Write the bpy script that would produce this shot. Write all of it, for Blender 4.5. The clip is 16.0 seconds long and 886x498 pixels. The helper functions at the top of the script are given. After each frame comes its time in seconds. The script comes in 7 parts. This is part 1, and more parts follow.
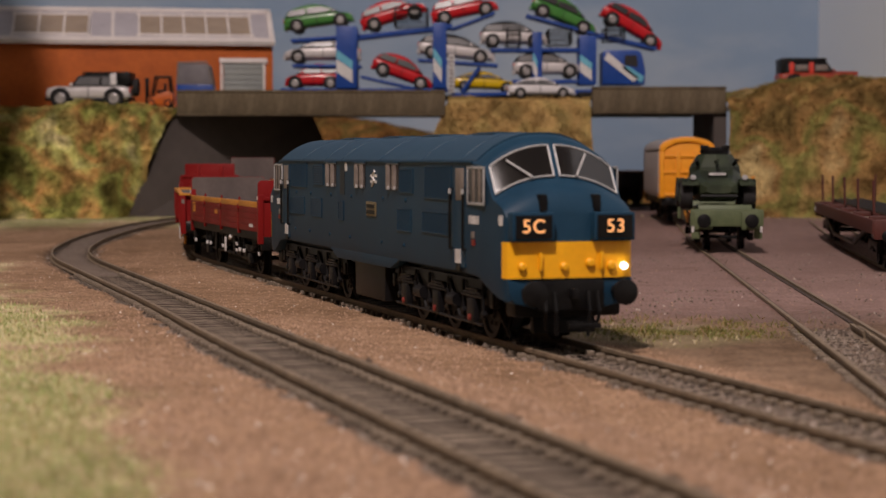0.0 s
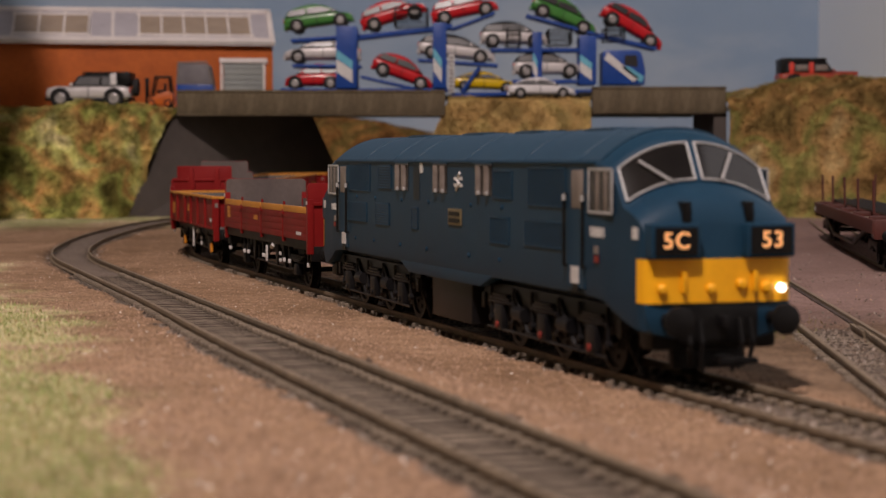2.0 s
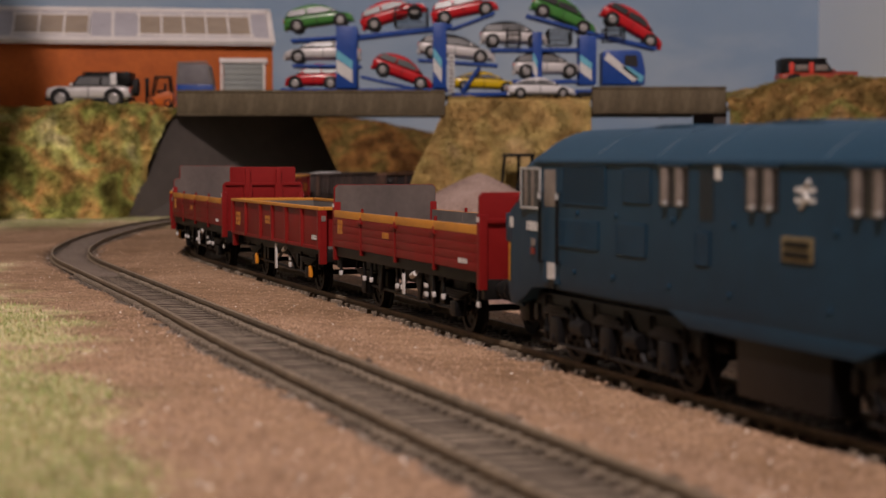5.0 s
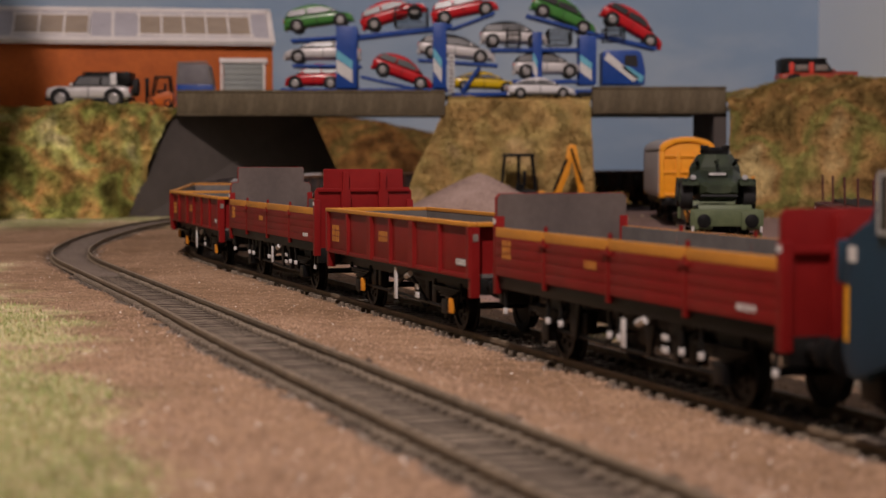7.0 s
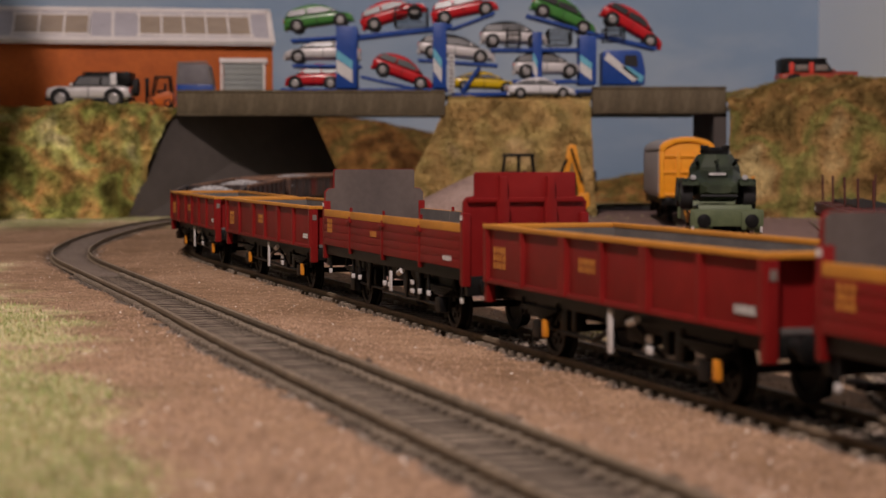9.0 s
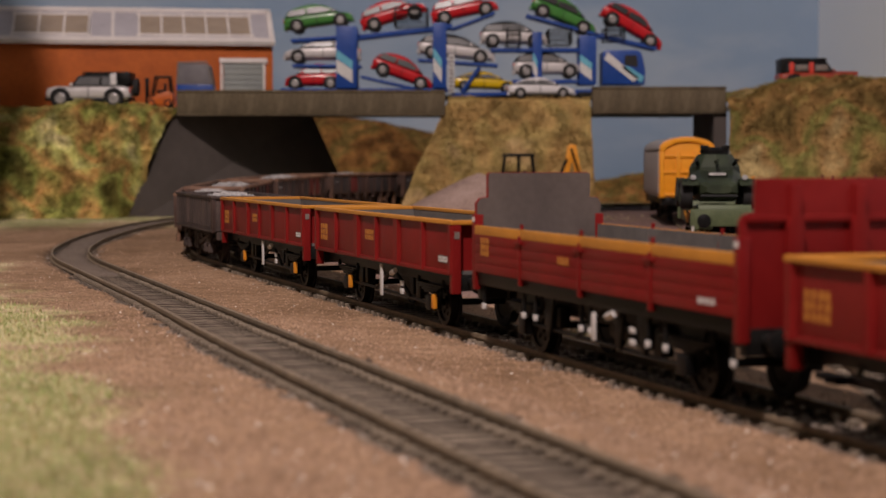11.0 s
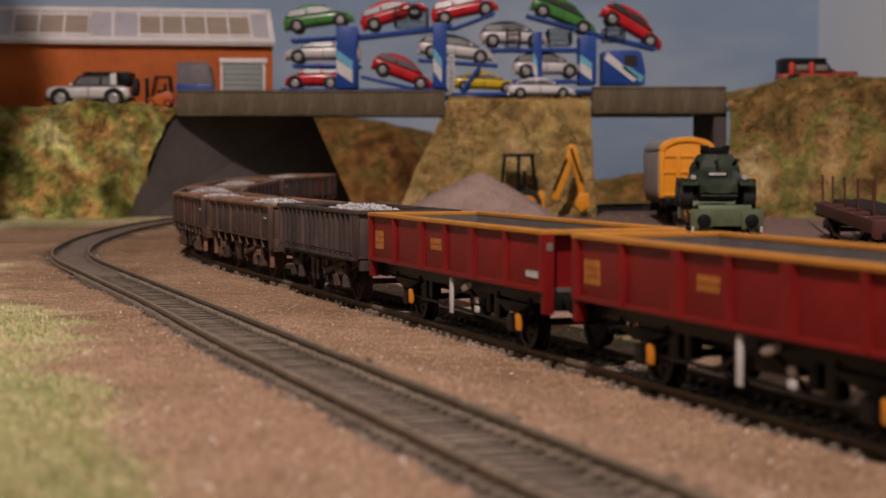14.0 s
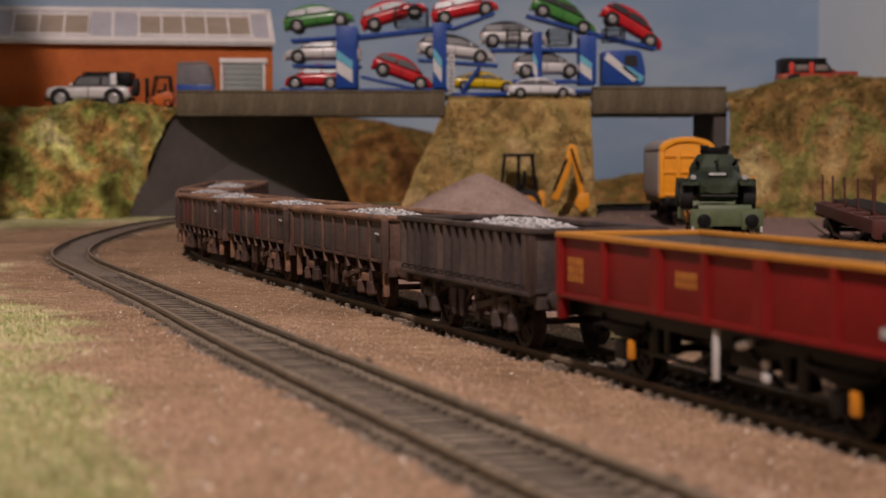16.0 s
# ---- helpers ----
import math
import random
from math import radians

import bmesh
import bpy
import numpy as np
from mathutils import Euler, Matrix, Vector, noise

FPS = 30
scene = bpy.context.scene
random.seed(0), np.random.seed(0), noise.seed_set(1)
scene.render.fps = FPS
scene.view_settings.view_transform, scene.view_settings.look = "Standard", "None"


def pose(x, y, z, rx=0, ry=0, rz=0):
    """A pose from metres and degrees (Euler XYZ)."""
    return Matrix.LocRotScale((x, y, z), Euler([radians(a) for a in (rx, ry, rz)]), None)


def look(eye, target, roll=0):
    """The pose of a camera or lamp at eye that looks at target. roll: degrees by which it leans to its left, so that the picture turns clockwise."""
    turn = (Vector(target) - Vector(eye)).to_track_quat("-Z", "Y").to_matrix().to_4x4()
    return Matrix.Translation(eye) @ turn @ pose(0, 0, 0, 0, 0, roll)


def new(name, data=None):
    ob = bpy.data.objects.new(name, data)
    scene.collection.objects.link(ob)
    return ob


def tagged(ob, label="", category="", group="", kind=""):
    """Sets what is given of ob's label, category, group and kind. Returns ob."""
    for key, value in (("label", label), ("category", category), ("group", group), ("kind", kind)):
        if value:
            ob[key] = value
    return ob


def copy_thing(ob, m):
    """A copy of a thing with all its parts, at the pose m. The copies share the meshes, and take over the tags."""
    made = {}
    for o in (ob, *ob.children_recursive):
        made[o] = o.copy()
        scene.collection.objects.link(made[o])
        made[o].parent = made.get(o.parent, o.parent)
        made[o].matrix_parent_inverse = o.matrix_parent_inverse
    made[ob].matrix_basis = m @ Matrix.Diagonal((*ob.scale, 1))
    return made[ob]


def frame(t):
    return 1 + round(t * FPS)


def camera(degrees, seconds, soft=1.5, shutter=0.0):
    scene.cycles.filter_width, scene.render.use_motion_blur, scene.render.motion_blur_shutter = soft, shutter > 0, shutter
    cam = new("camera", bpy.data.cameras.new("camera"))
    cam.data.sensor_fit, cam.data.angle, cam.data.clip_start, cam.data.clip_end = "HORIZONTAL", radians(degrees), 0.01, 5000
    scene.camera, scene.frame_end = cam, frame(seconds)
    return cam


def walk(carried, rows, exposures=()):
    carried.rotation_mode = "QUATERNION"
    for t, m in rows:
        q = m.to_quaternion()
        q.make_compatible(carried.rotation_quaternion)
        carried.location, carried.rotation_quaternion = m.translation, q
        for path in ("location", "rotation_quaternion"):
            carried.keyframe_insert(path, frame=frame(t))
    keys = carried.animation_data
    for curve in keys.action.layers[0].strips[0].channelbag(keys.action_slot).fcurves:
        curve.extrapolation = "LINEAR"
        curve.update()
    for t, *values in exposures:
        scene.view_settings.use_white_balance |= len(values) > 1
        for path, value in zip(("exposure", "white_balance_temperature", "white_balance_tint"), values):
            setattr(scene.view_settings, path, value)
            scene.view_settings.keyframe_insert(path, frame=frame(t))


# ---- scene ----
# Model railway, 1:76 scale. Plan figures are in millimetres; M turns them into metres.
M = 0.001
rnd = random.Random(7)

# ---- camera ----
cam = camera(27.675, 16.0, soft=1.5)
cam.data.dof.use_dof = True
cam.data.dof.focus_distance = 0.60
cam.data.dof.aperture_fstop = 33.0
EYE = (0.0, 0.0, 0.045)
CAM = look(EYE, (0.0, 1.0, 0.045 - math.tan(radians(2.88))), 0.0)
walk(cam, [(0.0, CAM), (16.0, CAM)])

# ---- light ----
world = bpy.data.worlds.new("room_light")
scene.world = world
world.use_nodes = True
world.node_tree.nodes["Background"].inputs[0].default_value = (0.95, 0.90, 1.0, 1)
world.node_tree.nodes["Background"].inputs[1].default_value = 0.062
scene.view_settings.exposure = 0.0


def room_lamp(name, eye, target, size, watts, colour):
    d = bpy.data.lights.new(name, "AREA")
    d.shape, d.size, d.energy, d.color = "DISK", size, watts, colour
    ob = new(name, d)
    ob.matrix_world = look(eye, target)
    return ob


room_lamp("ceiling_lamp", (-0.20, -0.29, 1.20), (0.05, 0.75, 0.0), 0.10, 23.5, (1.0, 0.83, 0.79))


# ---- small mesh tools ----
class Shape:
    """A bmesh built in millimetres."""

    def __init__(self):
        self.bm = bmesh.new()

    def box(self, x0, x1, y0, y1, z0, z1, bevel=0.0, turn=None):
        r = bmesh.ops.create_cube(self.bm, size=1.0)
        vs = r["verts"]
        for v in vs:
            v.co = Vector(((x0 + x1) / 2 + v.co.x * (x1 - x0), (y0 + y1) / 2 + v.co.y * (y1 - y0), (z0 + z1) / 2 + v.co.z * (z1 - z0)))
            if turn:
                v.co = turn @ v.co
        if bevel:
            es = list({e for v in vs for e in v.link_edges})
            bmesh.ops.bevel(self.bm, geom=es, offset=bevel, segments=2, affect="EDGES", profile=0.6)
        return self

    def hexa(self, p):
        """A block from eight corners: four below, four above, both anticlockwise."""
        v = [self.bm.verts.new(c) for c in p]
        for f in ((3, 2, 1, 0), (4, 5, 6, 7), (0, 1, 5, 4), (1, 2, 6, 5), (2, 3, 7, 6), (3, 0, 4, 7)):
            self.bm.faces.new([v[i] for i in f])
        return self

    def rod(self, a, b, r, n=10, r2=None):
        a, b = Vector(a), Vector(b)
        q = (b - a).to_track_quat("Z", "Y")
        rings = []
        for c, rr in ((a, r), (b, r if r2 is None else r2)):
            rings.append([self.bm.verts.new(c + q @ Vector((math.cos(k * 6.28319 / n) * rr, math.sin(k * 6.28319 / n) * rr, 0))) for k in range(n)])
        for k in range(n):
            self.bm.faces.new((rings[0][k], rings[0][(k + 1) % n], rings[1][(k + 1) % n], rings[1][k]))
        self.bm.faces.new(rings[0][::-1])
        self.bm.faces.new(rings[1])
        return self

    def prism(self, pts, y0, y1, axis="y", bevel=0.0):
        """A flat outline (x, z), pulled from y0 to y1; axis says along which axis."""
        def put(p, d):
            return {"y": (p[0], d, p[1]), "x": (d, p[0], p[1]), "z": (p[0], p[1], d)}[axis]
        a = [self.bm.verts.new(put(p, y0)) for p in pts]
        b = [self.bm.verts.new(put(p, y1)) for p in pts]
        n = len(pts)
        fs = [self.bm.faces.new(a), self.bm.faces.new(b[::-1])]
        for k in range(n):
            fs.append(self.bm.faces.new((a[k], b[k], b[(k + 1) % n], a[(k + 1) % n])))
        bmesh.ops.recalc_face_normals(self.bm, faces=fs)
        if bevel:
            es = list({e for f in fs for e in f.edges})
            bmesh.ops.bevel(self.bm, geom=es, offset=bevel, segments=2, affect="EDGES", profile=0.6)
        return self

    def loft(self, rings, caps=True, closed=True):
        vs = [[self.bm.verts.new(c) for c in r] for r in rings]
        n = len(vs[0])
        fs = []
        for a, b in zip(vs, vs[1:]):
            for k in range(n if closed else n - 1):
                fs.append(self.bm.faces.new((a[k], a[(k + 1) % n], b[(k + 1) % n], b[k])))
        if caps and closed:
            fs += [self.bm.faces.new(vs[0][::-1]), self.bm.faces.new(vs[-1])]
        bmesh.ops.recalc_face_normals(self.bm, faces=fs)
        return self

    def lathe(self, prof, origin, axis="y", n=20):
        """Turns (radius, distance) pairs about an axis through origin."""
        rings = []
        for r, d in prof:
            ring = []
            for k in range(n):
                c, s = math.cos(k * 6.283185 / n) * r, math.sin(k * 6.283185 / n) * r
                p = {"y": (c, d, s), "x": (d, c, s), "z": (c, s, d)}[axis]
                ring.append(Vector(origin) + Vector(p))
            rings.append(ring)
        return self.loft(rings)

    def data(self, name, mat, smooth=30):
        me = bpy.data.meshes.new(name)
        bmesh.ops.scale(self.bm, vec=(M, M, M), verts=self.bm.verts)
        for f in self.bm.faces:
            f.smooth = smooth > 0
        for e in self.bm.edges:
            if smooth and len(e.link_faces) == 2 and e.calc_face_angle(0) > radians(smooth):
                e.smooth = False
        self.bm.to_mesh(me)
        self.bm.free()
        if mat:
            me.materials.append(mat)
        return me


def part(name, shape, mat, parent=None, label="", smooth=30):
    ob = new(name, shape.data(name, mat, smooth))
    if parent:
        ob.parent = parent
    if label:
        ob["label"] = label
    return ob


def again(ob, parent, x=0, y=0, z=0, rz=0, name=None):
    """Another object on the same mesh."""
    o = new(name or ob.name.split(".")[0], ob.data)
    o.parent = parent
    o.matrix_basis = pose(x * M, y * M, z * M, 0, 0, rz)
    if "label" in ob:
        o["label"] = ob["label"]
    return o


def thing(name, label, category, x=0, y=0, z=0, rz=0, group="", kind=""):
    ob = new(name)
    ob.empty_display_size = 0.01
    ob.matrix_basis = pose(x * M, y * M, z * M, 0, 0, rz)
    return tagged(ob, label, category, group, kind)


# ---- materials ----
def mat(name, colours, size=2.0, rough=0.6, metal=0.0, bump=0.0, bump_size=0.3, fine=0.0, spec=0.4, coat=0.0, vary=0.0, glow=None, streak=None, rough_var=0.08, detail=6.0):
    """Colours blend by noise of the given size in mm; fine: strength of a fine grain; bump in mm."""
    m = bpy.data.materials.new(name)
    m.use_nodes = True
    nt = m.node_tree
    b = nt.nodes["Principled BSDF"]
    L = nt.links.new
    tc = nt.nodes.new("ShaderNodeTexCoord")
    src = tc.outputs["Object"]
    if streak:
        mp = nt.nodes.new("ShaderNodeMapping")
        mp.inputs["Scale"].default_value = streak
        L(src, mp.inputs[0])
        src = mp.outputs[0]
    nz = nt.nodes.new("ShaderNodeTexNoise")
    nz.inputs["Scale"].default_value = 1000.0 / size
    nz.inputs["Detail"].default_value = detail
    nz.inputs["Roughness"].default_value = 0.6
    L(src, nz.inputs["Vector"])
    ramp = nt.nodes.new("ShaderNodeValToRGB")
    n = len(colours)
    el = ramp.color_ramp.elements
    while len(el) < n:
        el.new(0.5)
    for i, c in enumerate(colours):
        el[i].position = 0.33 + 0.34 * i / max(1, n - 1)
        el[i].color = (*c, 1)
    if n == 1:
        el[1].color = (*colours[0], 1)
    L(nz.outputs["Fac"], ramp.inputs[0])
    out = ramp.outputs[0]
    if fine or vary:
        hs = nt.nodes.new("ShaderNodeHueSaturation")
        L(out, hs.inputs["Color"])
        val = None
        if fine:
            n2 = nt.nodes.new("ShaderNodeTexNoise")
            n2.inputs["Scale"].default_value = 1000.0 / (size * 0.12)
            n2.inputs["Detail"].default_value = 3.0
            L(tc.outputs["Object"], n2.inputs["Vector"])
            mr = nt.nodes.new("ShaderNodeMapRange")
            mr.inputs[1].default_value, mr.inputs[2].default_value = 0.3, 0.7
            mr.inputs[3].default_value, mr.inputs[4].default_value = 1 - fine, 1 + fine
            L(n2.outputs["Fac"], mr.inputs[0])
            val = mr.outputs[0]
        if vary:
            oi = nt.nodes.new("ShaderNodeObjectInfo")
            m2 = nt.nodes.new("ShaderNodeMapRange")
            m2.inputs[3].default_value, m2.inputs[4].default_value = 1 - vary, 1 + vary
            L(oi.outputs["Random"], m2.inputs[0])
            if val is not None:
                mu = nt.nodes.new("ShaderNodeMath")
                mu.operation = "MULTIPLY"
                L(val, mu.inputs[0])
                L(m2.outputs[0], mu.inputs[1])
                val = mu.outputs[0]
            else:
                val = m2.outputs[0]
        L(val, hs.inputs["Value"])
        out = hs.outputs[0]
    L(out, b.inputs["Base Color"])
    b.inputs["Metallic"].default_value = metal
    b.inputs["Specular IOR Level"].default_value = spec
    b.inputs["Coat Weight"].default_value = coat
    rr = nt.nodes.new("ShaderNodeMapRange")
    rr.inputs[3].default_value, rr.inputs[4].default_value = max(0.02, rough - rough_var), min(1, rough + rough_var)
    L(nz.outputs["Fac"], rr.inputs[0])
    L(rr.outputs[0], b.inputs["Roughness"])
    if bump:
        n3 = nt.nodes.new("ShaderNodeTexNoise")
        n3.inputs["Scale"].default_value = 1000.0 / bump_size
        n3.inputs["Detail"].default_value = 4.0
        L(tc.outputs["Object"], n3.inputs["Vector"])
        bp = nt.nodes.new("ShaderNodeBump")
        bp.inputs["Strength"].default_value = 1.0
        bp.inputs["Distance"].default_value = bump * M
        L(n3.outputs["Fac"], bp.inputs["Height"])
        L(bp.outputs[0], b.inputs["Normal"])
    if glow:
        b.inputs["Emission Color"].default_value = (*glow[0], 1)
        b.inputs["Emission Strength"].default_value = glow[1]
    return m


def ground_material():
    """Dry brown earth; vertex layers give the turf and the pinkish yard."""
    m = bpy.data.materials.new("earth")
    m.use_nodes = True
    nt = m.node_tree
    b = nt.nodes["Principled BSDF"]
    L = nt.links.new
    tc = nt.nodes.new("ShaderNodeTexCoord")

    def noise_of(size, detail=5.0):
        n = nt.nodes.new("ShaderNodeTexNoise")
        n.inputs["Scale"].default_value = 1000.0 / size
        n.inputs["Detail"].default_value = detail
        n.inputs["Roughness"].default_value = 0.62
        L(tc.outputs["Object"], n.inputs["Vector"])
        return n.outputs["Fac"]

    def ramp_of(fac, stops):
        r = nt.nodes.new("ShaderNodeValToRGB")
        el = r.color_ramp.elements
        while len(el) < len(stops):
            el.new(0.5)
        for e, (p, c) in zip(el, stops):
            e.position, e.color = p, (*c, 1)
        L(fac, r.inputs[0])
        return r.outputs[0]

    def mix(fac, a, c, mode="MIX"):
        x = nt.nodes.new("ShaderNodeMixRGB")
        x.blend_type = mode
        if isinstance(fac, float):
            x.inputs[0].default_value = fac
        else:
            L(fac, x.inputs[0])
        L(a, x.inputs[1])
        L(c, x.inputs[2])
        return x.outputs[0]

    def layer(name):
        a = nt.nodes.new("ShaderNodeAttribute")
        a.attribute_name = name
        return a.outputs["Fac"]

    big, mid, fine = noise_of(70), noise_of(9), noise_of(1.1, 3.0)
    earth = mix(0.5, ramp_of(mid, [(0.3, (0.165, 0.098, 0.055)), (0.5, (0.275, 0.172, 0.102)), (0.7, (0.38, 0.25, 0.155))]),
                ramp_of(big, [(0.36, (0.130, 0.078, 0.042)), (0.5, (0.275, 0.175, 0.107)), (0.65, (0.40, 0.265, 0.175))]))
    turf = mix(0.5, ramp_of(mid, [(0.3, (0.21, 0.22, 0.085)), (0.5, (0.44, 0.43, 0.21)), (0.7, (0.68, 0.58, 0.40))]),
               ramp_of(big, [(0.38, (0.23, 0.27, 0.095)), (0.5, (0.47, 0.47, 0.23)), (0.62, (0.68, 0.53, 0.37))]))
    yard = mix(0.5, ramp_of(mid, [(0.3, (0.175, 0.108, 0.090)), (0.7, (0.275, 0.185, 0.162))]),
               ramp_of(big, [(0.35, (0.185, 0.116, 0.098)), (0.65, (0.26, 0.178, 0.158))]))
    c = mix(layer("turf"), earth, turf)
    c = mix(layer("yard"), c, yard)
    bed = ramp_of(mid, [(0.3, (0.028, 0.021, 0.015)), (0.7, (0.085, 0.064, 0.046))])
    c = mix(layer("dark_earth"), c, bed)
    c = mix(layer("bed"), c, bed)
    fill = ramp_of(mid, [(0.3, (0.13, 0.10, 0.08)), (0.7, (0.20, 0.16, 0.13))])
    c = mix(layer("fill"), c, fill)
    g = ramp_of(fine, [(0.3, (0.42, 0.41, 0.40)), (0.5, (1, 1, 1)), (0.7, (1.5, 1.44, 1.38))])
    c = mix(0.8, c, g, "MULTIPLY")
    L(c, b.inputs["Base Color"])
    b.inputs["Roughness"].default_value = 0.9
    b.inputs["Specular IOR Level"].default_value = 0.15
    bp = nt.nodes.new("ShaderNodeBump")
    bp.inputs["Strength"].default_value = 1.0
    bp.inputs["Distance"].default_value = 0.0005
    L(fine, bp.inputs["Height"])
    L(bp.outputs[0], b.inputs["Normal"])
    return m


EARTH = ground_material()
RAIL = mat("rusty_rail", [(0.145, 0.108, 0.070), (0.235, 0.178, 0.118)], 7, 0.65, 0.1, fine=0.25)
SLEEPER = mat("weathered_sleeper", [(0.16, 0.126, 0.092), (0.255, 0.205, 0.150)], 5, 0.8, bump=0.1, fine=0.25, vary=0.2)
WALLSKY = mat("painted_sky", [(0.235, 0.345, 0.495), (0.28, 0.385, 0.525), (0.43, 0.51, 0.60)], 380, 0.8, bump=0.1, bump_size=3, streak=(1, 1, 2.2))
PALESKY = mat("pale_sky", [(0.78, 0.87, 0.96), (0.84, 0.91, 0.97)], 420, 0.8, bump=0.1, bump_size=3)
PLASTER = mat("room_plaster", [(0.30, 0.28, 0.26), (0.36, 0.34, 0.31)], 300, 0.85)
CONCRETE = mat("stained_concrete", [(0.062, 0.047, 0.026), (0.115, 0.088, 0.052), (0.165, 0.130, 0.082)], 16, 0.85, bump=0.2, fine=0.15, streak=(1, 1, 0.35))
CARD = mat("grey_card_wall", [(0.070, 0.057, 0.050), (0.096, 0.079, 0.070)], 60, 0.8, fine=0.06)


def bank_material(name, patches, size, low=0.45, high=1.5):
    """Matted scatter fibre: broad patches of colour, clumps within them and a fine grain."""
    m = mat(name, patches, size, 0.95, bump=1.1, bump_size=2.4, detail=2.0, spec=0.08)
    nt = m.node_tree
    L = nt.links.new
    tc = [n for n in nt.nodes if n.bl_idname == "ShaderNodeTexCoord"][0]
    b = nt.nodes["Principled BSDF"]
    col = b.inputs["Base Color"].links[0].from_socket
    for sz, lo, hi in ((size * 0.22, low, high), (1.6, 0.75, 1.25)):
        n = nt.nodes.new("ShaderNodeTexNoise")
        n.inputs["Scale"].default_value = 1000.0 / sz
        n.inputs["Detail"].default_value = 3.0
        n.inputs["Distortion"].default_value = 0.6
        L(tc.outputs["Object"], n.inputs["Vector"])
        r = nt.nodes.new("ShaderNodeMapRange")
        r.inputs[1].default_value, r.inputs[2].default_value, r.inputs[3].default_value, r.inputs[4].default_value = 0.34, 0.66, lo, hi
        L(n.outputs["Fac"], r.inputs[0])
        hs = nt.nodes.new("ShaderNodeHueSaturation")
        L(col, hs.inputs["Color"])
        L(r.outputs[0], hs.inputs["Value"])
        col = hs.outputs[0]
    L(col, b.inputs["Base Color"])
    return m


STRAW = bank_material("straw_turf", [(0.29, 0.20, 0.075), (0.40, 0.26, 0.10), (0.35, 0.26, 0.095), (0.50, 0.35, 0.17)], 44, 0.8, 1.2)
BROWNTURF = bank_material("brown_turf", [(0.10, 0.045, 0.015), (0.27, 0.13, 0.040), (0.16, 0.115, 0.035), (0.36, 0.18, 0.06)], 40, 0.6, 1.35)
TURF = bank_material("scatter_turf", [(0.10, 0.085, 0.022), (0.24, 0.25, 0.065), (0.38, 0.22, 0.075), (0.36, 0.35, 0.11), (0.60, 0.52, 0.25), (0.74, 0.60, 0.37)], 58, 0.6, 1.65)
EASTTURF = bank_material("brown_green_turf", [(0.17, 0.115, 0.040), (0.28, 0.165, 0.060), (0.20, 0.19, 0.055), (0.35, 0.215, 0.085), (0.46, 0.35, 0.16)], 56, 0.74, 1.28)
BLACKBROWN = mat("black_brown", [(0.030, 0.021, 0.016), (0.085, 0.060, 0.048)], 8, 0.9, fine=0.3)
BLACK = mat("chassis_black", [(0.004, 0.004, 0.0045), (0.010, 0.0095, 0.009)], 6, 0.45, fine=0.2, spec=0.16)

# ---- the run of the tracks ----
DX, DY = 0.314, -0.9494
AX, AY = -90.5, 790.0
RAD = 680.0
CX, CY = AX + RAD * 0.9494, AY + RAD * 0.314


def rise(y):
    k = min(1.0, max(0.0, (y - 900.0) / 350.0))
    return 6.0 * k * k * (3 - 2 * k)


def main_line(u):
    """Centre of the train's track at u mm along it: x, y, heading in radians."""
    if u >= 0:
        return AX + DX * u, AY + DY * u, math.atan2(DY, DX)
    th = -u / RAD
    a = math.atan2(-0.314, -0.9494) - th
    return CX + RAD * math.cos(a), CY + RAD * math.sin(a), math.atan2(DY, DX) - th


LX, LY, LR = 524.0, 1018.0, 719.5


def soft(v, a, b):
    k = min(1.0, max(0.0, (v - a) / (b - a)))
    return k * k * (3 - 2 * k)


def loop_rise(y):
    """The loop climbs a little towards the viewer."""
    return 5.8 * (1 - soft(y, 360, 620))


def loop_inner(u):
    """The loop's inner rail: a bend, then nearly straight up a gentle ramp."""
    a0 = math.atan2(-0.318, -0.948)
    r = LR - 8.5
    if u >= 0:
        x, y = LX + r * math.cos(a0) + 0.318 * u, LY + r * math.sin(a0) - 0.948 * u
    else:
        x, y = LX + r * math.cos(a0 + u / LR), LY + r * math.sin(a0 + u / LR)
    k = 1.0
    for _ in range(6):
        k = 1.0 - loop_rise(y * k) / 45.0
    return x * k, y * k


def loop_line(u):
    """Centre of the empty outer track: x, y, heading."""
    (xa, ya), (xb, yb) = loop_inner(u - 2), loop_inner(u + 2)
    a = math.atan2(yb - ya, xb - xa)
    return (xa + xb) / 2 + 8.8 * math.sin(a), (ya + yb) / 2 - 8.8 * math.cos(a), a


LOOP = [loop_line(u) for u in range(-500, 1100, 4)]


def siding_line(u):
    """Centre of the yard siding."""
    y = 1240.0 - u * 0.997
    return 95.0 + 0.0779 * (y - 350.0), y, math.atan2(-0.997, -0.0777)


# ---- ground ----
def n2(x, y, size, seed=0.0):
    return noise.noise(Vector((x / size + seed, y / size - seed, seed * 1.7)))


def side_of_main(x, y):
    """Distance to the yard side of the train's track."""
    if y < AY:
        return (x - AX) * 0.9494 + (y - AY) * 0.314
    return RAD - math.hypot(x - CX, y - CY)


def yard_at(x, y):
    d = side_of_main(x, y)
    w = n2(x, y, 30, 3.0) * 14 + n2(x, y, 9, 5.0) * 6
    return soft(d + w, 26, 44) * soft(y + w * 2.0 + d * 0.30, 500, 560)


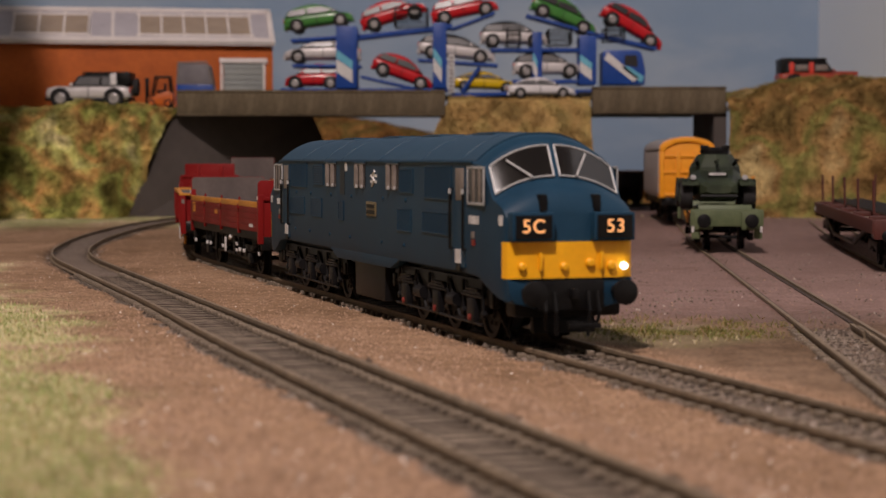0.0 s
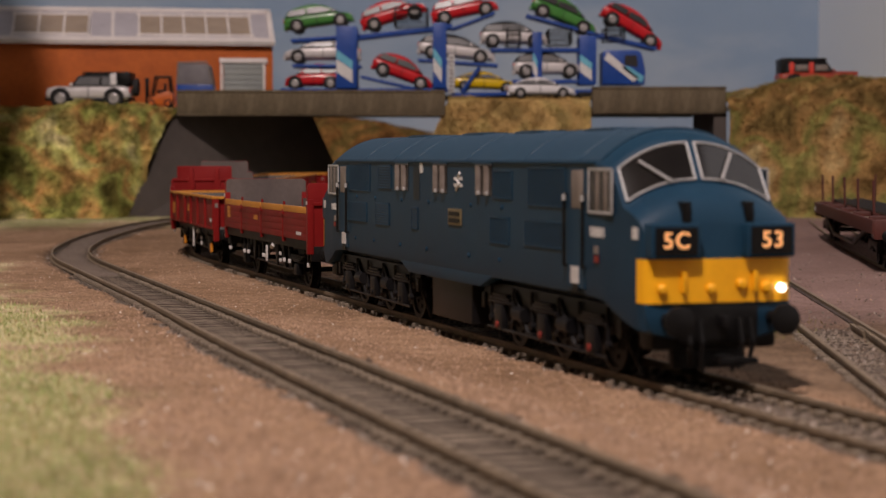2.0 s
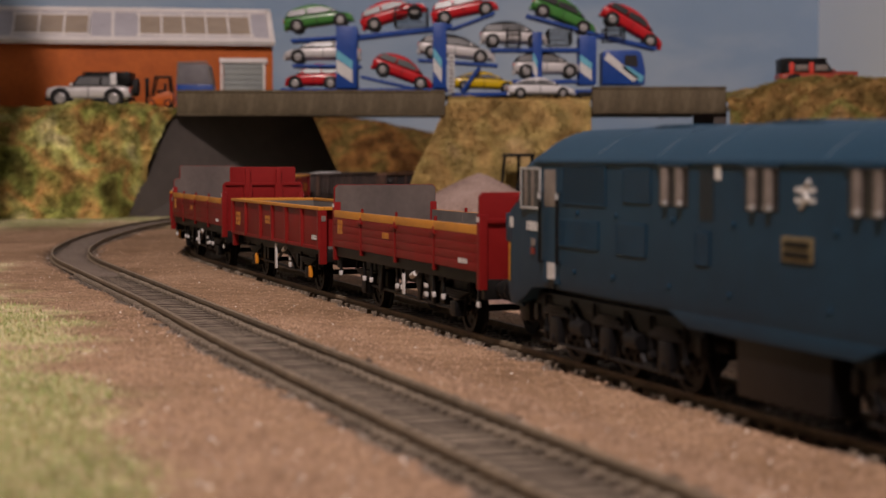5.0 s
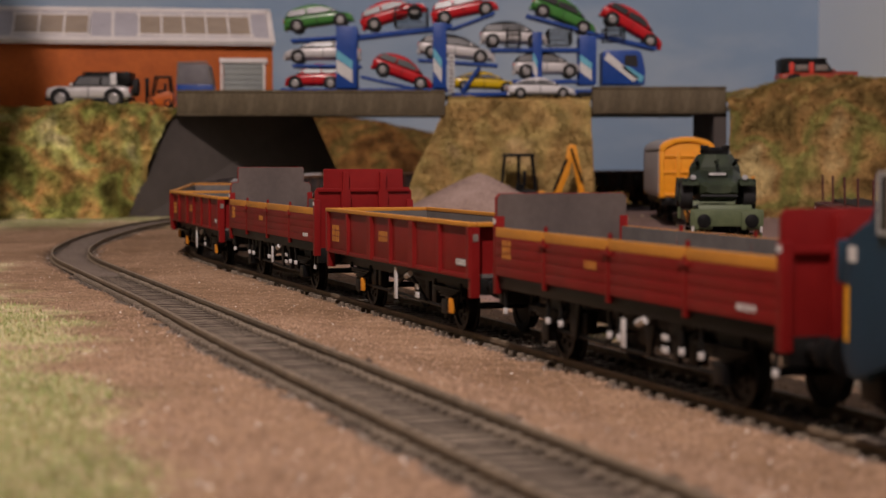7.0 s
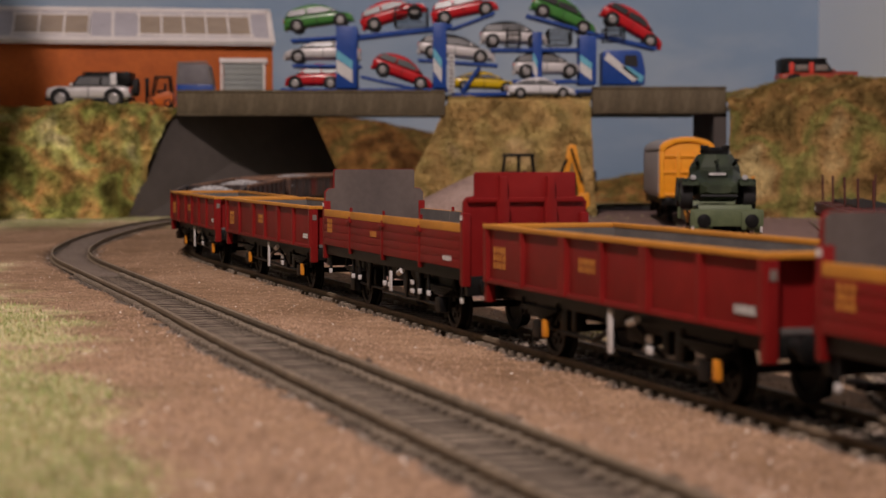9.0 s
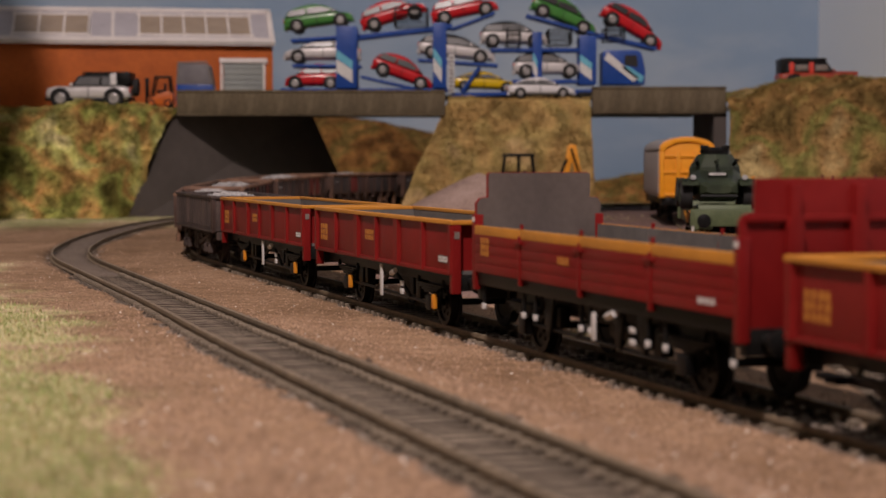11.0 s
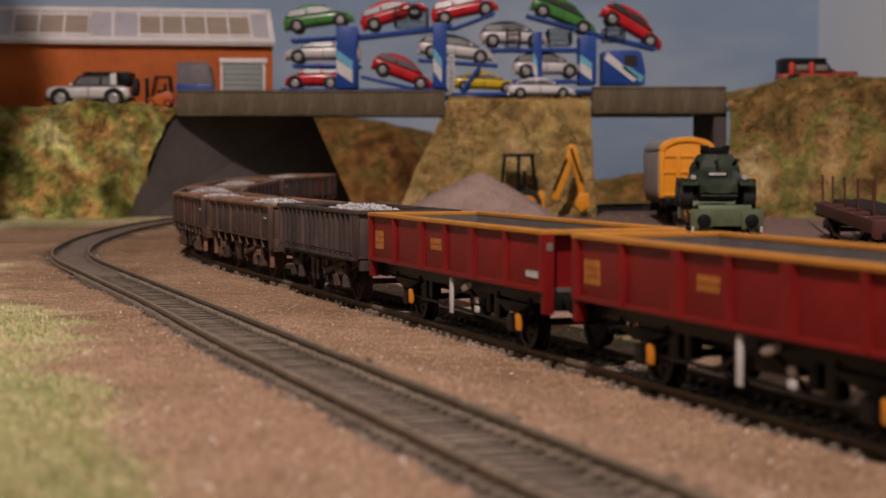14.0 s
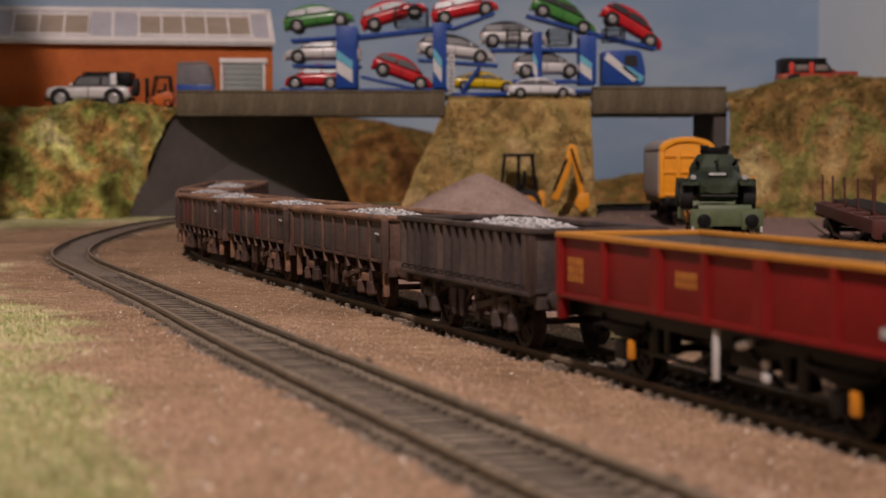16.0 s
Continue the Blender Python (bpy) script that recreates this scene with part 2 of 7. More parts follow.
def turf_at(x, y):
    w = n2(x, y, 60, 9.0) * 26 + n2(x, y, 16, 2.0) * 18
    a = soft(-(x + 0.300 * y - 42.0) + w * min(1.0, y / 620.0), -6, 18)
    far = soft(y - 0.05 * x + w * 1.5, 1090, 1200)
    dx, dy = (x - 62) / 34.0, (y - 478) / 34.0
    patch = soft(1.0 - dx * dx - dy * dy + w * 0.02, 0.0, 0.8) * 0.32
    return max(a * 0.95, far * 0.85, patch)


def side_of_loop(x, y):
    """Distance from the centre of the empty loop track, positive towards the train."""
    lo, hi = 0, len(LOOP) - 1
    while hi - lo > 1:
        mid = (lo + hi) // 2
        if LOOP[mid][1] > y:
            lo = mid
        else:
            hi = mid
    (x0, y0, a0), (x1, y1, _) = LOOP[lo], LOOP[hi]
    k = min(1.0, max(0.0, (y0 - y) / (y0 - y1)))
    return (x - (x0 + (x1 - x0) * k)) * abs(math.sin(a0))


def off_loop(x, y):
    return abs(side_of_loop(x, y))


def bed_at(x, y):
    """Dark ballast of the open tracks."""
    w = n2(x, y, 11, 6.0) * 3.5
    a = 1 - soft(off_loop(x, y) + w, 9.5, 15.0)
    b = 1 - soft(abs(side_of_main(x, y)) + w, 8.5, 14.0)
    c = (1 - soft(abs(x - 67.7 - 0.0779 * y) + w, 8, 13)) * (1 - soft(y + w * 4, 480, 500)) * 0.9
    return max(a, b, c)


def dark_earth_at(x, y):
    """Dark dirt round the points; darker ground under the tuft of grass and on the near yard side."""
    w = n2(x, y, 11, 6.0) * 3.5
    a = (1 - soft(abs(x - 62.0 - 0.0779 * y) + w * 3, 12, 40)) * (1 - soft(y + w * 6, 500, 580)) * 0.42
    dx, dy = (x - 62) / 36.0, (y - 470) / 30.0
    b = soft(1.0 - dx * dx - dy * dy + w * 0.05, 0.0, 0.6) * 0.45
    d = side_of_main(x, y)
    wide = soft(d + w, 16, 30) * (1 - soft(y + w * 6, 480, 560)) * 0.5
    return max(a * soft(d, 12, 30), b, wide)


def fill_at(x, y):
    """Plaster that covers the sleepers on the bend."""
    return (1 - soft(off_loop(x, y), 6.5, 8.5)) * soft(y + n2(x, y, 20, 8.0) * 25, 690, 740)


def ground_height(x, y):
    z = -1.9 + rise(y) + n2(x, y, 38) * 0.6 + n2(x, y, 7, 4.0) * 0.3
    z -= bed_at(x, y) * ((1.9 if x < 0.3 * (300 - y) else 0.85) + n2(x, y, 38) * 0.4)
    z += fill_at(x, y) * 1.7
    d = side_of_loop(x, y)
    z += loop_rise(y) * (1 - soft(d, 14, 46))
    z += yard_at(x, y) * (0.75 - n2(x, y, 38) * 0.5)
    return z


def spaced(stops):
    out = []
    for (a, b, step) in stops:
        k = max(1, round((b - a) / step))
        out += [a + (b - a) * i / k for i in range(k)]
    return out + [stops[-1][1]]


def build_ground():
    xs = spaced([(-1500, -420, 60), (-420, -240, 6), (-240, 150, 3.2), (150, 330, 6), (330, 1500, 60)])
    ys = spaced([(-1500, 180, 60), (180, 620, 4), (620, 1300, 7), (1300, 1950, 50)])
    verts = [(x * M, y * M, ground_height(x, y) * M) for y in ys for x in xs]
    w = len(xs)
    faces = [(j * w + i, j * w + i + 1, (j + 1) * w + i + 1, (j + 1) * w + i) for j in range(len(ys) - 1) for i in range(w - 1)]
    me = bpy.data.meshes.new("ground")
    me.from_pydata(verts, [], faces)
    for name, fn in (("turf", turf_at), ("yard", yard_at), ("bed", bed_at), ("fill", fill_at), ("dark_earth", dark_earth_at)):
        layer = me.attributes.new(name, "FLOAT", "POINT")
        layer.data.foreach_set("value", [fn(x, y) for y in ys for x in xs])
    me.polygons.foreach_set("use_smooth", [True] * len(faces))
    me.materials.append(EARTH)
    return tagged(new("ground", me), "dry brown scatter ground with turf and a pinkish yard", "ground", kind="structure")


build_ground()


# ---- tracks ----
def sweep(line, u0, u1, step, off, prof, lift=0.0):
    s = Shape()
    rings = []
    n = max(2, int((u1 - u0) / step))
    for k in range(n + 1):
        x, y, a = line(u0 + (u1 - u0) * k / n)
        nx, ny = math.sin(a), -math.cos(a)
        z = rise(y) + lift + (loop_rise(y) if line is loop_line else 0.0)
        rings.append([(x + nx * (off + p), y + ny * (off + p), z + q) for p, q in prof])
    return s.loft(rings)


RAIL_PROF = [(-0.55, 0), (0.55, 0), (0.55, -0.9), (0.25, -1.1), (0.25, -2.0), (1.1, -2.5), (-1.1, -2.5), (-0.25, -2.0), (-0.25, -1.1), (-0.55, -0.9)]


def point_line(u):
    """Rail that swings away from the siding at the points."""
    b = u / 330.0
    return 112.0 - 0.078 * u - 26.0 * b * b, 484.0 - 0.99 * u, math.atan2(-0.99, -0.078 - 52.0 * b / 330.0)


def build_track(name, line, u0, u1, label, bare, rails=(-8.8, 8.8)):
    t = thing(name, label, "railway track", kind="structure")
    for off in rails:
        part("rail", sweep(line, u0, u1, 14.0, off, RAIL_PROF), RAIL, t)
    if name == "siding_track":
        part("point_rail", sweep(point_line, 0, 330, 8, 0, RAIL_PROF), RAIL, t)
        # Raised dark strips stand in for the shaded grooves; the plaster stays uncut.
        for off in (-7.5, 7.5):
            part("flangeway_shade", sweep(siding_line, 0, 740, 20.0, off, [(-0.6, -0.75), (0.6, -0.75), (0.6, -1.6), (-0.6, -1.6)]), BLACKBROWN, t)
        part("check_rail", sweep(siding_line, 752, 775, 8, -5.8, RAIL_PROF), RAIL, t)
        part("point_lever", Shape().box(113.5, 118.5, 448, 453, -2.4, 0.8, 0.5).rod((116, 450, 0), (119, 446, 9), 0.6, 8).lathe([(1.3, 8.4), (1.5, 9.6), (0.2, 10.6)], (119, 446, 0), "z", 10), BLACK, t, "small black point lever")
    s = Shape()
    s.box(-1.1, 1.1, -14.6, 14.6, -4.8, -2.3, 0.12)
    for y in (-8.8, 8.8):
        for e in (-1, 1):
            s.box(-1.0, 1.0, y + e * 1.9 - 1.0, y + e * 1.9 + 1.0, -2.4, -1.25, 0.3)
    # Tops and chairs take the lighter colour, sides and ends the darker one.
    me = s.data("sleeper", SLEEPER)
    me.materials.append(BLACKBROWN)
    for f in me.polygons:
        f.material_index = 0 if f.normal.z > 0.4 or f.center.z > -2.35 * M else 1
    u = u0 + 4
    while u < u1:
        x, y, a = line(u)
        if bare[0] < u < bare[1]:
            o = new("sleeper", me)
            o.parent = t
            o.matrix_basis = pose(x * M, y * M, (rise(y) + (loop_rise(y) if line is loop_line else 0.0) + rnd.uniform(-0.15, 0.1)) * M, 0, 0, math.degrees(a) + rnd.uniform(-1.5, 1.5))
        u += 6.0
    return t


build_track("loop_track", loop_line, -496, 1000, "empty curved track with brown rails and dark sleepers", (60, 700), (-8.8, 8.8))
build_track("main_track", main_line, -1400, 1700, "single track of brown rails on dark sleepers", (-300, 620))
build_track("siding_track", siding_line, -150, 1000, "yard siding with rails sunk in grey plaster", (735, 990))


# ---- room ----
def slab(name, label, m, *corners, category="wall"):
    return tagged(part(name, Shape().hexa(corners), m), label, category, kind="structure")


slab("backdrop", "blue-grey painted sky backscene with faint clouds", WALLSKY, (-1500, 1800, -60), (374, 1800, -60), (374, 1812, -60), (-1500, 1812, -60),
     (-1500, 1800, 900), (374, 1800, 900), (374, 1812, 900), (-1500, 1812, 900), category="backscene")
slab("backdrop_side", "pale blue side backscene that meets the sky in a corner", PALESKY, (374, 1800, -60), (1030, -1500, -60), (1042, -1498, -60), (386, 1812, -60),
     (374, 1800, 900), (1030, -1500, 900), (1042, -1498, 900), (386, 1812, 900), category="backscene")
# Added panel out of view; it casts the shade on the workshop's left end.
tagged(part("shadow_panel", Shape().prism([(-900, -60), (-284, -60), (-275, 345), (-420, 900), (-900, 900)], 1000, 1008), PLASTER), "plain unseen panel that shades the workshop's left end", "wall", kind="structure")
slab("wall_west", "plain pale room wall", PLASTER, (-1512, -1500, -60), (-1500, -1500, -60), (-1500, 1812, -60), (-1512, 1812, -60),
     (-1512, -1500, 1500), (-1500, -1500, 1500), (-1500, 1812, 1500), (-1512, 1812, 1500))
slab("wall_south", "plain pale room wall", PLASTER, (-1512, -1512, -60), (1042, -1512, -60), (1042, -1500, -60), (-1512, -1500, -60),
     (-1512, -1512, 1500), (1042, -1512, 1500), (1042, -1500, 1500), (-1512, -1500, 1500))
slab("ceiling", "plain pale room ceiling", PLASTER, (-1512, -1512, 1500), (1060, -1512, 1500), (1060, 1815, 1500), (-1512, 1815, 1500),
     (-1512, -1512, 1520), (1060, -1512, 1520), (1060, 1815, 1520), (-1512, 1815, 1520), category="ceiling")


# ---- embankments and bridge ----
BANKS = []


def mound(name, label, foot, crest, back, cols, rows, rough=4.0, seed=1.0, top=None, skin=None):
    """A bank: foot and crest give (x, y, z) along it at k in 0..1; behind the crest it runs level to back."""
    verts, faces = [], []
    total = rows + 5
    for j in range(total + 1):
        for i in range(cols + 1):
            k = i / cols
            a, b = Vector(foot(k)), Vector(crest(k))
            if j <= rows:
                t = j / rows
                p = a.lerp(b, t)
                p.z = a.z + (b.z - a.z) * math.sin(t * 1.5708) ** 0.9 if top is None else a.z + (b.z - a.z) * t
            else:
                t = (j - rows) / 5
                p = b.copy()
                p.y = b.y + (back - b.y) * t
            v = Vector((p.x, p.y, p.z))
            d = noise.noise(v / 26.0 + Vector((seed, 0, 0))) * rough + noise.noise(v / 9.0) * rough * 0.5 + noise.noise(v / 3.2) * rough * 0.22
            edge = min(1.0, j / 2.0)
            p.y -= d * edge * (1.0 if j < rows else 0.3)
            p.z += d * 0.5 * edge
            verts.append(p * M)
    w = cols + 1
    for j in range(total):
        for i in range(cols):
            faces.append((j * w + i, j * w + i + 1, (j + 1) * w + i + 1, (j + 1) * w + i))
    me = bpy.data.meshes.new(name)
    me.from_pydata(verts, [], faces)
    me.polygons.foreach_set("use_smooth", [True] * len(faces))
    me.materials.append(skin or TURF)
    BANKS.append((verts, faces, name))
    return tagged(new(name, me), label, "embankment", kind="structure")


mound("embankment_west", "steep bank of green and tan scatter turf", lambda k: (-760 + 546 * k, 1192 + 40 * k * k + 26 * soft(k, 0.965, 1.0), 0),
      lambda k: (-760 + 574 * k, 1268 + 14 * soft(k, 0.965, 1.0), 81), 1500, 190, 44, 11.0, 1.0)
mound("embankment_middle", "grassy tan bank between two bridge openings",
      lambda k: (-34 + 142 * k, 1255 + 20 * abs(k - 0.5), 3), lambda k: (4 + 101 * k, 1286, 87), 1300, 60, 40, 4.5, 4.0, top=1, skin=STRAW)
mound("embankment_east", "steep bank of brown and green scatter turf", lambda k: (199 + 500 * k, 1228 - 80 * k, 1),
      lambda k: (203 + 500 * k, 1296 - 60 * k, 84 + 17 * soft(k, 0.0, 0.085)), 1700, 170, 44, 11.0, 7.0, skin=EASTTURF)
mound("embankment_back", "brown bank behind the bridge", lambda k: (-170 + 190 * k, 1640, 3), lambda k: (-170 + 175 * k, 1690, 88 - 24 * k * k), 1790, 50, 24, 5.0, 9.0, skin=BROWNTURF)

mound("embankment_far", "low brown bushes behind the bridge opening", lambda k: (40 + 230 * k, 1655, 3), lambda k: (40 + 230 * k, 1690, 26 + 5 * math.sin(k * 11)), 1780, 40, 14, 5.0, 12.0, skin=BROWNTURF)

slab("abutment", "dark grey sloping card wall under the bridge", CARD, (-222, 1246, -4), (-66, 1392, 0), (-80, 1406, 0), (-238, 1260, -4),
     (-190, 1287.5, 78.8), (-101, 1392, 78.8), (-115, 1406, 78.8), (-206, 1300, 78.8))
slab("abutment_east", "dark grey card wall beside the bridge opening", CARD, (193, 1284, -2), (202, 1284, -2), (206, 1420, -2), (197, 1420, -2),
     (193, 1284, 79), (202, 1284, 79), (206, 1420, 79), (197, 1420, 79))


def bridge(name, x0, x1, y, z0, z1, panels):
    t = thing(name, "stained brown concrete bridge deck with a plain parapet", "bridge", kind="structure")
    w = (x1 - x0) / panels
    first = None
    for k in range(panels):
        if first is None:
            first = part("parapet_panel", Shape().box(0.15, w - 0.15, 0, 7, z0 + 1.2, z1 - 1.6, 0.3), CONCRETE, t)
            first.matrix_basis = pose(x0 * M, y * M, 0)
        else:
            again(first, t, x0 + w * k, y)
    part("coping", Shape().box(x0, x1, y - 0.8, y + 8, z1 - 1.6, z1, 0.3), CONCRETE, t)
    part("beam", Shape().box(x0, x1, y + 0.4, y + 6.6, z0, z1 - 1.5, 0.2), CONCRETE, t)
    part("road_slab", Shape().box(x0 - 3, x1 + 3, y + 6.6, y + 215, 79, 82, 0.2), CONCRETE, t)
    return t


bridge("bridge_west", -189, 1.6, 1280, 75.5, 93.5, 9)
bridge("bridge_east", 106, 201, 1280, 77, 96, 5)
slab("road", "plain grey-brown road deck behind the bank", CONCRETE, (4.7, 1297, 70), (102.9, 1297, 70), (102.9, 1495, 70), (4.7, 1495, 70),
     (4.7, 1297, 82), (102.9, 1297, 82), (102.9, 1495, 82), (4.7, 1495, 82), category="road")


# ---- rolling stock ----
LOCO_BLUE = mat("faded_blue_paint", [(0.0085, 0.032, 0.061), (0.0105, 0.038, 0.070), (0.013, 0.045, 0.080)], 30, 0.46, fine=0.05, spec=0.16, bump=0.02, bump_size=0.6)
ROOF_BLUE = mat("dusty_blue_roof", [(0.010, 0.036, 0.066), (0.0145, 0.045, 0.078)], 26, 0.42, fine=0.06, spec=0.35, bump=0.02, bump_size=0.6)
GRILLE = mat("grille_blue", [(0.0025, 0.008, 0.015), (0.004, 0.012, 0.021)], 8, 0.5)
DARKGREY = mat("oily_dark_grey", [(0.005, 0.005, 0.006), (0.012, 0.011, 0.011)], 7, 0.42, fine=0.2, spec=0.16)
WHITE = mat("white_paint", [(0.52, 0.50, 0.485), (0.64, 0.62, 0.60)], 2, 0.5, fine=0.08)
SILVER = mat("pale_window_frame", [(0.30, 0.30, 0.30), (0.43, 0.42, 0.41)], 2, 0.4, fine=0.1)
YELLOW = mat("warning_yellow", [(0.80, 0.37, 0.006), (0.88, 0.43, 0.010)], 12, 0.42, fine=0.04)
AMBER = mat("axlebox_orange", [(0.58, 0.21, 0.012), (0.68, 0.26, 0.02)], 3, 0.45)
REDDOT = mat("red_paint", [(0.50, 0.03, 0.02), (0.6, 0.05, 0.03)], 3, 0.45)
AXLERED = mat("dull_axle_red", [(0.16, 0.018, 0.014), (0.24, 0.03, 0.02)], 2, 0.5)
CREAM = mat("window_cream", [(0.14, 0.115, 0.10), (0.22, 0.185, 0.165)], 4, 0.5)
BRASS = mat("brass_plate", [(0.15, 0.115, 0.06), (0.22, 0.17, 0.09)], 2, 0.45, 0.3)
GLASS = mat("dark_cab_glass", [(0.010, 0.009, 0.009), (0.016, 0.014, 0.013)], 10, 0.12, spec=0.5)
DIGIT = mat("lit_headcode", [(0.5, 0.25, 0.1)], 5, 0.5, glow=((1.0, 0.42, 0.15), 0.85))
HEADLIGHT = mat("lit_headlamp", [(1.0, 0.95, 0.85)], 5, 0.3, glow=((1.0, 0.93, 0.80), 3.0))
WAGON_RED = mat("maroon_wagon_paint", [(0.150, 0.0065, 0.0070), (0.180, 0.0090, 0.0090), (0.205, 0.012, 0.011)], 22, 0.45, fine=0.05, spec=0.15, bump=0.015, bump_size=0.5)
BAND = mat("ochre_band", [(0.47, 0.19, 0.022), (0.56, 0.235, 0.030)], 9, 0.5, fine=0.08)
LETTER = mat("ochre_lettering", [(0.42, 0.16, 0.025), (0.52, 0.21, 0.035)], 4, 0.5)
LINING = mat("grey_wagon_lining", [(0.095, 0.087, 0.083), (0.13, 0.118, 0.11), (0.16, 0.145, 0.133)], 16, 0.6, fine=0.1)
BOARD = mat("grey_brown_end_board", [(0.085, 0.066, 0.060), (0.115, 0.090, 0.080)], 14, 0.65, fine=0.08, streak=(1, 1, 0.3))
RUST = mat("rust_brown_wagon", [(0.034, 0.019, 0.015), (0.070, 0.038, 0.028), (0.125, 0.066, 0.042)], 9, 0.75, fine=0.2, bump=0.08, bump_size=1.2, streak=(1, 1, 0.45))
RUSTPANEL = mat("patchy_panel", [(0.040, 0.033, 0.034), (0.066, 0.052, 0.052), (0.105, 0.050, 0.040)], 13, 0.7, fine=0.15, vary=0.22, bump=0.05, bump_size=1.0, streak=(1, 1, 0.35))
REDPANEL = mat("patched_red_panel", [(0.13, 0.022, 0.020), (0.19, 0.035, 0.030)], 9, 0.65, fine=0.15, streak=(1, 1, 0.4))
RIM = mat("worn_orange_rim", [(0.105, 0.058, 0.040), (0.185, 0.098, 0.060), (0.27, 0.145, 0.085)], 10, 0.7, fine=0.15, bump=0.08, bump_size=1.0)
DARKBROWN = mat("sooty_brown_wagon", [(0.028, 0.018, 0.0155), (0.050, 0.035, 0.031), (0.084, 0.056, 0.046)], 10, 0.75, fine=0.2, bump=0.08, bump_size=1.1, streak=(1, 1, 0.35))


def stones_material():
    m = mat("pale_ballast", [(0.34, 0.33, 0.33), (0.50, 0.48, 0.47)], 3, 0.85, fine=0.15)
    nt = m.node_tree
    g = nt.nodes.new("ShaderNodeNewGeometry")
    mr = nt.nodes.new("ShaderNodeMapRange")
    mr.inputs[3].default_value, mr.inputs[4].default_value = 0.55, 1.3
    nt.links.new(g.outputs["Random Per Island"], mr.inputs[0])
    hs = [n for n in nt.nodes if n.bl_idname == "ShaderNodeHueSaturation"][0]
    nt.links.new(mr.outputs[0], hs.inputs["Value"])
    return m


BALLAST = stones_material()


def wheelset(parent, x, r=7.0, m=BLACK):
    s = Shape()
    for sy in (-1, 1):
        s.lathe([(1.2, sy * 7.2), (r * 0.72, sy * 7.3), (r * 0.8, sy * 7.0), (r + 0.8, sy * 7.0), (r + 0.8, sy * 7.5), (r, sy * 7.8), (r - 0.1, sy * 9.9), (r * 0.82, sy * 9.9), (r * 0.76, sy * 9.3), (r * 0.3, sy * 9.1), (r * 0.25, sy * 9.7), (0.5, sy * 9.7)], (0, 0, 0), "y", 24)
        for k in range(6):
            a = k * 1.0472
            s.box(math.cos(a) * r * 0.5 - 0.5, math.cos(a) * r * 0.5 + 0.5, sy * 9.2 - 0.35, sy * 9.2 + 0.35, math.sin(a) * r * 0.5 - 0.5, math.sin(a) * r * 0.5 + 0.5)
    s.rod((0, -12, 0), (0, 12, 0), 0.9)
    o = part("wheelset", s, m, parent)
    o.matrix_basis = pose(x * M, 0, r * M)
    return o


def coupling(parent, x, z=7.0):
    d = 1 if x > 0 else -1
    s = Shape().box(min(x, x + d * 9), max(x, x + d * 9), -1.2, 1.2, z - 0.6, z + 0.6, 0.2)
    s.box(min(x + d * 8, x + d * 9), max(x + d * 8, x + d * 9), -4, 4, z - 0.5, z + 0.8, 0.2)
    part("coupling", s, BLACK, parent)


def buffers(parent, x, z=13.6, m=BLACK, r=2.6):
    d = 1 if x > 0 else -1
    for y in (-11.4, 11.4):
        s = Shape().lathe([(1.4, 0), (1.4, d * 3.2), (1.0, d * 3.2), (1.0, d * 5.2), (r, d * 5.4), (r, d * 5.9), (r * 0.6, d * 6.3), (0.1, d * 6.4)], (x, y, z), "x", 20)
        part("buffer", s, m, parent)


def bars(parent, name, m, x, z, w, hgt, rows, sy, y, cols=5, seed=1):
    """Lettering too small to read: short bars in rows."""
    q = random.Random(seed)
    s = Shape()
    for r in range(rows):
        z0 = z + hgt * r / rows
        xx = x
        for c in range(cols):
            ww = w / cols * q.uniform(0.5, 0.78)
            s.box(xx, xx + ww, min(y * sy, (y + 0.12) * sy), max(y * sy, (y + 0.12) * sy), z0, z0 + hgt / rows * 0.84)
            xx += w / cols
    tagged(part(name, s, m, parent), kind="stuff")


# --- the locomotive ---
HULL = [  # x, half width, bottom, cantrail, crown
    (0, 17.3, 16.8, 44.2, 51.4), (94, 17.3, 16.8, 44.2, 51.4), (102, 17.25, 16.5, 44.1, 51.3), (106, 17.2, 16.1, 43.9, 50.8), (108.8, 17.05, 15.0, 43.5, 49.9), (110.0, 16.9, 14.4, 43.0, 49.0),
    (115.2, 16.6, 12.6, 35.6, 40.2), (118.5, 16.4, 11.7, 34.6, 39.2), (121.2, 16.2, 11.4, 33.4, 37.6), (122.8, 15.9, 11.4, 32.0, 35.6), (123.6, 15.5, 11.6, 30.5, 33.6), (124.0, 15.0, 12.0, 29.0, 31.8)]


def crown(y, w, zc, zt):
    return zc + (zt - zc) * (1 - (abs(y) / w) ** 2.3)


def hull_ring(x, w, zb, zc, zt):
    half = [(w * 0.97, zb), (w, zb + 2.5), (w, zb + (zc - zb) * 0.5), (w, zc - 1.2)]
    for k in range(13):
        y = w * math.cos(k * math.pi / 24)
        half.append((y, crown(y, w, zc - 0.3, zt)))
    ring = [(x, y, z) for y, z in half] + [(x, -y, z) for y, z in half[-2::-1]]
    return ring


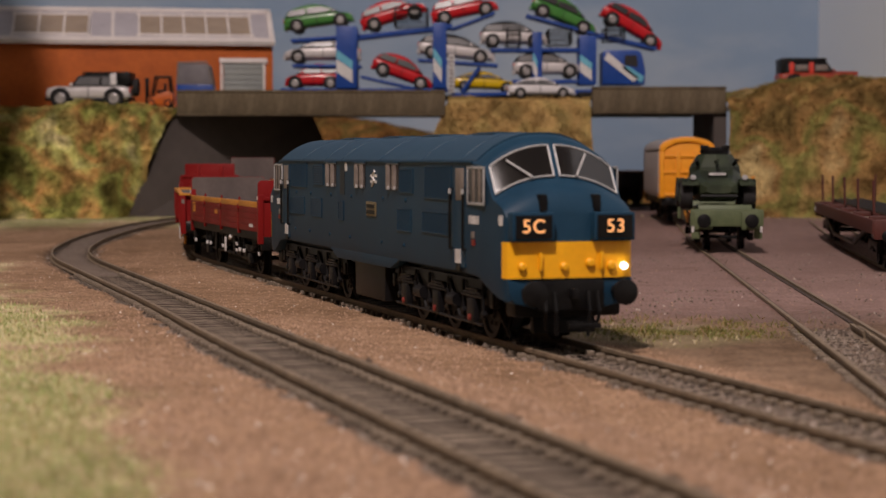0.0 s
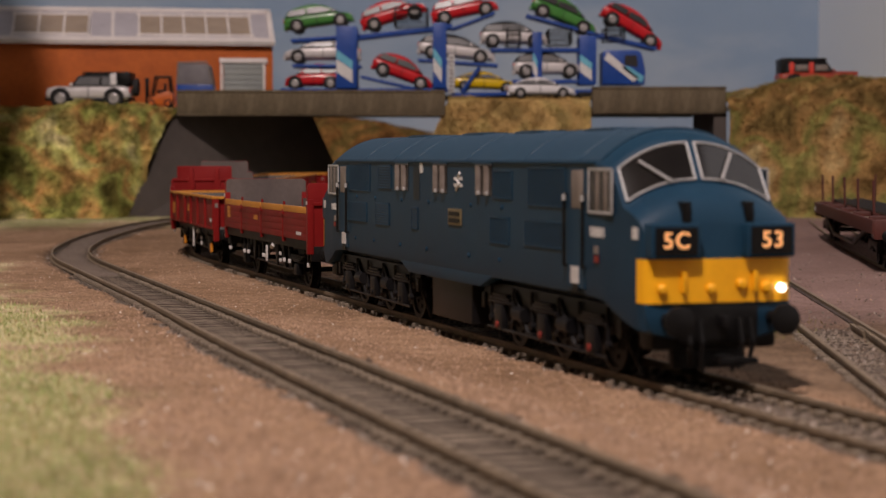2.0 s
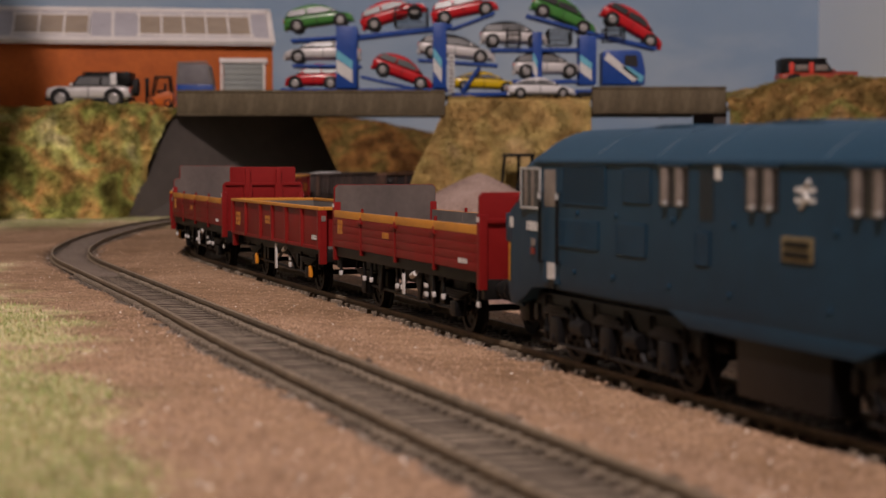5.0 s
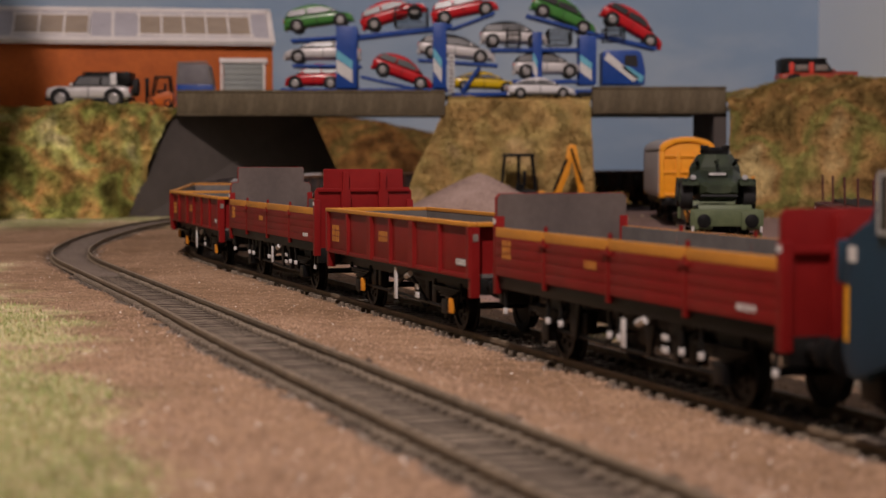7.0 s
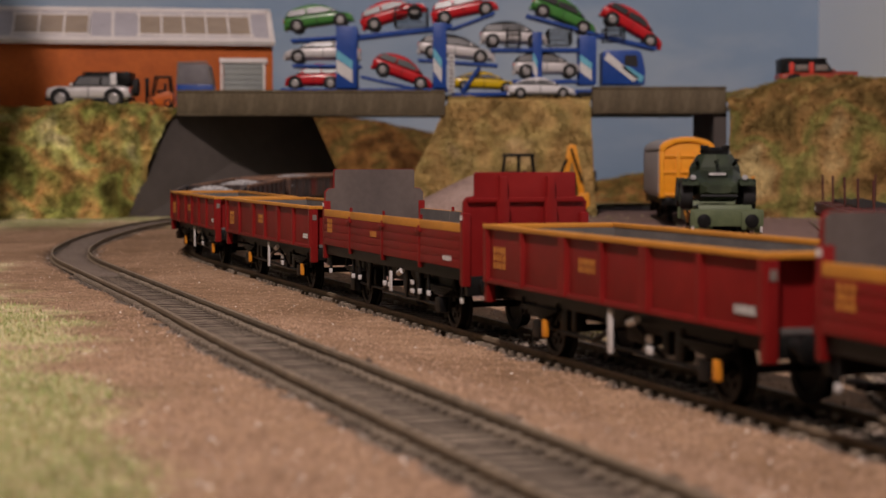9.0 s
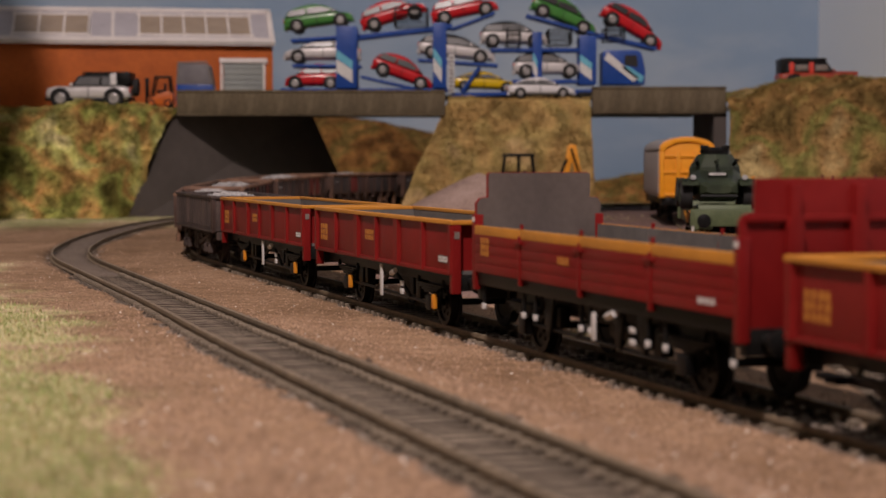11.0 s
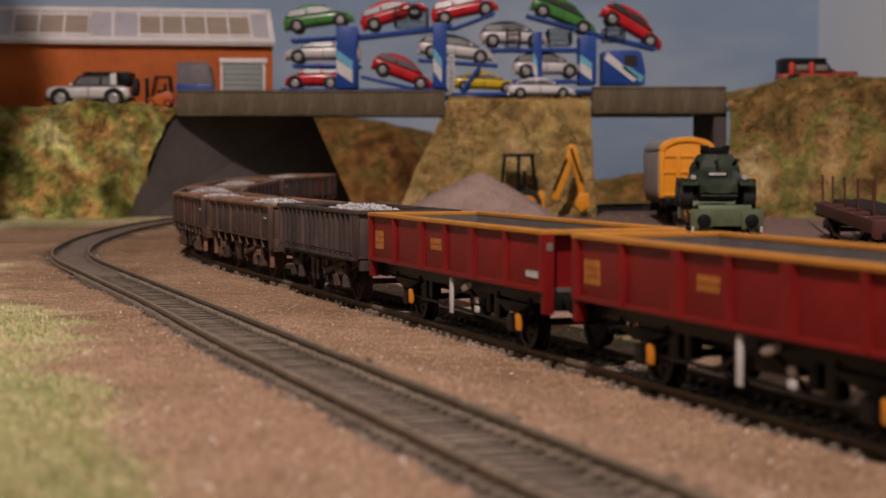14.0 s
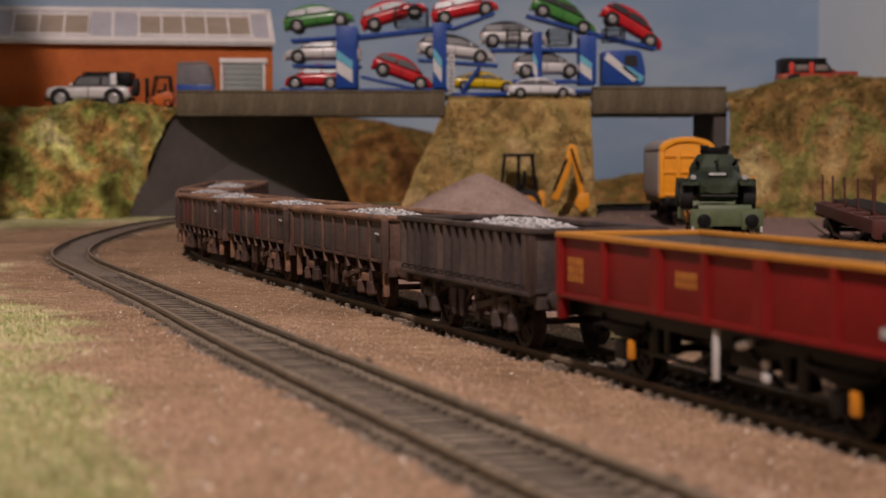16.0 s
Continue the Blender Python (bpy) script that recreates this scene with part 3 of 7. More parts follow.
def build_locomotive():
    t = thing("locomotive", "dark blue model diesel locomotive with yellow nose panel and lit headcodes", "locomotive")
    rings = [hull_ring(-x, *r) for x, *r in HULL[:0:-1]] + [hull_ring(x, *r) for x, *r in HULL]
    body = part("body", Shape().loft(rings), LOCO_BLUE, t, smooth=38)
    # roof skin, a touch proud of the body and dustier
    rr = []
    for k in range(25):
        x = -104 + 208 * k / 24
        rr.append([(x, y, crown(y, 17.3, 43.9, 51.4) + 0.12) for y in [16.6 * math.cos(j * math.pi / 20) for j in range(21)]] +
                  [(x, y, crown(y, 17.3, 43.9, 51.4) - 0.5) for y in [16.6 * math.cos(j * math.pi / 20) for j in range(20, -1, -1)]])
    part("roof", Shape().loft(rr), ROOF_BLUE, t, smooth=50)
    for x in (-72, -42, -22, 20, 60, 92):
        s = Shape()
        ring = [16.9 * math.cos(j * math.pi / 20) for j in range(21)]
        s.loft([[(x + dx, y, crown(y, 17.3, 43.9, 51.4) + up) for y in ring] + [(x + dx, y, crown(y, 17.3, 43.9, 51.4) - 0.3) for y in ring[::-1]] for dx, up in ((-0.5, 0.1), (-0.35, 0.26), (0.35, 0.26), (0.5, 0.1))])
        part("roof_strap", s, ROOF_BLUE, t, smooth=50)
    for x in (-60, -10, 30, 74):
        s = Shape().box(x - 8, x + 8, -4.5, 4.5, 51.0, 51.65, 0.3)
        for k in range(5):
            s.box(x - 7 + k * 2.9, x - 5.6 + k * 2.9, -3.6, 3.6, 51.6, 51.85, 0.1)
        part("roof_panel", s, ROOF_BLUE, t)
    for sy in (-1, 1):
        y = 17.3

        def plate(name, m, x0, x1, z0, z1, d0=-0.2, d1=0.15, bevel=0.0, parent=t, label=""):
            return part(name, Shape().box(x0, x1, min(sy * (y + d0), sy * (y + d1)), max(sy * (y + d0), sy * (y + d1)), z0, z1, bevel), m, parent, label)

        part("gutter", Shape().box(-103, 103, min(sy * 17.2, sy * 17.75), max(sy * 17.2, sy * 17.75), 43.9, 44.45, 0.15), LOCO_BLUE, t)
        # grilles and louvres: near-black panel coloured as recess shade, upright or level slats, frame
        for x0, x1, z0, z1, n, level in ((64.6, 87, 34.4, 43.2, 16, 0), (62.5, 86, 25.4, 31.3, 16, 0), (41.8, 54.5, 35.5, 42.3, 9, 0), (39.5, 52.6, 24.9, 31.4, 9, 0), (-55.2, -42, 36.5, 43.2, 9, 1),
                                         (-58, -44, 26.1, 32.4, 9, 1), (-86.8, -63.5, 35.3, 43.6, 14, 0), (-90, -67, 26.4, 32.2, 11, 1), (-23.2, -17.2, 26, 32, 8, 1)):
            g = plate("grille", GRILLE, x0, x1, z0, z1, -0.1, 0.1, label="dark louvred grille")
            s = Shape()
            for k in range(n):
                if level:
                    z = z0 + (z1 - z0) * (k + 0.5) / n
                    s.hexa([(x0 + 0.4, sy * 17.38, z - 0.22), (x1 - 0.4, sy * 17.38, z - 0.22), (x1 - 0.4, sy * 17.66, z - 0.22), (x0 + 0.4, sy * 17.66, z - 0.22),
                            (x0 + 0.4, sy * 17.38, z + 0.2), (x1 - 0.4, sy * 17.38, z + 0.2), (x1 - 0.4, sy * 17.45, z + 0.2), (x0 + 0.4, sy * 17.45, z + 0.2)])
                else:
                    x = x0 + (x1 - x0) * (k + 0.5) / n
                    s.box(x - 0.22, x + 0.22, min(sy * 17.38, sy * 17.56), max(sy * 17.38, sy * 17.56), z0 + 0.4, z1 - 0.4)
            part("slats", s, LOCO_BLUE, g)
            s = Shape()
            for a, b, c, d in ((x0, x1, z1 - 0.4, z1), (x0, x1, z0, z0 + 0.4), (x0, x0 + 0.4, z0, z1), (x1 - 0.4, x1, z0, z1)):
                s.box(a, b, min(sy * 17.3, sy * 17.56), max(sy * 17.3, sy * 17.56), c, d, 0.06)
            part("grille_frame", s, LOCO_BLUE, g)
        # engine-room windows in pairs, with pale reveals
        for x0, x1 in ((29, 41), (-4.2, 7.4), (-38.4, -26)):
            w = plate("side_window", GLASS, x0, x1, 36.2, 43.6, -0.3, 0.12, label="dark engine-room window with pale bars")
            for k in (0.26, 0.76):
                xx = x0 + (x1 - x0) * k
                part("window_bar", Shape().rod((xx, sy * 17.55, 36.6), (xx, sy * 17.55, 43.2), 0.95, 8), CREAM, w)
                part("bar_end", Shape().box(xx - 0.9, xx + 0.9, min(sy * 17.4, sy * 18.3), max(sy * 17.4, sy * 18.3), 36.2, 37.3, 0.3), SILVER, w)
            part("window_hood", Shape().box(x0 - 0.6, x1 + 0.6, min(sy * 17.3, sy * 18.0), max(sy * 17.3, sy * 18.0), 43.6, 44.1, 0.15), LOCO_BLUE, w)
        d = plate("access_door", GRILLE, -21.5, -16, 34.0, 42.8, -0.2, 0.1)
        part("door_mark", Shape().box(-15.4, -13.2, min(sy * 17.3, sy * 17.5), max(sy * 17.3, sy * 17.5), 41.2, 43.8), WHITE, d, "white tally mark")
        p = plate("nameplate", BRASS, 8.8, 18.9, 28.3, 32.4, 0, 0.35, 0.1, label="small brass nameplate")
        s = Shape()
        for z in (28.9, 30.6):
            s.box(9.8, 17.9, min(sy * 17.6, sy * 17.8), max(sy * 17.6, sy * 17.8), z, z + 1.1)
        part("plate_field", s, BLACK, p)
        # white double-arrow sign
        s = Shape()
        for z in (38.3, 40.0):
            s.box(12.8, 19.2, min(sy * 17.3, sy * 17.45), max(sy * 17.3, sy * 17.45), z - 0.4, z + 0.4)
        for a, b in (((14.6, 37.0), (16.6, 38.4)), ((17.4, 38.4), (14.8, 40.0)), ((15.4, 40.0), (17.4, 41.4))):
            s.rod((a[0], sy * 17.4, a[1]), (b[0], sy * 17.4, b[1]), 0.42, 6)
        part("arrow_sign", s, WHITE, t, "white double arrow sign")
        for x in (-80, -60, -34, -10, 24, 46):
            for z in (21.2, 33.6):
                part("fastener", Shape().lathe([(0.55, sy * 17.2), (0.55, sy * 17.6), (0.1, sy * 17.7)], (x + 1.5 * (z > 30), 0, z), "y", 8), LOCO_BLUE, t)
        for e in (1, -1):
            def ex(a, b):
                return (a, b) if e > 0 else (-b, -a)
            # cab door, window, grab rails, number bars
            dr = plate("cab_door", LOCO_BLUE, *ex(88.6, 97.4), 18.0, 43.2, -0.2, 0.12)
            part("door_window", Shape().box(*ex(90.4, 96.8), min(sy * 17.2, sy * 17.52), max(sy * 17.2, sy * 17.52), 34.6, 42.6, 0.1), CREAM, dr)
            for x in (87.9, 98.0):
                s = Shape().rod((e * x, sy * 18.2, 22.5), (e * x, sy * 18.2, 37.4), 0.32, 8)
                for z in (22.5, 37.4):
                    s.rod((e * x, sy * 17.2, z), (e * x, sy * 18.4, z), 0.32, 6)
                part("grab_rail", s, BLACK, dr)
                part("rail_top", Shape().rod((e * x, sy * 18.2, 36.2), (e * x, sy * 18.2, 37.5), 0.42, 8), SILVER, dr)
            cw = plate("cab_window", GLASS, *ex(99.6, 111.4), 34.2, 42.6, -0.3, 0.1, label="cab side window in a pale frame")
            s = Shape()
            for a, b, c, d in ((99.3, 111.6, 42.5, 43.1), (99.3, 111.6, 33.7, 34.3), (99.3, 99.9, 33.7, 43.1), (111.0, 111.6, 33.7, 43.1)):
                s.box(*ex(a, b), min(sy * 17.2, sy * 17.6), max(sy * 17.2, sy * 17.6), c, d, 0.1)
            part("window_frame", s, SILVER, cw)
            for x in (103.2, 107.4):
                part("window_bar", Shape().box(*ex(x, x + 1.7), min(sy * 17.2, sy * 17.5), max(sy * 17.2, sy * 17.5), 34.4, 42.4, 0.1), CREAM, cw)
            bars(t, "number_bars", WHITE, ex(100.2, 108.0)[0], 29.0, 7.8, 2.4, 1, sy, 17.25, 5)
            plate("builder_dot", CREAM, *ex(102.6, 104.6), 25.6, 27.2, 0, 0.25)
            plate("red_dot", AXLERED, *ex(103.0, 104.8), 23.8, 25.2, 0, 0.3)
            plate("step_plate", WHITE, *ex(90.6, 94.6), 18.9, 22.4, 0, 0.35, label="white step plate")
            plate("step_hole", BLACK, *ex(91.2, 94.2), 16.9, 18.9, -0.2, 0.2)
        s = Shape().prism([(-10.5, 17), (22, 17), (21.5, 3.8), (-10, 3.8)], sy * 10, sy * 15.6, "y", 0.4)
        part("fuel_tank", s, DARKGREY, t)
        s = Shape().prism([(-36, 17), (40, 17), (31, 14.0), (-27, 14.0)], sy * 13, sy * 16.9, "y", 0.3)
        part("valance", s, LOCO_BLUE, t)
    part("underframe", Shape().box(-112, 112, -12, 12, 12.5, 17.0, 0.4), BLACK, t)
    for e in (1, -1):
        # nose fittings of each cab
        for sy in (-1, 1):
            def wp(y, v):
                xa, wa, _, ca, ta = HULL[5]
                xb, wb, _, cb, tb = HULL[6]
                ya, yb = y, y
                za = crown(ya, wa, ca - 0.3, ta)
                zb = crown(yb, wb, cb - 0.3, tb)
                return Vector((e * (xa + (xb - xa) * v), sy * y, za + (zb - za) * v))
            out = Vector((e * 0.85, 0, 0.5))
            s = Shape()
            rings = [[wp(0.8 + 14.9 * k / 10, v) + out * (0.25 if lay else -0.3) for k in range(11)] for v, lay in ((0.12, 1), (0.92, 1), (0.92, 0), (0.12, 0))]
            s.loft(rings + [rings[0]], caps=False, closed=False)
            ws = part("windscreen", s, GLASS, t, "dark cab windscreen in a pale frame", smooth=60)
            s = Shape()
            edge = [wp(0.8 + 14.9 * k / 10, 0.1) for k in range(11)] + [wp(15.7, 0.1 + 0.84 * k / 4) for k in range(1, 5)] + [wp(15.7 - 14.9 * k / 10, 0.94) for k in range(1, 11)]
            edge = [p + out * 0.3 for p in edge]
            for a, b in zip(edge, edge[1:] + edge[:1]):
                s.rod(a, b, 0.26, 8)
            part("screen_frame", s, SILVER, ws)
            a, b = wp(6.5 if sy < 0 else 4.8, 0.95) + out * 1.0, wp(12.0 if sy < 0 else 8.5, 0.25) + out * 1.0
            part("wiper", Shape().rod(a, b, 0.32, 6), SILVER, ws)
            # headcode box
            y0, y1 = (5.0, 15.6)
            hb = part("headcode_box", Shape().box(min(e * 117, e * 126.4), max(e * 117, e * 126.4), min(sy * y0, sy * y1), max(sy * y0, sy * y1), 25.6, 32.4, 0.5), LOCO_BLUE, t, "headcode box with lit orange characters")
            part("headcode_screen", Shape().box(min(e * 126.3, e * 126.6), max(e * 126.3, e * 126.6), min(sy * 5.8, sy * 14.8), max(sy * 5.8, sy * 14.8), 26.3, 31.7), BLACK, hb)
            if e > 0:
                cu = bpy.data.curves.new("headcode", "FONT")
                cu.body = "5C" if sy < 0 else "53"
                cu.size, cu.align_x, cu.align_y, cu.extrude, cu.offset = 4.5 * M, "CENTER", "CENTER", 0.1 * M, 0.04 * M
                cu.space_character = 1.15
                tx = bpy.data.objects.new("headcode", cu)
                me = bpy.data.meshes.new_from_object(tx)
                me.materials.clear()
                me.materials.append(DIGIT)
                o = new("headcode", me)
                o.parent = hb
                o.matrix_basis = pose(126.75 * M, sy * 10.4 * M, 29.0 * M, 90, 0, 90)
                bpy.data.objects.remove(tx)
            part("nose_vent", Shape().box(min(e * 118, e * 123.9), max(e * 118, e * 123.9), sy * 6.8 - 1.0, sy * 6.8 + 1.0, 32.0, 36.6, 0.4), BLACK, t)
            part("nose_tag", Shape().box(min(e * 119.0, e * 121.4), max(e * 119.0, e * 121.4), sy * 16.30 - 0.12, sy * 16.30 + 0.12, 29.2, 31.6), WHITE, t, "white warning tag")
        plan = [(121.0, 16.35), (122.6, 16.1), (123.7, 15.6), (124.3, 14.6), (124.5, 13.0), (124.5, -13.0), (124.3, -14.6), (123.7, -15.6), (122.6, -16.1), (121.0, -16.35)]
        s = Shape()
        s.loft([[(e * (x + 0.1), y, z) for x, y in plan] for z in (16.8, 25.4)] + [[(e * (x - 1.5), y * 0.93, z) for x, y in plan] for z in (25.4, 16.8)] , caps=False, closed=False)
        s.loft([[(e * (x + 0.1), y, 16.8) for x, y in plan], [(e * (x - 1.5), y * 0.93, 16.8) for x, y in plan]], caps=False, closed=False)
        yp = part("warning_panel", s, YELLOW, t, "small yellow warning panel", smooth=40)
        for y, z, r in ((-2.0, 19.5, 1.0), (4.6, 20.3, 1.1), (-12.6, 19.6, 1.0), (10.2, 19.6, 1.2)):
            part("nose_lamp", Shape().lathe([(r, 0), (r, e * 0.9), (r * 0.6, e * 1.2), (0.1, e * 1.2)], (e * 124.4, y, z), "x", 14), YELLOW, yp)
        for y in (-8.0, 7.4):
            part("lamp_bracket", Shape().box(min(e * 124.4, e * 125.6), max(e * 124.4, e * 125.6), y - 0.4, y + 0.4, 18.8, 23.0, 0.15), YELLOW, yp)
        if e > 0:
            part("headlamp", Shape().lathe([(0.85, 0), (0.85, 1.2), (0.65, 1.6), (0.1, 1.7)], (124.5, 13.2, 19.5), "x", 18), HEADLIGHT, t, "bright lit headlamp")
        part("buffer_beam", Shape().box(min(e * 119, e * 124.5), max(e * 119, e * 124.5), -8.6, 8.6, 9.0, 16.6, 0.8).box(min(e * 116, e * 122.6), max(e * 116, e * 122.6), -13.6, 13.6, 7.4, 12.4, 1.0), BLACK, t)
        part("nose_skirt", Shape().prism([(-16.0, 16.8), (16.0, 16.8), (15.6, 13.2), (14.2, 10.8), (8.4, 9.6), (-8.4, 9.6), (-14.2, 10.8), (-15.6, 13.2)], e * 118.5, e * 124.1, "x", 0.7), LOCO_BLUE, t)
        for y, low in ((-7.0, 4.6), (-4.4, 3.4), (4.2, 3.8), (6.6, 5.0)):
            part("brake_hose", Shape().rod((e * 124.8, y, 13.6), (e * 126.0, y, 9.0), 0.55, 8).rod((e * 126.0, y, 9.0), (e * 125.2, y * 0.93, low), 0.5, 8), BLACK, t)
        part("draw_hook", Shape().box(min(e * 124.4, e * 127.4), max(e * 124.4, e * 127.4), -0.7, 0.7, 12.2, 14.4, 0.3), DARKGREY, t)
        part("guard_iron", Shape().prism([(e * 118, 8), (e * 120, 8), (e * 120.5, 3.4), (e * 118.5, 3.4)], -8, 8, "y", 0.3), BLACK, t)
        buffers(t, e * 124.6, 13.6, BLACK, 3.1)
        coupling(t, e * 124, 6.0)
        # bogie
        bo = part("bogie", Shape().box(e * 68 - 42, e * 68 + 42, -9, 9, 9, 13, 0.5), BLACK, t, "black six-wheel bogie")
        for sy in (-1, 1):
            ol = [(-43, 12), (-40, 15.2), (40, 15.2), (43, 12), (43, 9), (34, 9), (31, 6.5), (25, 6.5), (22, 9.4), (6, 9.4), (3, 6.5), (-3, 6.5), (-6, 9.4), (-22, 9.4), (-25, 6.5), (-31, 6.5), (-34, 9), (-43, 9)]
            part("side_frame", Shape().prism([(e * 68 + x, z) for x, z in ol], sy * 12.2, sy * 14.0, "y", 0.3), DARKGREY, bo)
            for k in (-28, 0, 28):
                x = e * 68 + k
                part("axle_box", Shape().box(x - 2.6, x + 2.6, min(sy * 13.6, sy * 15.6), max(sy * 13.6, sy * 15.6), 4.4, 10.4, 0.6), DARKGREY, bo)
                part("axle_mark", Shape().lathe([(0.85, sy * 15.5), (0.85, sy * 15.9), (0.1, sy * 16.1)], (x, 0, 5.6), "y", 12), AXLERED if e > 0 else DARKGREY, bo)
                s = Shape()
                for j in range(3):
                    s.box(x - 8 + j * 1.6, x + 8 - j * 1.6, min(sy * 14.0, sy * 15.2), max(sy * 14.0, sy * 15.2), 10.6 + j * 0.8, 11.2 + j * 0.8, 0.1)
                part("leaf_spring", s, DARKGREY, bo)
            for k in (-14, 14):
                x = e * 68 + k
                s = Shape().rod((x - 5, sy * 14.4, 13.5), (x + 4, sy * 14.6, 5.0), 0.5, 8).rod((x + 4, sy * 14.6, 5), (x + 8, sy * 14.6, 5), 0.5, 8)
                part("brake_rod", s, DARKGREY, bo)
                part("brake_cylinder", Shape().rod((x - 3, sy * 14.8, 9.0), (x + 3, sy * 14.8, 9.0), 1.7, 12), DARKGREY, bo)
            for k in (-35, -20, -8, 8, 20, 35):
                x = e * 68 + k
                part("hanger_link", Shape().rod((x, sy * 14.5, 14.6), (x + 1.2, sy * 14.8, 6.6), 0.42, 6).lathe([(0.9, sy * 14.2), (0.9, sy * 15.3), (0.2, sy * 15.5)], (x + 1.2, 0, 6.8), "y", 8), DARKGREY, bo)
            part("brake_pull", Shape().rod((e * 68 - 36, sy * 15.0, 4.6), (e * 68 + 36, sy * 15.0, 4.2), 0.35, 6), DARKGREY, bo)
            for k in (-41, 41):
                x = e * 68 + k
                part("sand_pipe", Shape().rod((x, sy * 13.5, 10), (x + e * 1.5, sy * 10, 1.4), 0.4, 8).box(x - 1.2, x + 1.2, min(sy * 12.5, sy * 14.6), max(sy * 12.5, sy * 14.6), 8.6, 12.4, 0.3), BLACK, bo)
        for k in (-28, 0, 28):
            wheelset(t, e * 68 + k, 7.0)
    return t


def running_gear(t, axles, m, zs, box_m=None, r=6.3):
    """Springs, axle guards and boxes of a two-axle wagon."""
    part("brake_gear", Shape().box(-9, 3, -7, 6, 6.6, 11.5, 0.8).rod((-2, 9, 8.2), (-22, 9, 8.2), 2.6, 12).box(min(axles) - 14, max(axles) + 14, -10.5, 10.5, 11.6, 15.2, 0.4).box(min(axles) + 10, max(axles) - 10, -9, 9, 9.6, 11.8, 0.4), m, t)
    for x, w, low in ((min(axles) + 13, 2.2, 6.2), (min(axles) + 19, 1.4, 7.4), (max(axles) - 13, 2.0, 6.4), (max(axles) - 19, 1.6, 7.2)):
        for sy in (-1, 1):
            part("gear_bracket", Shape().box(x - w, x + w, min(sy * 10.5, sy * 13.2), max(sy * 10.5, sy * 13.2), low, 12.2, 0.5), m, t)
    for x in axles:
        wheelset(t, x, r, m)
        for sy in (-1, 1):
            part("axle_guard", Shape().prism([(x - 6, zs), (x + 6, zs), (x + 2.6, 4.6), (x - 2.6, 4.6)], sy * 11.6, sy * 12.3, "y", 0.1), m, t)
            part("axle_box", Shape().box(x - 2.2, x + 2.2, min(sy * 12.2, sy * 14.6), max(sy * 12.2, sy * 14.6), 4.4, 8.4, 0.4), m, t)
            s = Shape()
            for j in range(4):
                s.box(x - 11 + j * 2.2, x + 11 - j * 2.2, min(sy * 12.6, sy * 14.2), max(sy * 12.6, sy * 14.2), 10.9 - j * 0.65, 11.4 - j * 0.65, 0.1)
            for k in (-11, 11):
                s.rod((x + k, sy * 13.4, 11), (x + k * 0.95, sy * 13.4, zs + 0.5), 0.6, 6)
            part("leaf_spring", s, m, t)
            if box_m:
                part("axle_cover", Shape().box(x + 4.5, x + 6.7, min(sy * 13.9, sy * 15.1), max(sy * 13.9, sy * 15.1), 5.0, 9.0, 0.5), box_m, t, "orange axlebox cover")


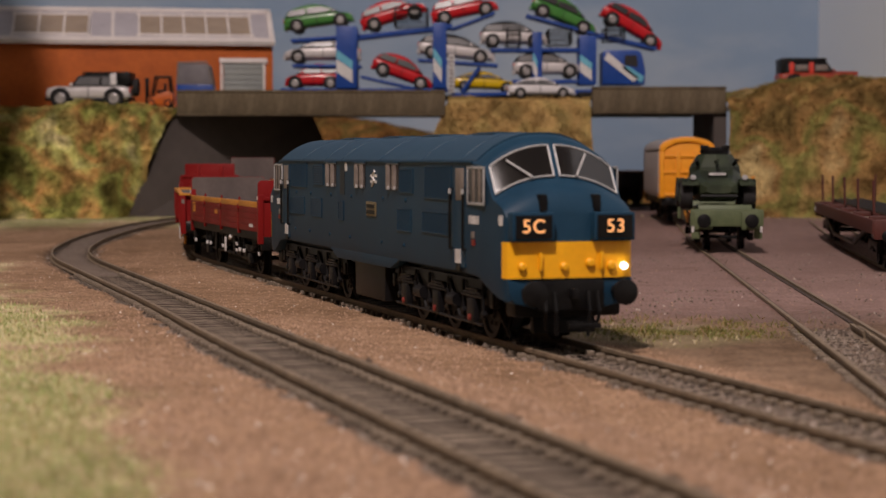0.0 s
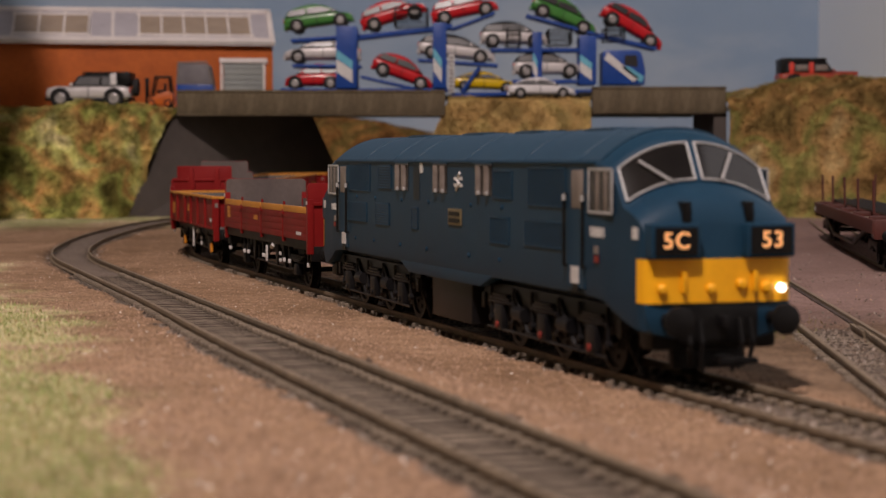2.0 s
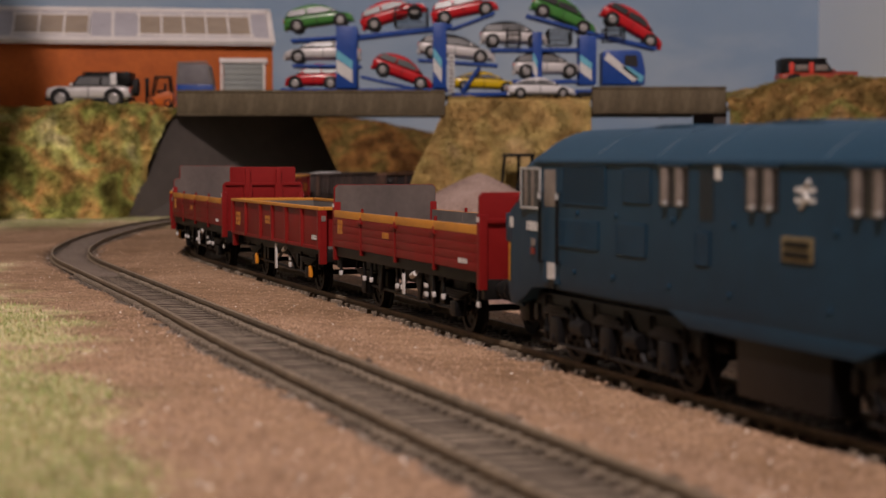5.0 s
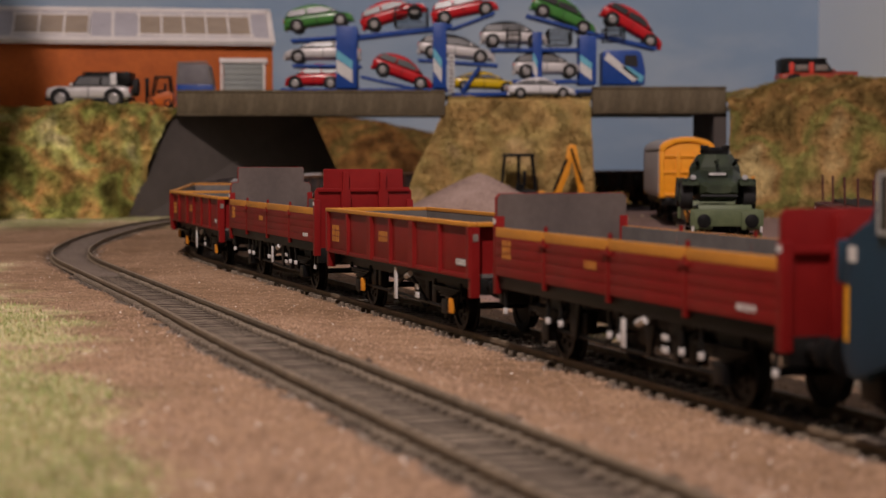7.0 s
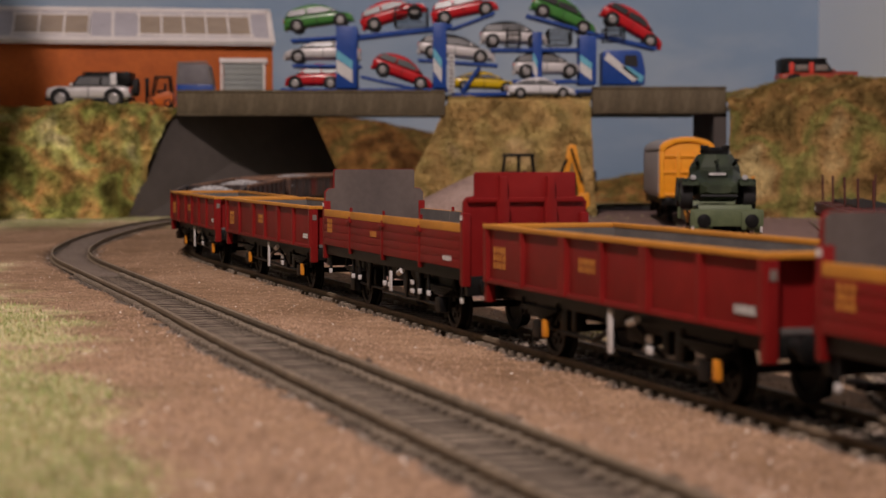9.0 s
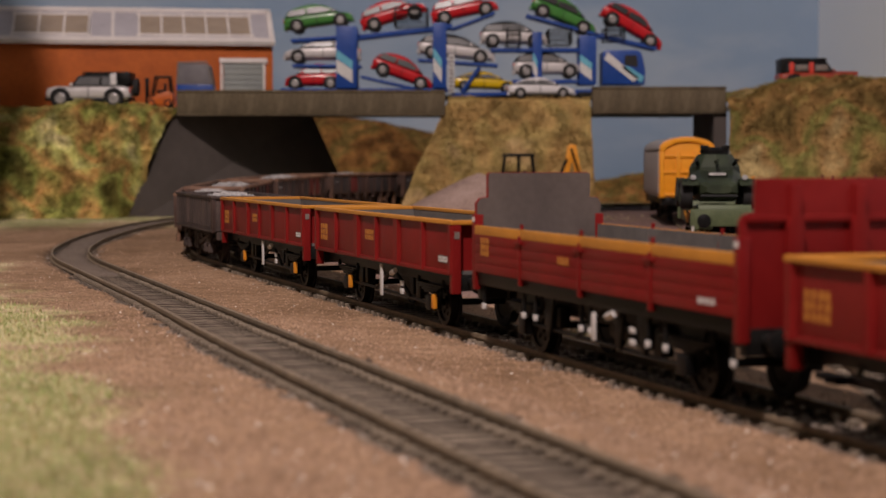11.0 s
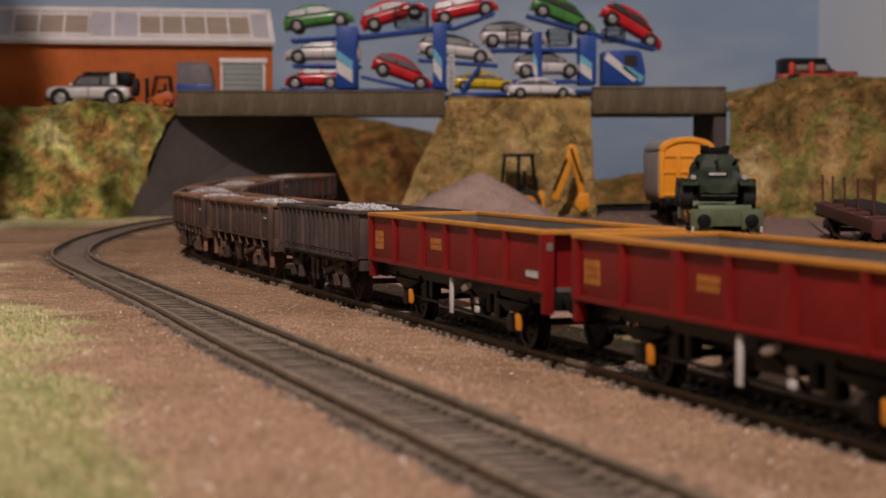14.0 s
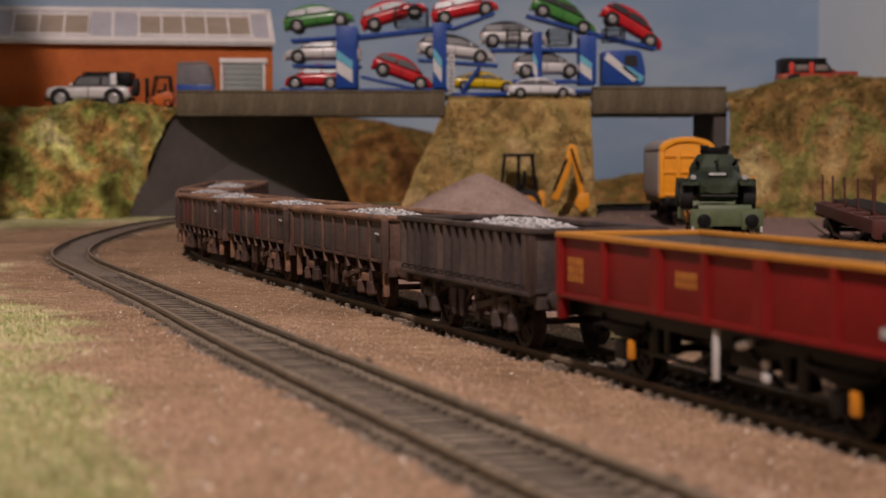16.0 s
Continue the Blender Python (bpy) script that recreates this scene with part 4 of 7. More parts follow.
def build_ribbed_wagon():
    """Low-sided open wagon in maroon, an ochre rim round its top and a grey inside."""
    t = thing("open_wagon", "empty maroon ribbed open wagon with ochre rim and grey inside", "wagon", group="maroon wagons of the train")
    hl, w, z0, z1 = 69.5, 17.0, 15.6, 28.2
    for sy in (-1, 1):
        a, b = sorted((sy * (w - 1.0), sy * (w - 0.4)))
        part("side_panel", Shape().box(-hl, hl, a, b, z0, z1, 0.1), WAGON_RED, t)
        part("lower_sill", Shape().box(-hl, hl, min(sy * (w - 0.6), sy * w), max(sy * (w - 0.6), sy * w), z0 - 0.4, z0 + 0.8, 0.2), WAGON_RED, t)
        for x, ww in ((-68.6, 1.6), (-44.8, 1.3), (-20, 3.0), (0.6, 1.3), (21.4, 3.0), (45.1, 1.3), (68.6, 1.6)):
            part("rib", Shape().prism([(x - ww, w - 0.5), (x + ww, w - 0.5), (x + ww * 0.6, w + 0.5), (x - ww * 0.6, w + 0.5)], z0, z1, "z") if sy > 0 else
                 Shape().prism([(x - ww, -w + 0.5), (x + ww, -w + 0.5), (x + ww * 0.6, -w - 0.5), (x - ww * 0.6, -w - 0.5)], z0, z1, "z"), WAGON_RED, t)
        part("top_rim", Shape().box(-hl - 0.6, hl + 0.6, min(sy * (w - 1.6), sy * (w + 0.5)), max(sy * (w - 1.6), sy * (w + 0.5)), z1, z1 + 1.1, 0.25), BAND, t, "ochre top rim")
        a, b = sorted((sy * (w - 1.05), sy * (w - 1.45)))
        part("side_lining", Shape().box(-hl + 1.4, hl - 1.4, a, b, z0 + 1, z1 + 0.2), LINING, t)
        bars(t, "lettering", LETTER, -64.4, 19.0, 8.6, 5.4, 3, sy, w - 0.42, 4, 3)
        bars(t, "lettering", LETTER, -12.0, 21.2, 9.4, 3.2, 2, sy, w - 0.42, 5, 4)
        part("data_plate", Shape().box(57.9, 66.4, min(sy * (w - 0.45), sy * (w - 0.25)), max(sy * (w - 0.45), sy * (w - 0.25)), 18.2, 20.0), LINING, t)
        bars(t, "plate_bars", WHITE, 58.2, 18.4, 7.8, 1.5, 2, sy, w - 0.27, 6, 5)
        part("solebar", Shape().box(-hl + 2, hl - 2, min(sy * 12.4, sy * 13.4), max(sy * 12.4, sy * 13.4), 12.0, 15.2, 0.2), BLACK, t)
        part("brake_lever", Shape().box(2.4, 4.4, min(sy * 15.8, sy * 16.4), max(sy * 15.8, sy * 16.4), 5.6, 14.6, 0.2), WHITE, t, "white brake lever")
        part("white_handle", Shape().rod((10.6, sy * 15.2, 12.4), (15.2, sy * 15.6, 13.4), 0.8, 8), WHITE, t)
        part("white_link", Shape().box(18.4, 20.8, min(sy * 14.6, sy * 15.2), max(sy * 14.6, sy * 15.2), 9.3, 10.8, 0.2).box(18.4, 20.8, min(sy * 14.6, sy * 15.2), max(sy * 14.6, sy * 15.2), 7.0, 8.6, 0.2), WHITE, t)
        part("brake_rigging", Shape().rod((-38, sy * 13, 7.0), (38, sy * 13, 6.0), 0.45, 6).rod((-12, sy * 13, 6.5), (6, sy * 13.4, 13), 0.6, 6).rod((22, sy * 13, 6.4), (8, sy * 13.4, 13), 0.6, 6), BLACK, t)
    part("floor", Shape().box(-hl + 1, hl - 1, -w + 1, w - 1, z0 - 0.2, z0 + 0.8), LINING, t)
    for e in (1, -1):
        a, b = sorted((e * (hl - 2.2), e * (hl - 1.4)))
        part("end_panel", Shape().box(a, b, -w + 0.8, w - 0.8, z0 - 0.4, z1 + 0.1), WAGON_RED, t)
        part("end_lining", Shape().box(min(e * (hl - 2.3), e * (hl - 2.7)), max(e * (hl - 2.3), e * (hl - 2.7)), -w + 1.4, w - 1.4, z0 + 1, z1 + 0.2), LINING, t)
        part("end_rim", Shape().box(min(e * (hl - 2.8), e * (hl + 0.6)), max(e * (hl - 2.8), e * (hl + 0.6)), -w + 1.6, w - 1.6, z1, z1 + 1.1, 0.25), BAND, t, "ochre top rim")
        for y in (-w + 1.2, -6, 6, w - 1.2):
            low = 10.6 if abs(y) > 10 else 12.0
            part("end_post", Shape().box(min(e * (hl - 1.6), e * (hl + 0.6)), max(e * (hl - 1.6), e * (hl + 0.6)), y - 1.2, y + 1.2, low, z1, 0.2), WAGON_RED, t)
            if abs(y) > 10:
                part("end_tag", Shape().box(min(e * (hl + 0.5), e * (hl + 0.75)), max(e * (hl + 0.5), e * (hl + 0.75)), y - 0.7, y + 0.7, 24.6, 26.4), CREAM, t)
        part("headstock", Shape().box(min(e * (hl - 3), e * hl), max(e * (hl - 3), e * hl), -15, 15, 11.2, 15.2, 0.3), BLACK, t)
        buffers(t, e * hl, 13.4)
        coupling(t, e * (hl - 1), 7.0)
    running_gear(t, (-42, 42), BLACK, 12.4, AMBER)
    return t


def build_high_end_wagon(top, step):
    """Plank-sided open wagon with ends that stand above the sides."""
    t = thing("high_end_wagon", "maroon plank-sided wagon with raised ends and ochre band", "wagon", group="maroon wagons of the train")
    hl, w, z0, z1 = 69.0, 17.0, 17.4, 28.8
    ends = (-68.2, -37.0, -1.8, 33.4, 68.2)
    for sy in (-1, 1):
        first = None
        for a, b in zip(ends, ends[1:]):
            d = part("drop_side", Shape().box(a + 0.3, b - 0.3, min(sy * (w - 1.2), sy * (w - 0.7)), max(sy * (w - 1.2), sy * (w - 0.7)), z0, z1 - 0.2), WAGON_RED, t)
            for k in range(5):
                zz = z0 + k * 2.28
                m = WAGON_RED if k < 4 else BAND
                part("plank", Shape().box(a + 0.3, b - 0.3, min(sy * (w - 0.75), sy * w), max(sy * (w - 0.75), sy * w), zz + 0.03, zz + 2.25, 0.07), m, d)
            part("inner_plank", Shape().box(a + 0.2, b - 0.2, min(sy * (w - 1.25), sy * (w - 1.7)), max(sy * (w - 1.25), sy * (w - 1.7)), z0, z1 - 0.1), LINING, d)
        for x in ends[1:-1]:
            part("stanchion", Shape().box(x - 0.7, x + 0.7, min(sy * (w - 1.6), sy * (w + 0.25)), max(sy * (w - 1.6), sy * (w + 0.25)), z0 - 1.5, z1 - 1.6, 0.2), WAGON_RED, t)
            part("side_catch", Shape().rod((x, sy * (w - 0.6), z1 - 0.5), (x, sy * (w - 0.6), z1 + 1.2), 0.45, 6).box(x - 2.2, x + 2.2, min(sy * w, sy * (w + 0.6)), max(sy * w, sy * (w + 0.6)), z1 - 3.4, z1 - 2.6, 0.15), WAGON_RED, t)
        bars(t, "lettering", LETTER, -63.0, 21.6, 6.0, 4.6, 3, sy, w + 0.02, 3, 13)
        bars(t, "lettering", LETTER, -13.6, 22.2, 6.6, 2.0, 1, sy, w + 0.02, 4, 14)
        bars(t, "data_bars", WHITE, 54.0, 19.0, 7.0, 1.4, 1, sy, w + 0.02, 5, 15)
        part("solebar", Shape().box(-hl + 0.5, hl - 0.5, min(sy * 15.0, sy * 16.2), max(sy * 15.0, sy * 16.2), 14.3, 17.3, 0.25), BLACK, t)
        for x in (-65, -38, -30.5, -4, 1, 29.4, 37.4, 65):
            part("door_bumper", Shape().rod((x, sy * 15.4, 9.4), (x, sy * 15.4, 14.4), 0.5, 6), BLACK, t)
            part("bumper_tip", Shape().box(x - 0.55, x + 0.55, min(sy * 15.0, sy * 16.0), max(sy * 15.0, sy * 16.0), 8.4, 9.9, 0.3), WHITE, t)
        part("brake_lever", Shape().box(3.4, 5.2, min(sy * 15.9, sy * 16.4), max(sy * 15.9, sy * 16.4), 7.4, 13.2, 0.2), WHITE, t, "white brake lever")
        part("white_handle", Shape().rod((10.2, sy * 15.6, 12.8), (14.8, sy * 16, 13.9), 0.8, 8), WHITE, t)
        part("white_link", Shape().box(20.0, 22.6, min(sy * 14.8, sy * 15.3), max(sy * 14.8, sy * 15.3), 8.0, 9.2, 0.2).box(20.0, 22.6, min(sy * 14.8, sy * 15.3), max(sy * 14.8, sy * 15.3), 10.4, 11.6, 0.2), WHITE, t)
        part("brake_rigging", Shape().rod((-38, sy * 13, 7.0), (38, sy * 13, 6.0), 0.45, 6).rod((-12, sy * 13, 6.5), (6, sy * 13.4, 15), 0.6, 6).rod((24, sy * 13, 6.4), (8, sy * 13.4, 15), 0.6, 6), BLACK, t)
        for x in (-26, 12, 24):
            part("v_hanger", Shape().prism([(x - 3, 14.5), (x + 3, 14.5), (x + 0.8, 6.2), (x - 0.8, 6.2)], sy * 13.4, sy * 14.2, "y", 0.15), BLACK, t)
    part("floor", Shape().box(-hl + 1, hl - 1, -w + 1, w - 1, z0 - 0.8, z0 + 0.2), LINING, t)
    for e in (1, -1):
        if step:
            ol = [(-16.6, z0 - 3), (16.6, z0 - 3), (16.6, top - 7.4), (15.6, top - 6.2), (13.6, top - 6.0), (13.6, top - 0.5), (13.2, top), (-13.2, top), (-13.6, top - 0.5), (-13.6, top - 6.0), (-15.6, top - 6.2), (-16.6, top - 7.4)]
        else:
            ol = [(-16.8, z0 - 3), (16.8, z0 - 3), (16.8, top - 1.0), (15.8, top), (-15.8, top), (-16.8, top - 1.0)]
        part("end_wall", Shape().prism(ol, e * (hl - 0.9), e * hl, "x", 0.12), WAGON_RED, t)
        part("end_board", Shape().prism([(y * 0.985, max(z, z0) - 0.12) for y, z in ol], e * (hl - 1.4), e * (hl - 0.95), "x"), BOARD, t, "grey-brown inner end board")
        for y in (-6.4, 6.4):
            part("end_post", Shape().prism([(y - 1.6, z0 - 3), (y + 1.6, z0 - 3), (y + 1.6, top - 8), (y + 1.0, top - 6.6), (y + 1.0, top - 1), (y - 1.0, top - 1), (y - 1.0, top - 6.6), (y - 1.6, top - 8)], e * (hl - 0.1), e * (hl + 1.5), "x", 0.15), WAGON_RED, t)
        for y in (-15.9, 15.9):
            part("corner_post", Shape().box(min(e * (hl - 1.6), e * (hl + 0.7)), max(e * (hl - 1.6), e * (hl + 0.7)), y - 1.1, y + 1.1, 13.0, z1 + 2.6, 0.3), WAGON_RED, t)
            part("end_tag", Shape().box(min(e * (hl - 1.2), e * (hl + 0.4)), max(e * (hl - 1.2), e * (hl + 0.4)), y * 1.07 - 0.1, y * 1.07 + 0.1, z1 + 0.8, z1 + 2.0), WHITE, t)
        part("end_rail", Shape().box(min(e * (hl - 0.1), e * (hl + 0.7)), max(e * (hl - 0.1), e * (hl + 0.7)), -15.6, 15.6, top - 7.6, top - 6.4, 0.2), WAGON_RED, t)
        part("headstock", Shape().box(min(e * (hl - 2), e * (hl + 0.4)), max(e * (hl - 2), e * (hl + 0.4)), -15.6, 15.6, 10.6, 15.6, 0.3), BLACK, t)
        buffers(t, e * hl, 13.4)
        coupling(t, e * (hl - 1), 7.0)
    running_gear(t, (-42, 42), BLACK, 14.4)
    return t


def rusty_gear(t, hl, m, axles):
    for sy in (-1, 1):
        part("solebar", Shape().box(-hl + 1, hl - 1, min(sy * 12.4, sy * 13.6), max(sy * 12.4, sy * 13.6), 11.6, 14.6, 0.25), m, t)
        part("brake_lever", Shape().prism([(8, 9.5), (10, 8.0), (34, 12.0), (34, 13.2)], sy * 14.4, sy * 15.2, "y", 0.15).lathe([(1.5, sy * 14.2), (1.5, sy * 15.5), (0.1, sy * 15.5)], (8.5, 0, 8.7), "y", 10), m, t)
        for x in axles:
            for k in (-5.4, 5.4):
                part("damper", Shape().lathe([(1.2, 4.4), (1.7, 5.0), (1.7, 8.2), (1.1, 8.6), (1.1, 12.4)], (x + k, sy * 14.6, 0), "z", 10), RUST if m is not DARKBROWN else m, t)
            part("axle_plate", Shape().box(x - 3.6, x + 3.6, min(sy * 14.2, sy * 15.6), max(sy * 14.2, sy * 15.6), 8.4, 10.8, 0.5), RIM if m is not DARKBROWN else m, t)
        part("brake_rigging", Shape().rod((-26, sy * 13, 6.4), (26, sy * 13, 6.0), 0.5, 6).rod((-6, sy * 13, 6.2), (2, sy * 13.4, 12.5), 0.7, 6), m, t)
        for x in (-10, -4, 8):
            part("v_hanger", Shape().prism([(x - 2.4, 12), (x + 2.4, 12), (x + 1.2, 5), (x - 1.2, 5)], sy * 13.0, sy * 14.6, "y", 0.3), m, t)
    for e in (1, -1):
        part("headstock", Shape().box(min(e * (hl - 1.5), e * (hl + 0.6)), max(e * (hl - 1.5), e * (hl + 0.6)), -15, 15, 10.8, 15.4, 0.3), m, t)
        buffers(t, e * (hl + 0.5), 13.4, m)
        coupling(t, e * hl, 7.0)
    running_gear(t, axles, m, 12.0)


def build_dark_wagon():
    """Sooty box wagon with close upright ribs."""
    t = thing("box_wagon", "sooty dark brown box wagon with close upright ribs", "wagon")
    hl, w, z0, z1 = 50.5, 16.8, 14.6, 28.4
    for sy in (-1, 1):
        part("side_panel", Shape().box(-hl, hl, min(sy * (w - 1.4), sy * (w - 0.8)), max(sy * (w - 1.4), sy * (w - 0.8)), z0, z1, 0.1), DARKBROWN, t)
        for k in range(16):
            x = -hl + 3.0 + k * 6.3
            part("rib", Shape().prism([(x - 1.6, sy * (w - 0.9)), (x + 1.6, sy * (w - 0.9)), (x + 1.0, sy * (w + 0.5)), (x - 1.0, sy * (w + 0.5))], z0 + 1.6, z1 - 0.6, "z"), DARKBROWN, t)
            part("rib_foot", Shape().box(x - 1.2, x + 1.2, min(sy * (w - 0.9), sy * (w + 0.2)), max(sy * (w - 0.9), sy * (w + 0.2)), z0 + 0.4, z0 + 1.2, 0.15), DARKBROWN, t)
        part("top_rim", Shape().box(-hl - 0.5, hl + 0.5, min(sy * (w - 1.8), sy * (w + 0.6)), max(sy * (w - 1.8), sy * (w + 0.6)), z1 - 0.4, z1 + 0.9, 0.35), DARKBROWN, t)
        part("lower_sill", Shape().box(-hl, hl, min(sy * (w - 1.0), sy * (w + 0.4)), max(sy * (w - 1.0), sy * (w + 0.4)), z0 - 0.8, z0 + 0.3, 0.25), DARKBROWN, t)
        part("corner_post", Shape().box(hl - 2.6, hl + 0.2, min(sy * (w - 1.0), sy * (w + 0.3)), max(sy * (w - 1.0), sy * (w + 0.3)), z0 - 0.6, z1, 0.3), RUST, t)
    part("floor", Shape().box(-hl, hl, -w + 1, w - 1, z0, z0 + 1), DARKBROWN, t)
    for e in (1, -1):
        part("end_panel", Shape().box(min(e * (hl - 1.4), e * (hl - 0.4)), max(e * (hl - 1.4), e * (hl - 0.4)), -w + 0.8, w - 0.8, z0 - 0.6, z1, 0.1), DARKBROWN, t)
        part("end_rim", Shape().box(min(e * (hl - 2), e * (hl + 0.5)), max(e * (hl - 2), e * (hl + 0.5)), -w + 1.8, w - 1.8, z1 - 0.4, z1 + 0.9, 0.35), DARKBROWN, t)
        for y in (-9, -3, 3, 9):
            part("end_post", Shape().box(min(e * (hl - 0.5), e * (hl + 0.6)), max(e * (hl - 0.5), e * (hl + 0.6)), y - 0.9, y + 0.9, z0, z1 - 0.5, 0.2), DARKBROWN, t)
    rusty_gear(t, hl - 1, DARKBROWN, (-29, 29))
    return t


def build_rusty_wagon(seed, reds, hl):
    """Low rusty ballast wagon with flat patched panels and a pale worn rim."""
    t = thing("ballast_wagon", "rusty brown ballast wagon with patched side panels and worn orange rim", "wagon", group="rusty ballast wagons")
    w, z0, z1 = 16.6, 16.0, 27.4
    n = 8
    step = 2 * hl / n
    for sy in (-1, 1):
        for k in range(n):
            m = REDPANEL if k in reds else RUSTPANEL
            part("side_panel", Shape().box(-hl + k * step + 0.25, -hl + (k + 1) * step - 0.25, min(sy * (w - 1.2), sy * (w - 0.5)), max(sy * (w - 1.2), sy * (w - 0.5)), z0, z1, 0.12), m, t)
        for k in range(n + 1):
            x = -hl + k * step
            part("rib", Shape().box(x - 0.55, x + 0.55, min(sy * (w - 1.3), sy * (w + 0.25)), max(sy * (w - 1.3), sy * (w + 0.25)), z0 - 0.4, z1, 0.15), RUST, t)
            if 0 < k < n:
                part("rib_bracket", Shape().prism([(x - 0.5, z0), (x + 0.5, z0), (x + 2.6, 12.0), (x + 1.4, 12.0)], sy * 13.5, sy * (w - 0.2), "y", 0.15), RUST, t)
        part("top_rim", Shape().rod((-hl - 0.6, sy * (w - 0.5), z1 + 0.3), (hl + 0.6, sy * (w - 0.5), z1 + 0.3), 1.05, 10), RIM, t, "worn orange rim")
        part("side_lining", Shape().box(-hl, hl, min(sy * (w - 1.35), sy * (w - 1.8)), max(sy * (w - 1.35), sy * (w - 1.8)), z0, z1), RUST, t)
        part("lower_sill", Shape().box(-hl, hl, min(sy * (w - 1.3), sy * (w - 0.2)), max(sy * (w - 1.3), sy * (w - 0.2)), z0 - 1.2, z0 - 0.2, 0.2), RUST, t)
        for x in (hl - 2.4, -hl + 2.4):
            part("end_strut", Shape().box(x - 1.1, x + 1.1, min(sy * 13.8, sy * 15.4), max(sy * 13.8, sy * 15.4), 5.0, 14.6, 0.3), RIM, t)
        part("side_hook", Shape().rod((hl - 6.5, sy * (w + 0.1), 23.2), (hl - 3.0, sy * (w + 0.1), 23.0), 0.3, 6), SILVER, t)
    part("floor", Shape().box(-hl, hl, -w + 1.4, w - 1.4, z0 - 1, z0), RUST, t)
    for e in (1, -1):
        part("end_panel", Shape().box(min(e * (hl - 1.2), e * (hl - 0.2)), max(e * (hl - 1.2), e * (hl - 0.2)), -w + 0.8, w - 0.8, z0 - 1, z1, 0.1), RUST, t)
        part("end_rim", Shape().rod((e * (hl - 0.4), -w + 0.6, z1 + 0.3), (e * (hl - 0.4), w - 0.6, z1 + 0.3), 1.0, 10), RIM, t)
        for y in (-w + 0.9, -5, 5, w - 0.9):
            part("end_post", Shape().box(min(e * (hl - 0.3), e * (hl + 0.9)), max(e * (hl - 0.3), e * (hl + 0.9)), y - 0.9, y + 0.9, 12, z1 - 0.3, 0.2), RUST, t)
    rusty_gear(t, hl, RUST, (-hl + 22, hl - 22))
    return t


def stone(bm, c, r, q):
    """An irregular eight-sided chip."""
    d = [Vector((q.uniform(0.6, 1.2), 0, 0)), Vector((0, q.uniform(0.6, 1.2), 0)), Vector((-q.uniform(0.6, 1.2), 0, 0)), Vector((0, -q.uniform(0.6, 1.2), 0)), Vector((q.uniform(-.3, .3), q.uniform(-.3, .3), q.uniform(0.5, 1.0))), Vector((0, 0, -0.6))]
    rot = Euler((q.uniform(0, 6), q.uniform(0, 6), q.uniform(0, 6))).to_matrix()
    v = [bm.verts.new(c + rot @ (p * r)) for p in d]
    for a, b in ((0, 1), (1, 2), (2, 3), (3, 0)):
        bm.faces.new((v[a], v[b], v[4]))
        bm.faces.new((v[b], v[a], v[5]))


def build_load(x0, x1, base, peak, seed, label):
    """Loose ballast heaped inside a wagon."""
    q = random.Random(seed)
    s = Shape()
    cx, hx = (x0 + x1) / 2, (x1 - x0) / 2
    def top(x, y):
        k = max(0.0, 1 - ((x - cx) / hx) ** 2 - (y / 15.5) ** 2 * 0.8)
        return base + (peak - base) * k ** 0.7
    nx, ny = 24, 8
    rings = [[(x0 + (x1 - x0) * i / nx, -14.6 + 29.2 * j / ny, top(x0 + (x1 - x0) * i / nx, -14.6 + 29.2 * j / ny) - 0.4) for j in range(ny + 1)] for i in range(nx + 1)]
    s.loft(rings, caps=False, closed=False)
    for k in range(900):
        x, y = q.uniform(x0, x1), q.uniform(-14.5, 14.5)
        stone(s.bm, Vector((x, y, top(x, y) + q.uniform(-0.2, 0.3))), q.uniform(0.5, 1.0), q)
    o = new("ballast_load", s.data("ballast_load", BALLAST, 0))
    return tagged(o, label, "ballast", kind="stuff")


loco = build_locomotive()
high_a = build_high_end_wagon(36.8, False)
ribbed = build_ribbed_wagon()
high_b = build_high_end_wagon(41.6, True)
ribbed_2 = copy_thing(ribbed, pose(0, 0, 0))
ribbed_3 = copy_thing(ribbed, pose(0, 0, 0))
dark = build_dark_wagon()
rusty_1 = build_rusty_wagon(1, (), 55.0)
rusty_2 = build_rusty_wagon(2, (1, 4), 50.5)
rusty_3 = build_rusty_wagon(3, (1, 2), 50.5)
rusty_4 = build_rusty_wagon(4, (5,), 52.0)
rusty_5 = build_rusty_wagon(5, (2,), 52.0)
LOAD = "pale grey loose ballast heaped in a wagon"
load_0 = build_load(-46, 46, 22.0, 29.6, 1, LOAD)
load_1 = build_load(-50, 50, 21.0, 28.6, 2, LOAD)
load_2 = build_load(-46, 46, 21.0, 28.6, 3, LOAD)
load_3 = build_load(-46, 46, 21.0, 29.0, 4, LOAD)
load_4 = build_load(-47, 47, 21.0, 28.6, 5, LOAD)
load_5 = build_load(-47, 47, 21.0, 28.6, 6, LOAD)

# thing, its place along the track at the start, distance between its pivots
TRAIN = [(loco, 260.5, 136.0), (high_a, 50.0, 84.0), (ribbed, -105.7, 84.0), (high_b, -261.5, 84.0), (ribbed_2, -416.5, 84.0), (ribbed_3, -573.0, 84.0), (dark, -710.0, 58.0),
         (rusty_1, -833.5, 66.0), (rusty_2, -952.0, 57.0), (rusty_3, -1069.0, 57.0), (load_0, -710.0, 58.0), (load_1, -833.5, 66.0), (load_2, -952.0, 57.0), (load_3, -1069.0, 57.0),
         (rusty_4, -1187.0, 60.0), (rusty_5, -1305.0, 60.0), (load_4, -1187.0, 60.0), (load_5, -1305.0, 60.0)]
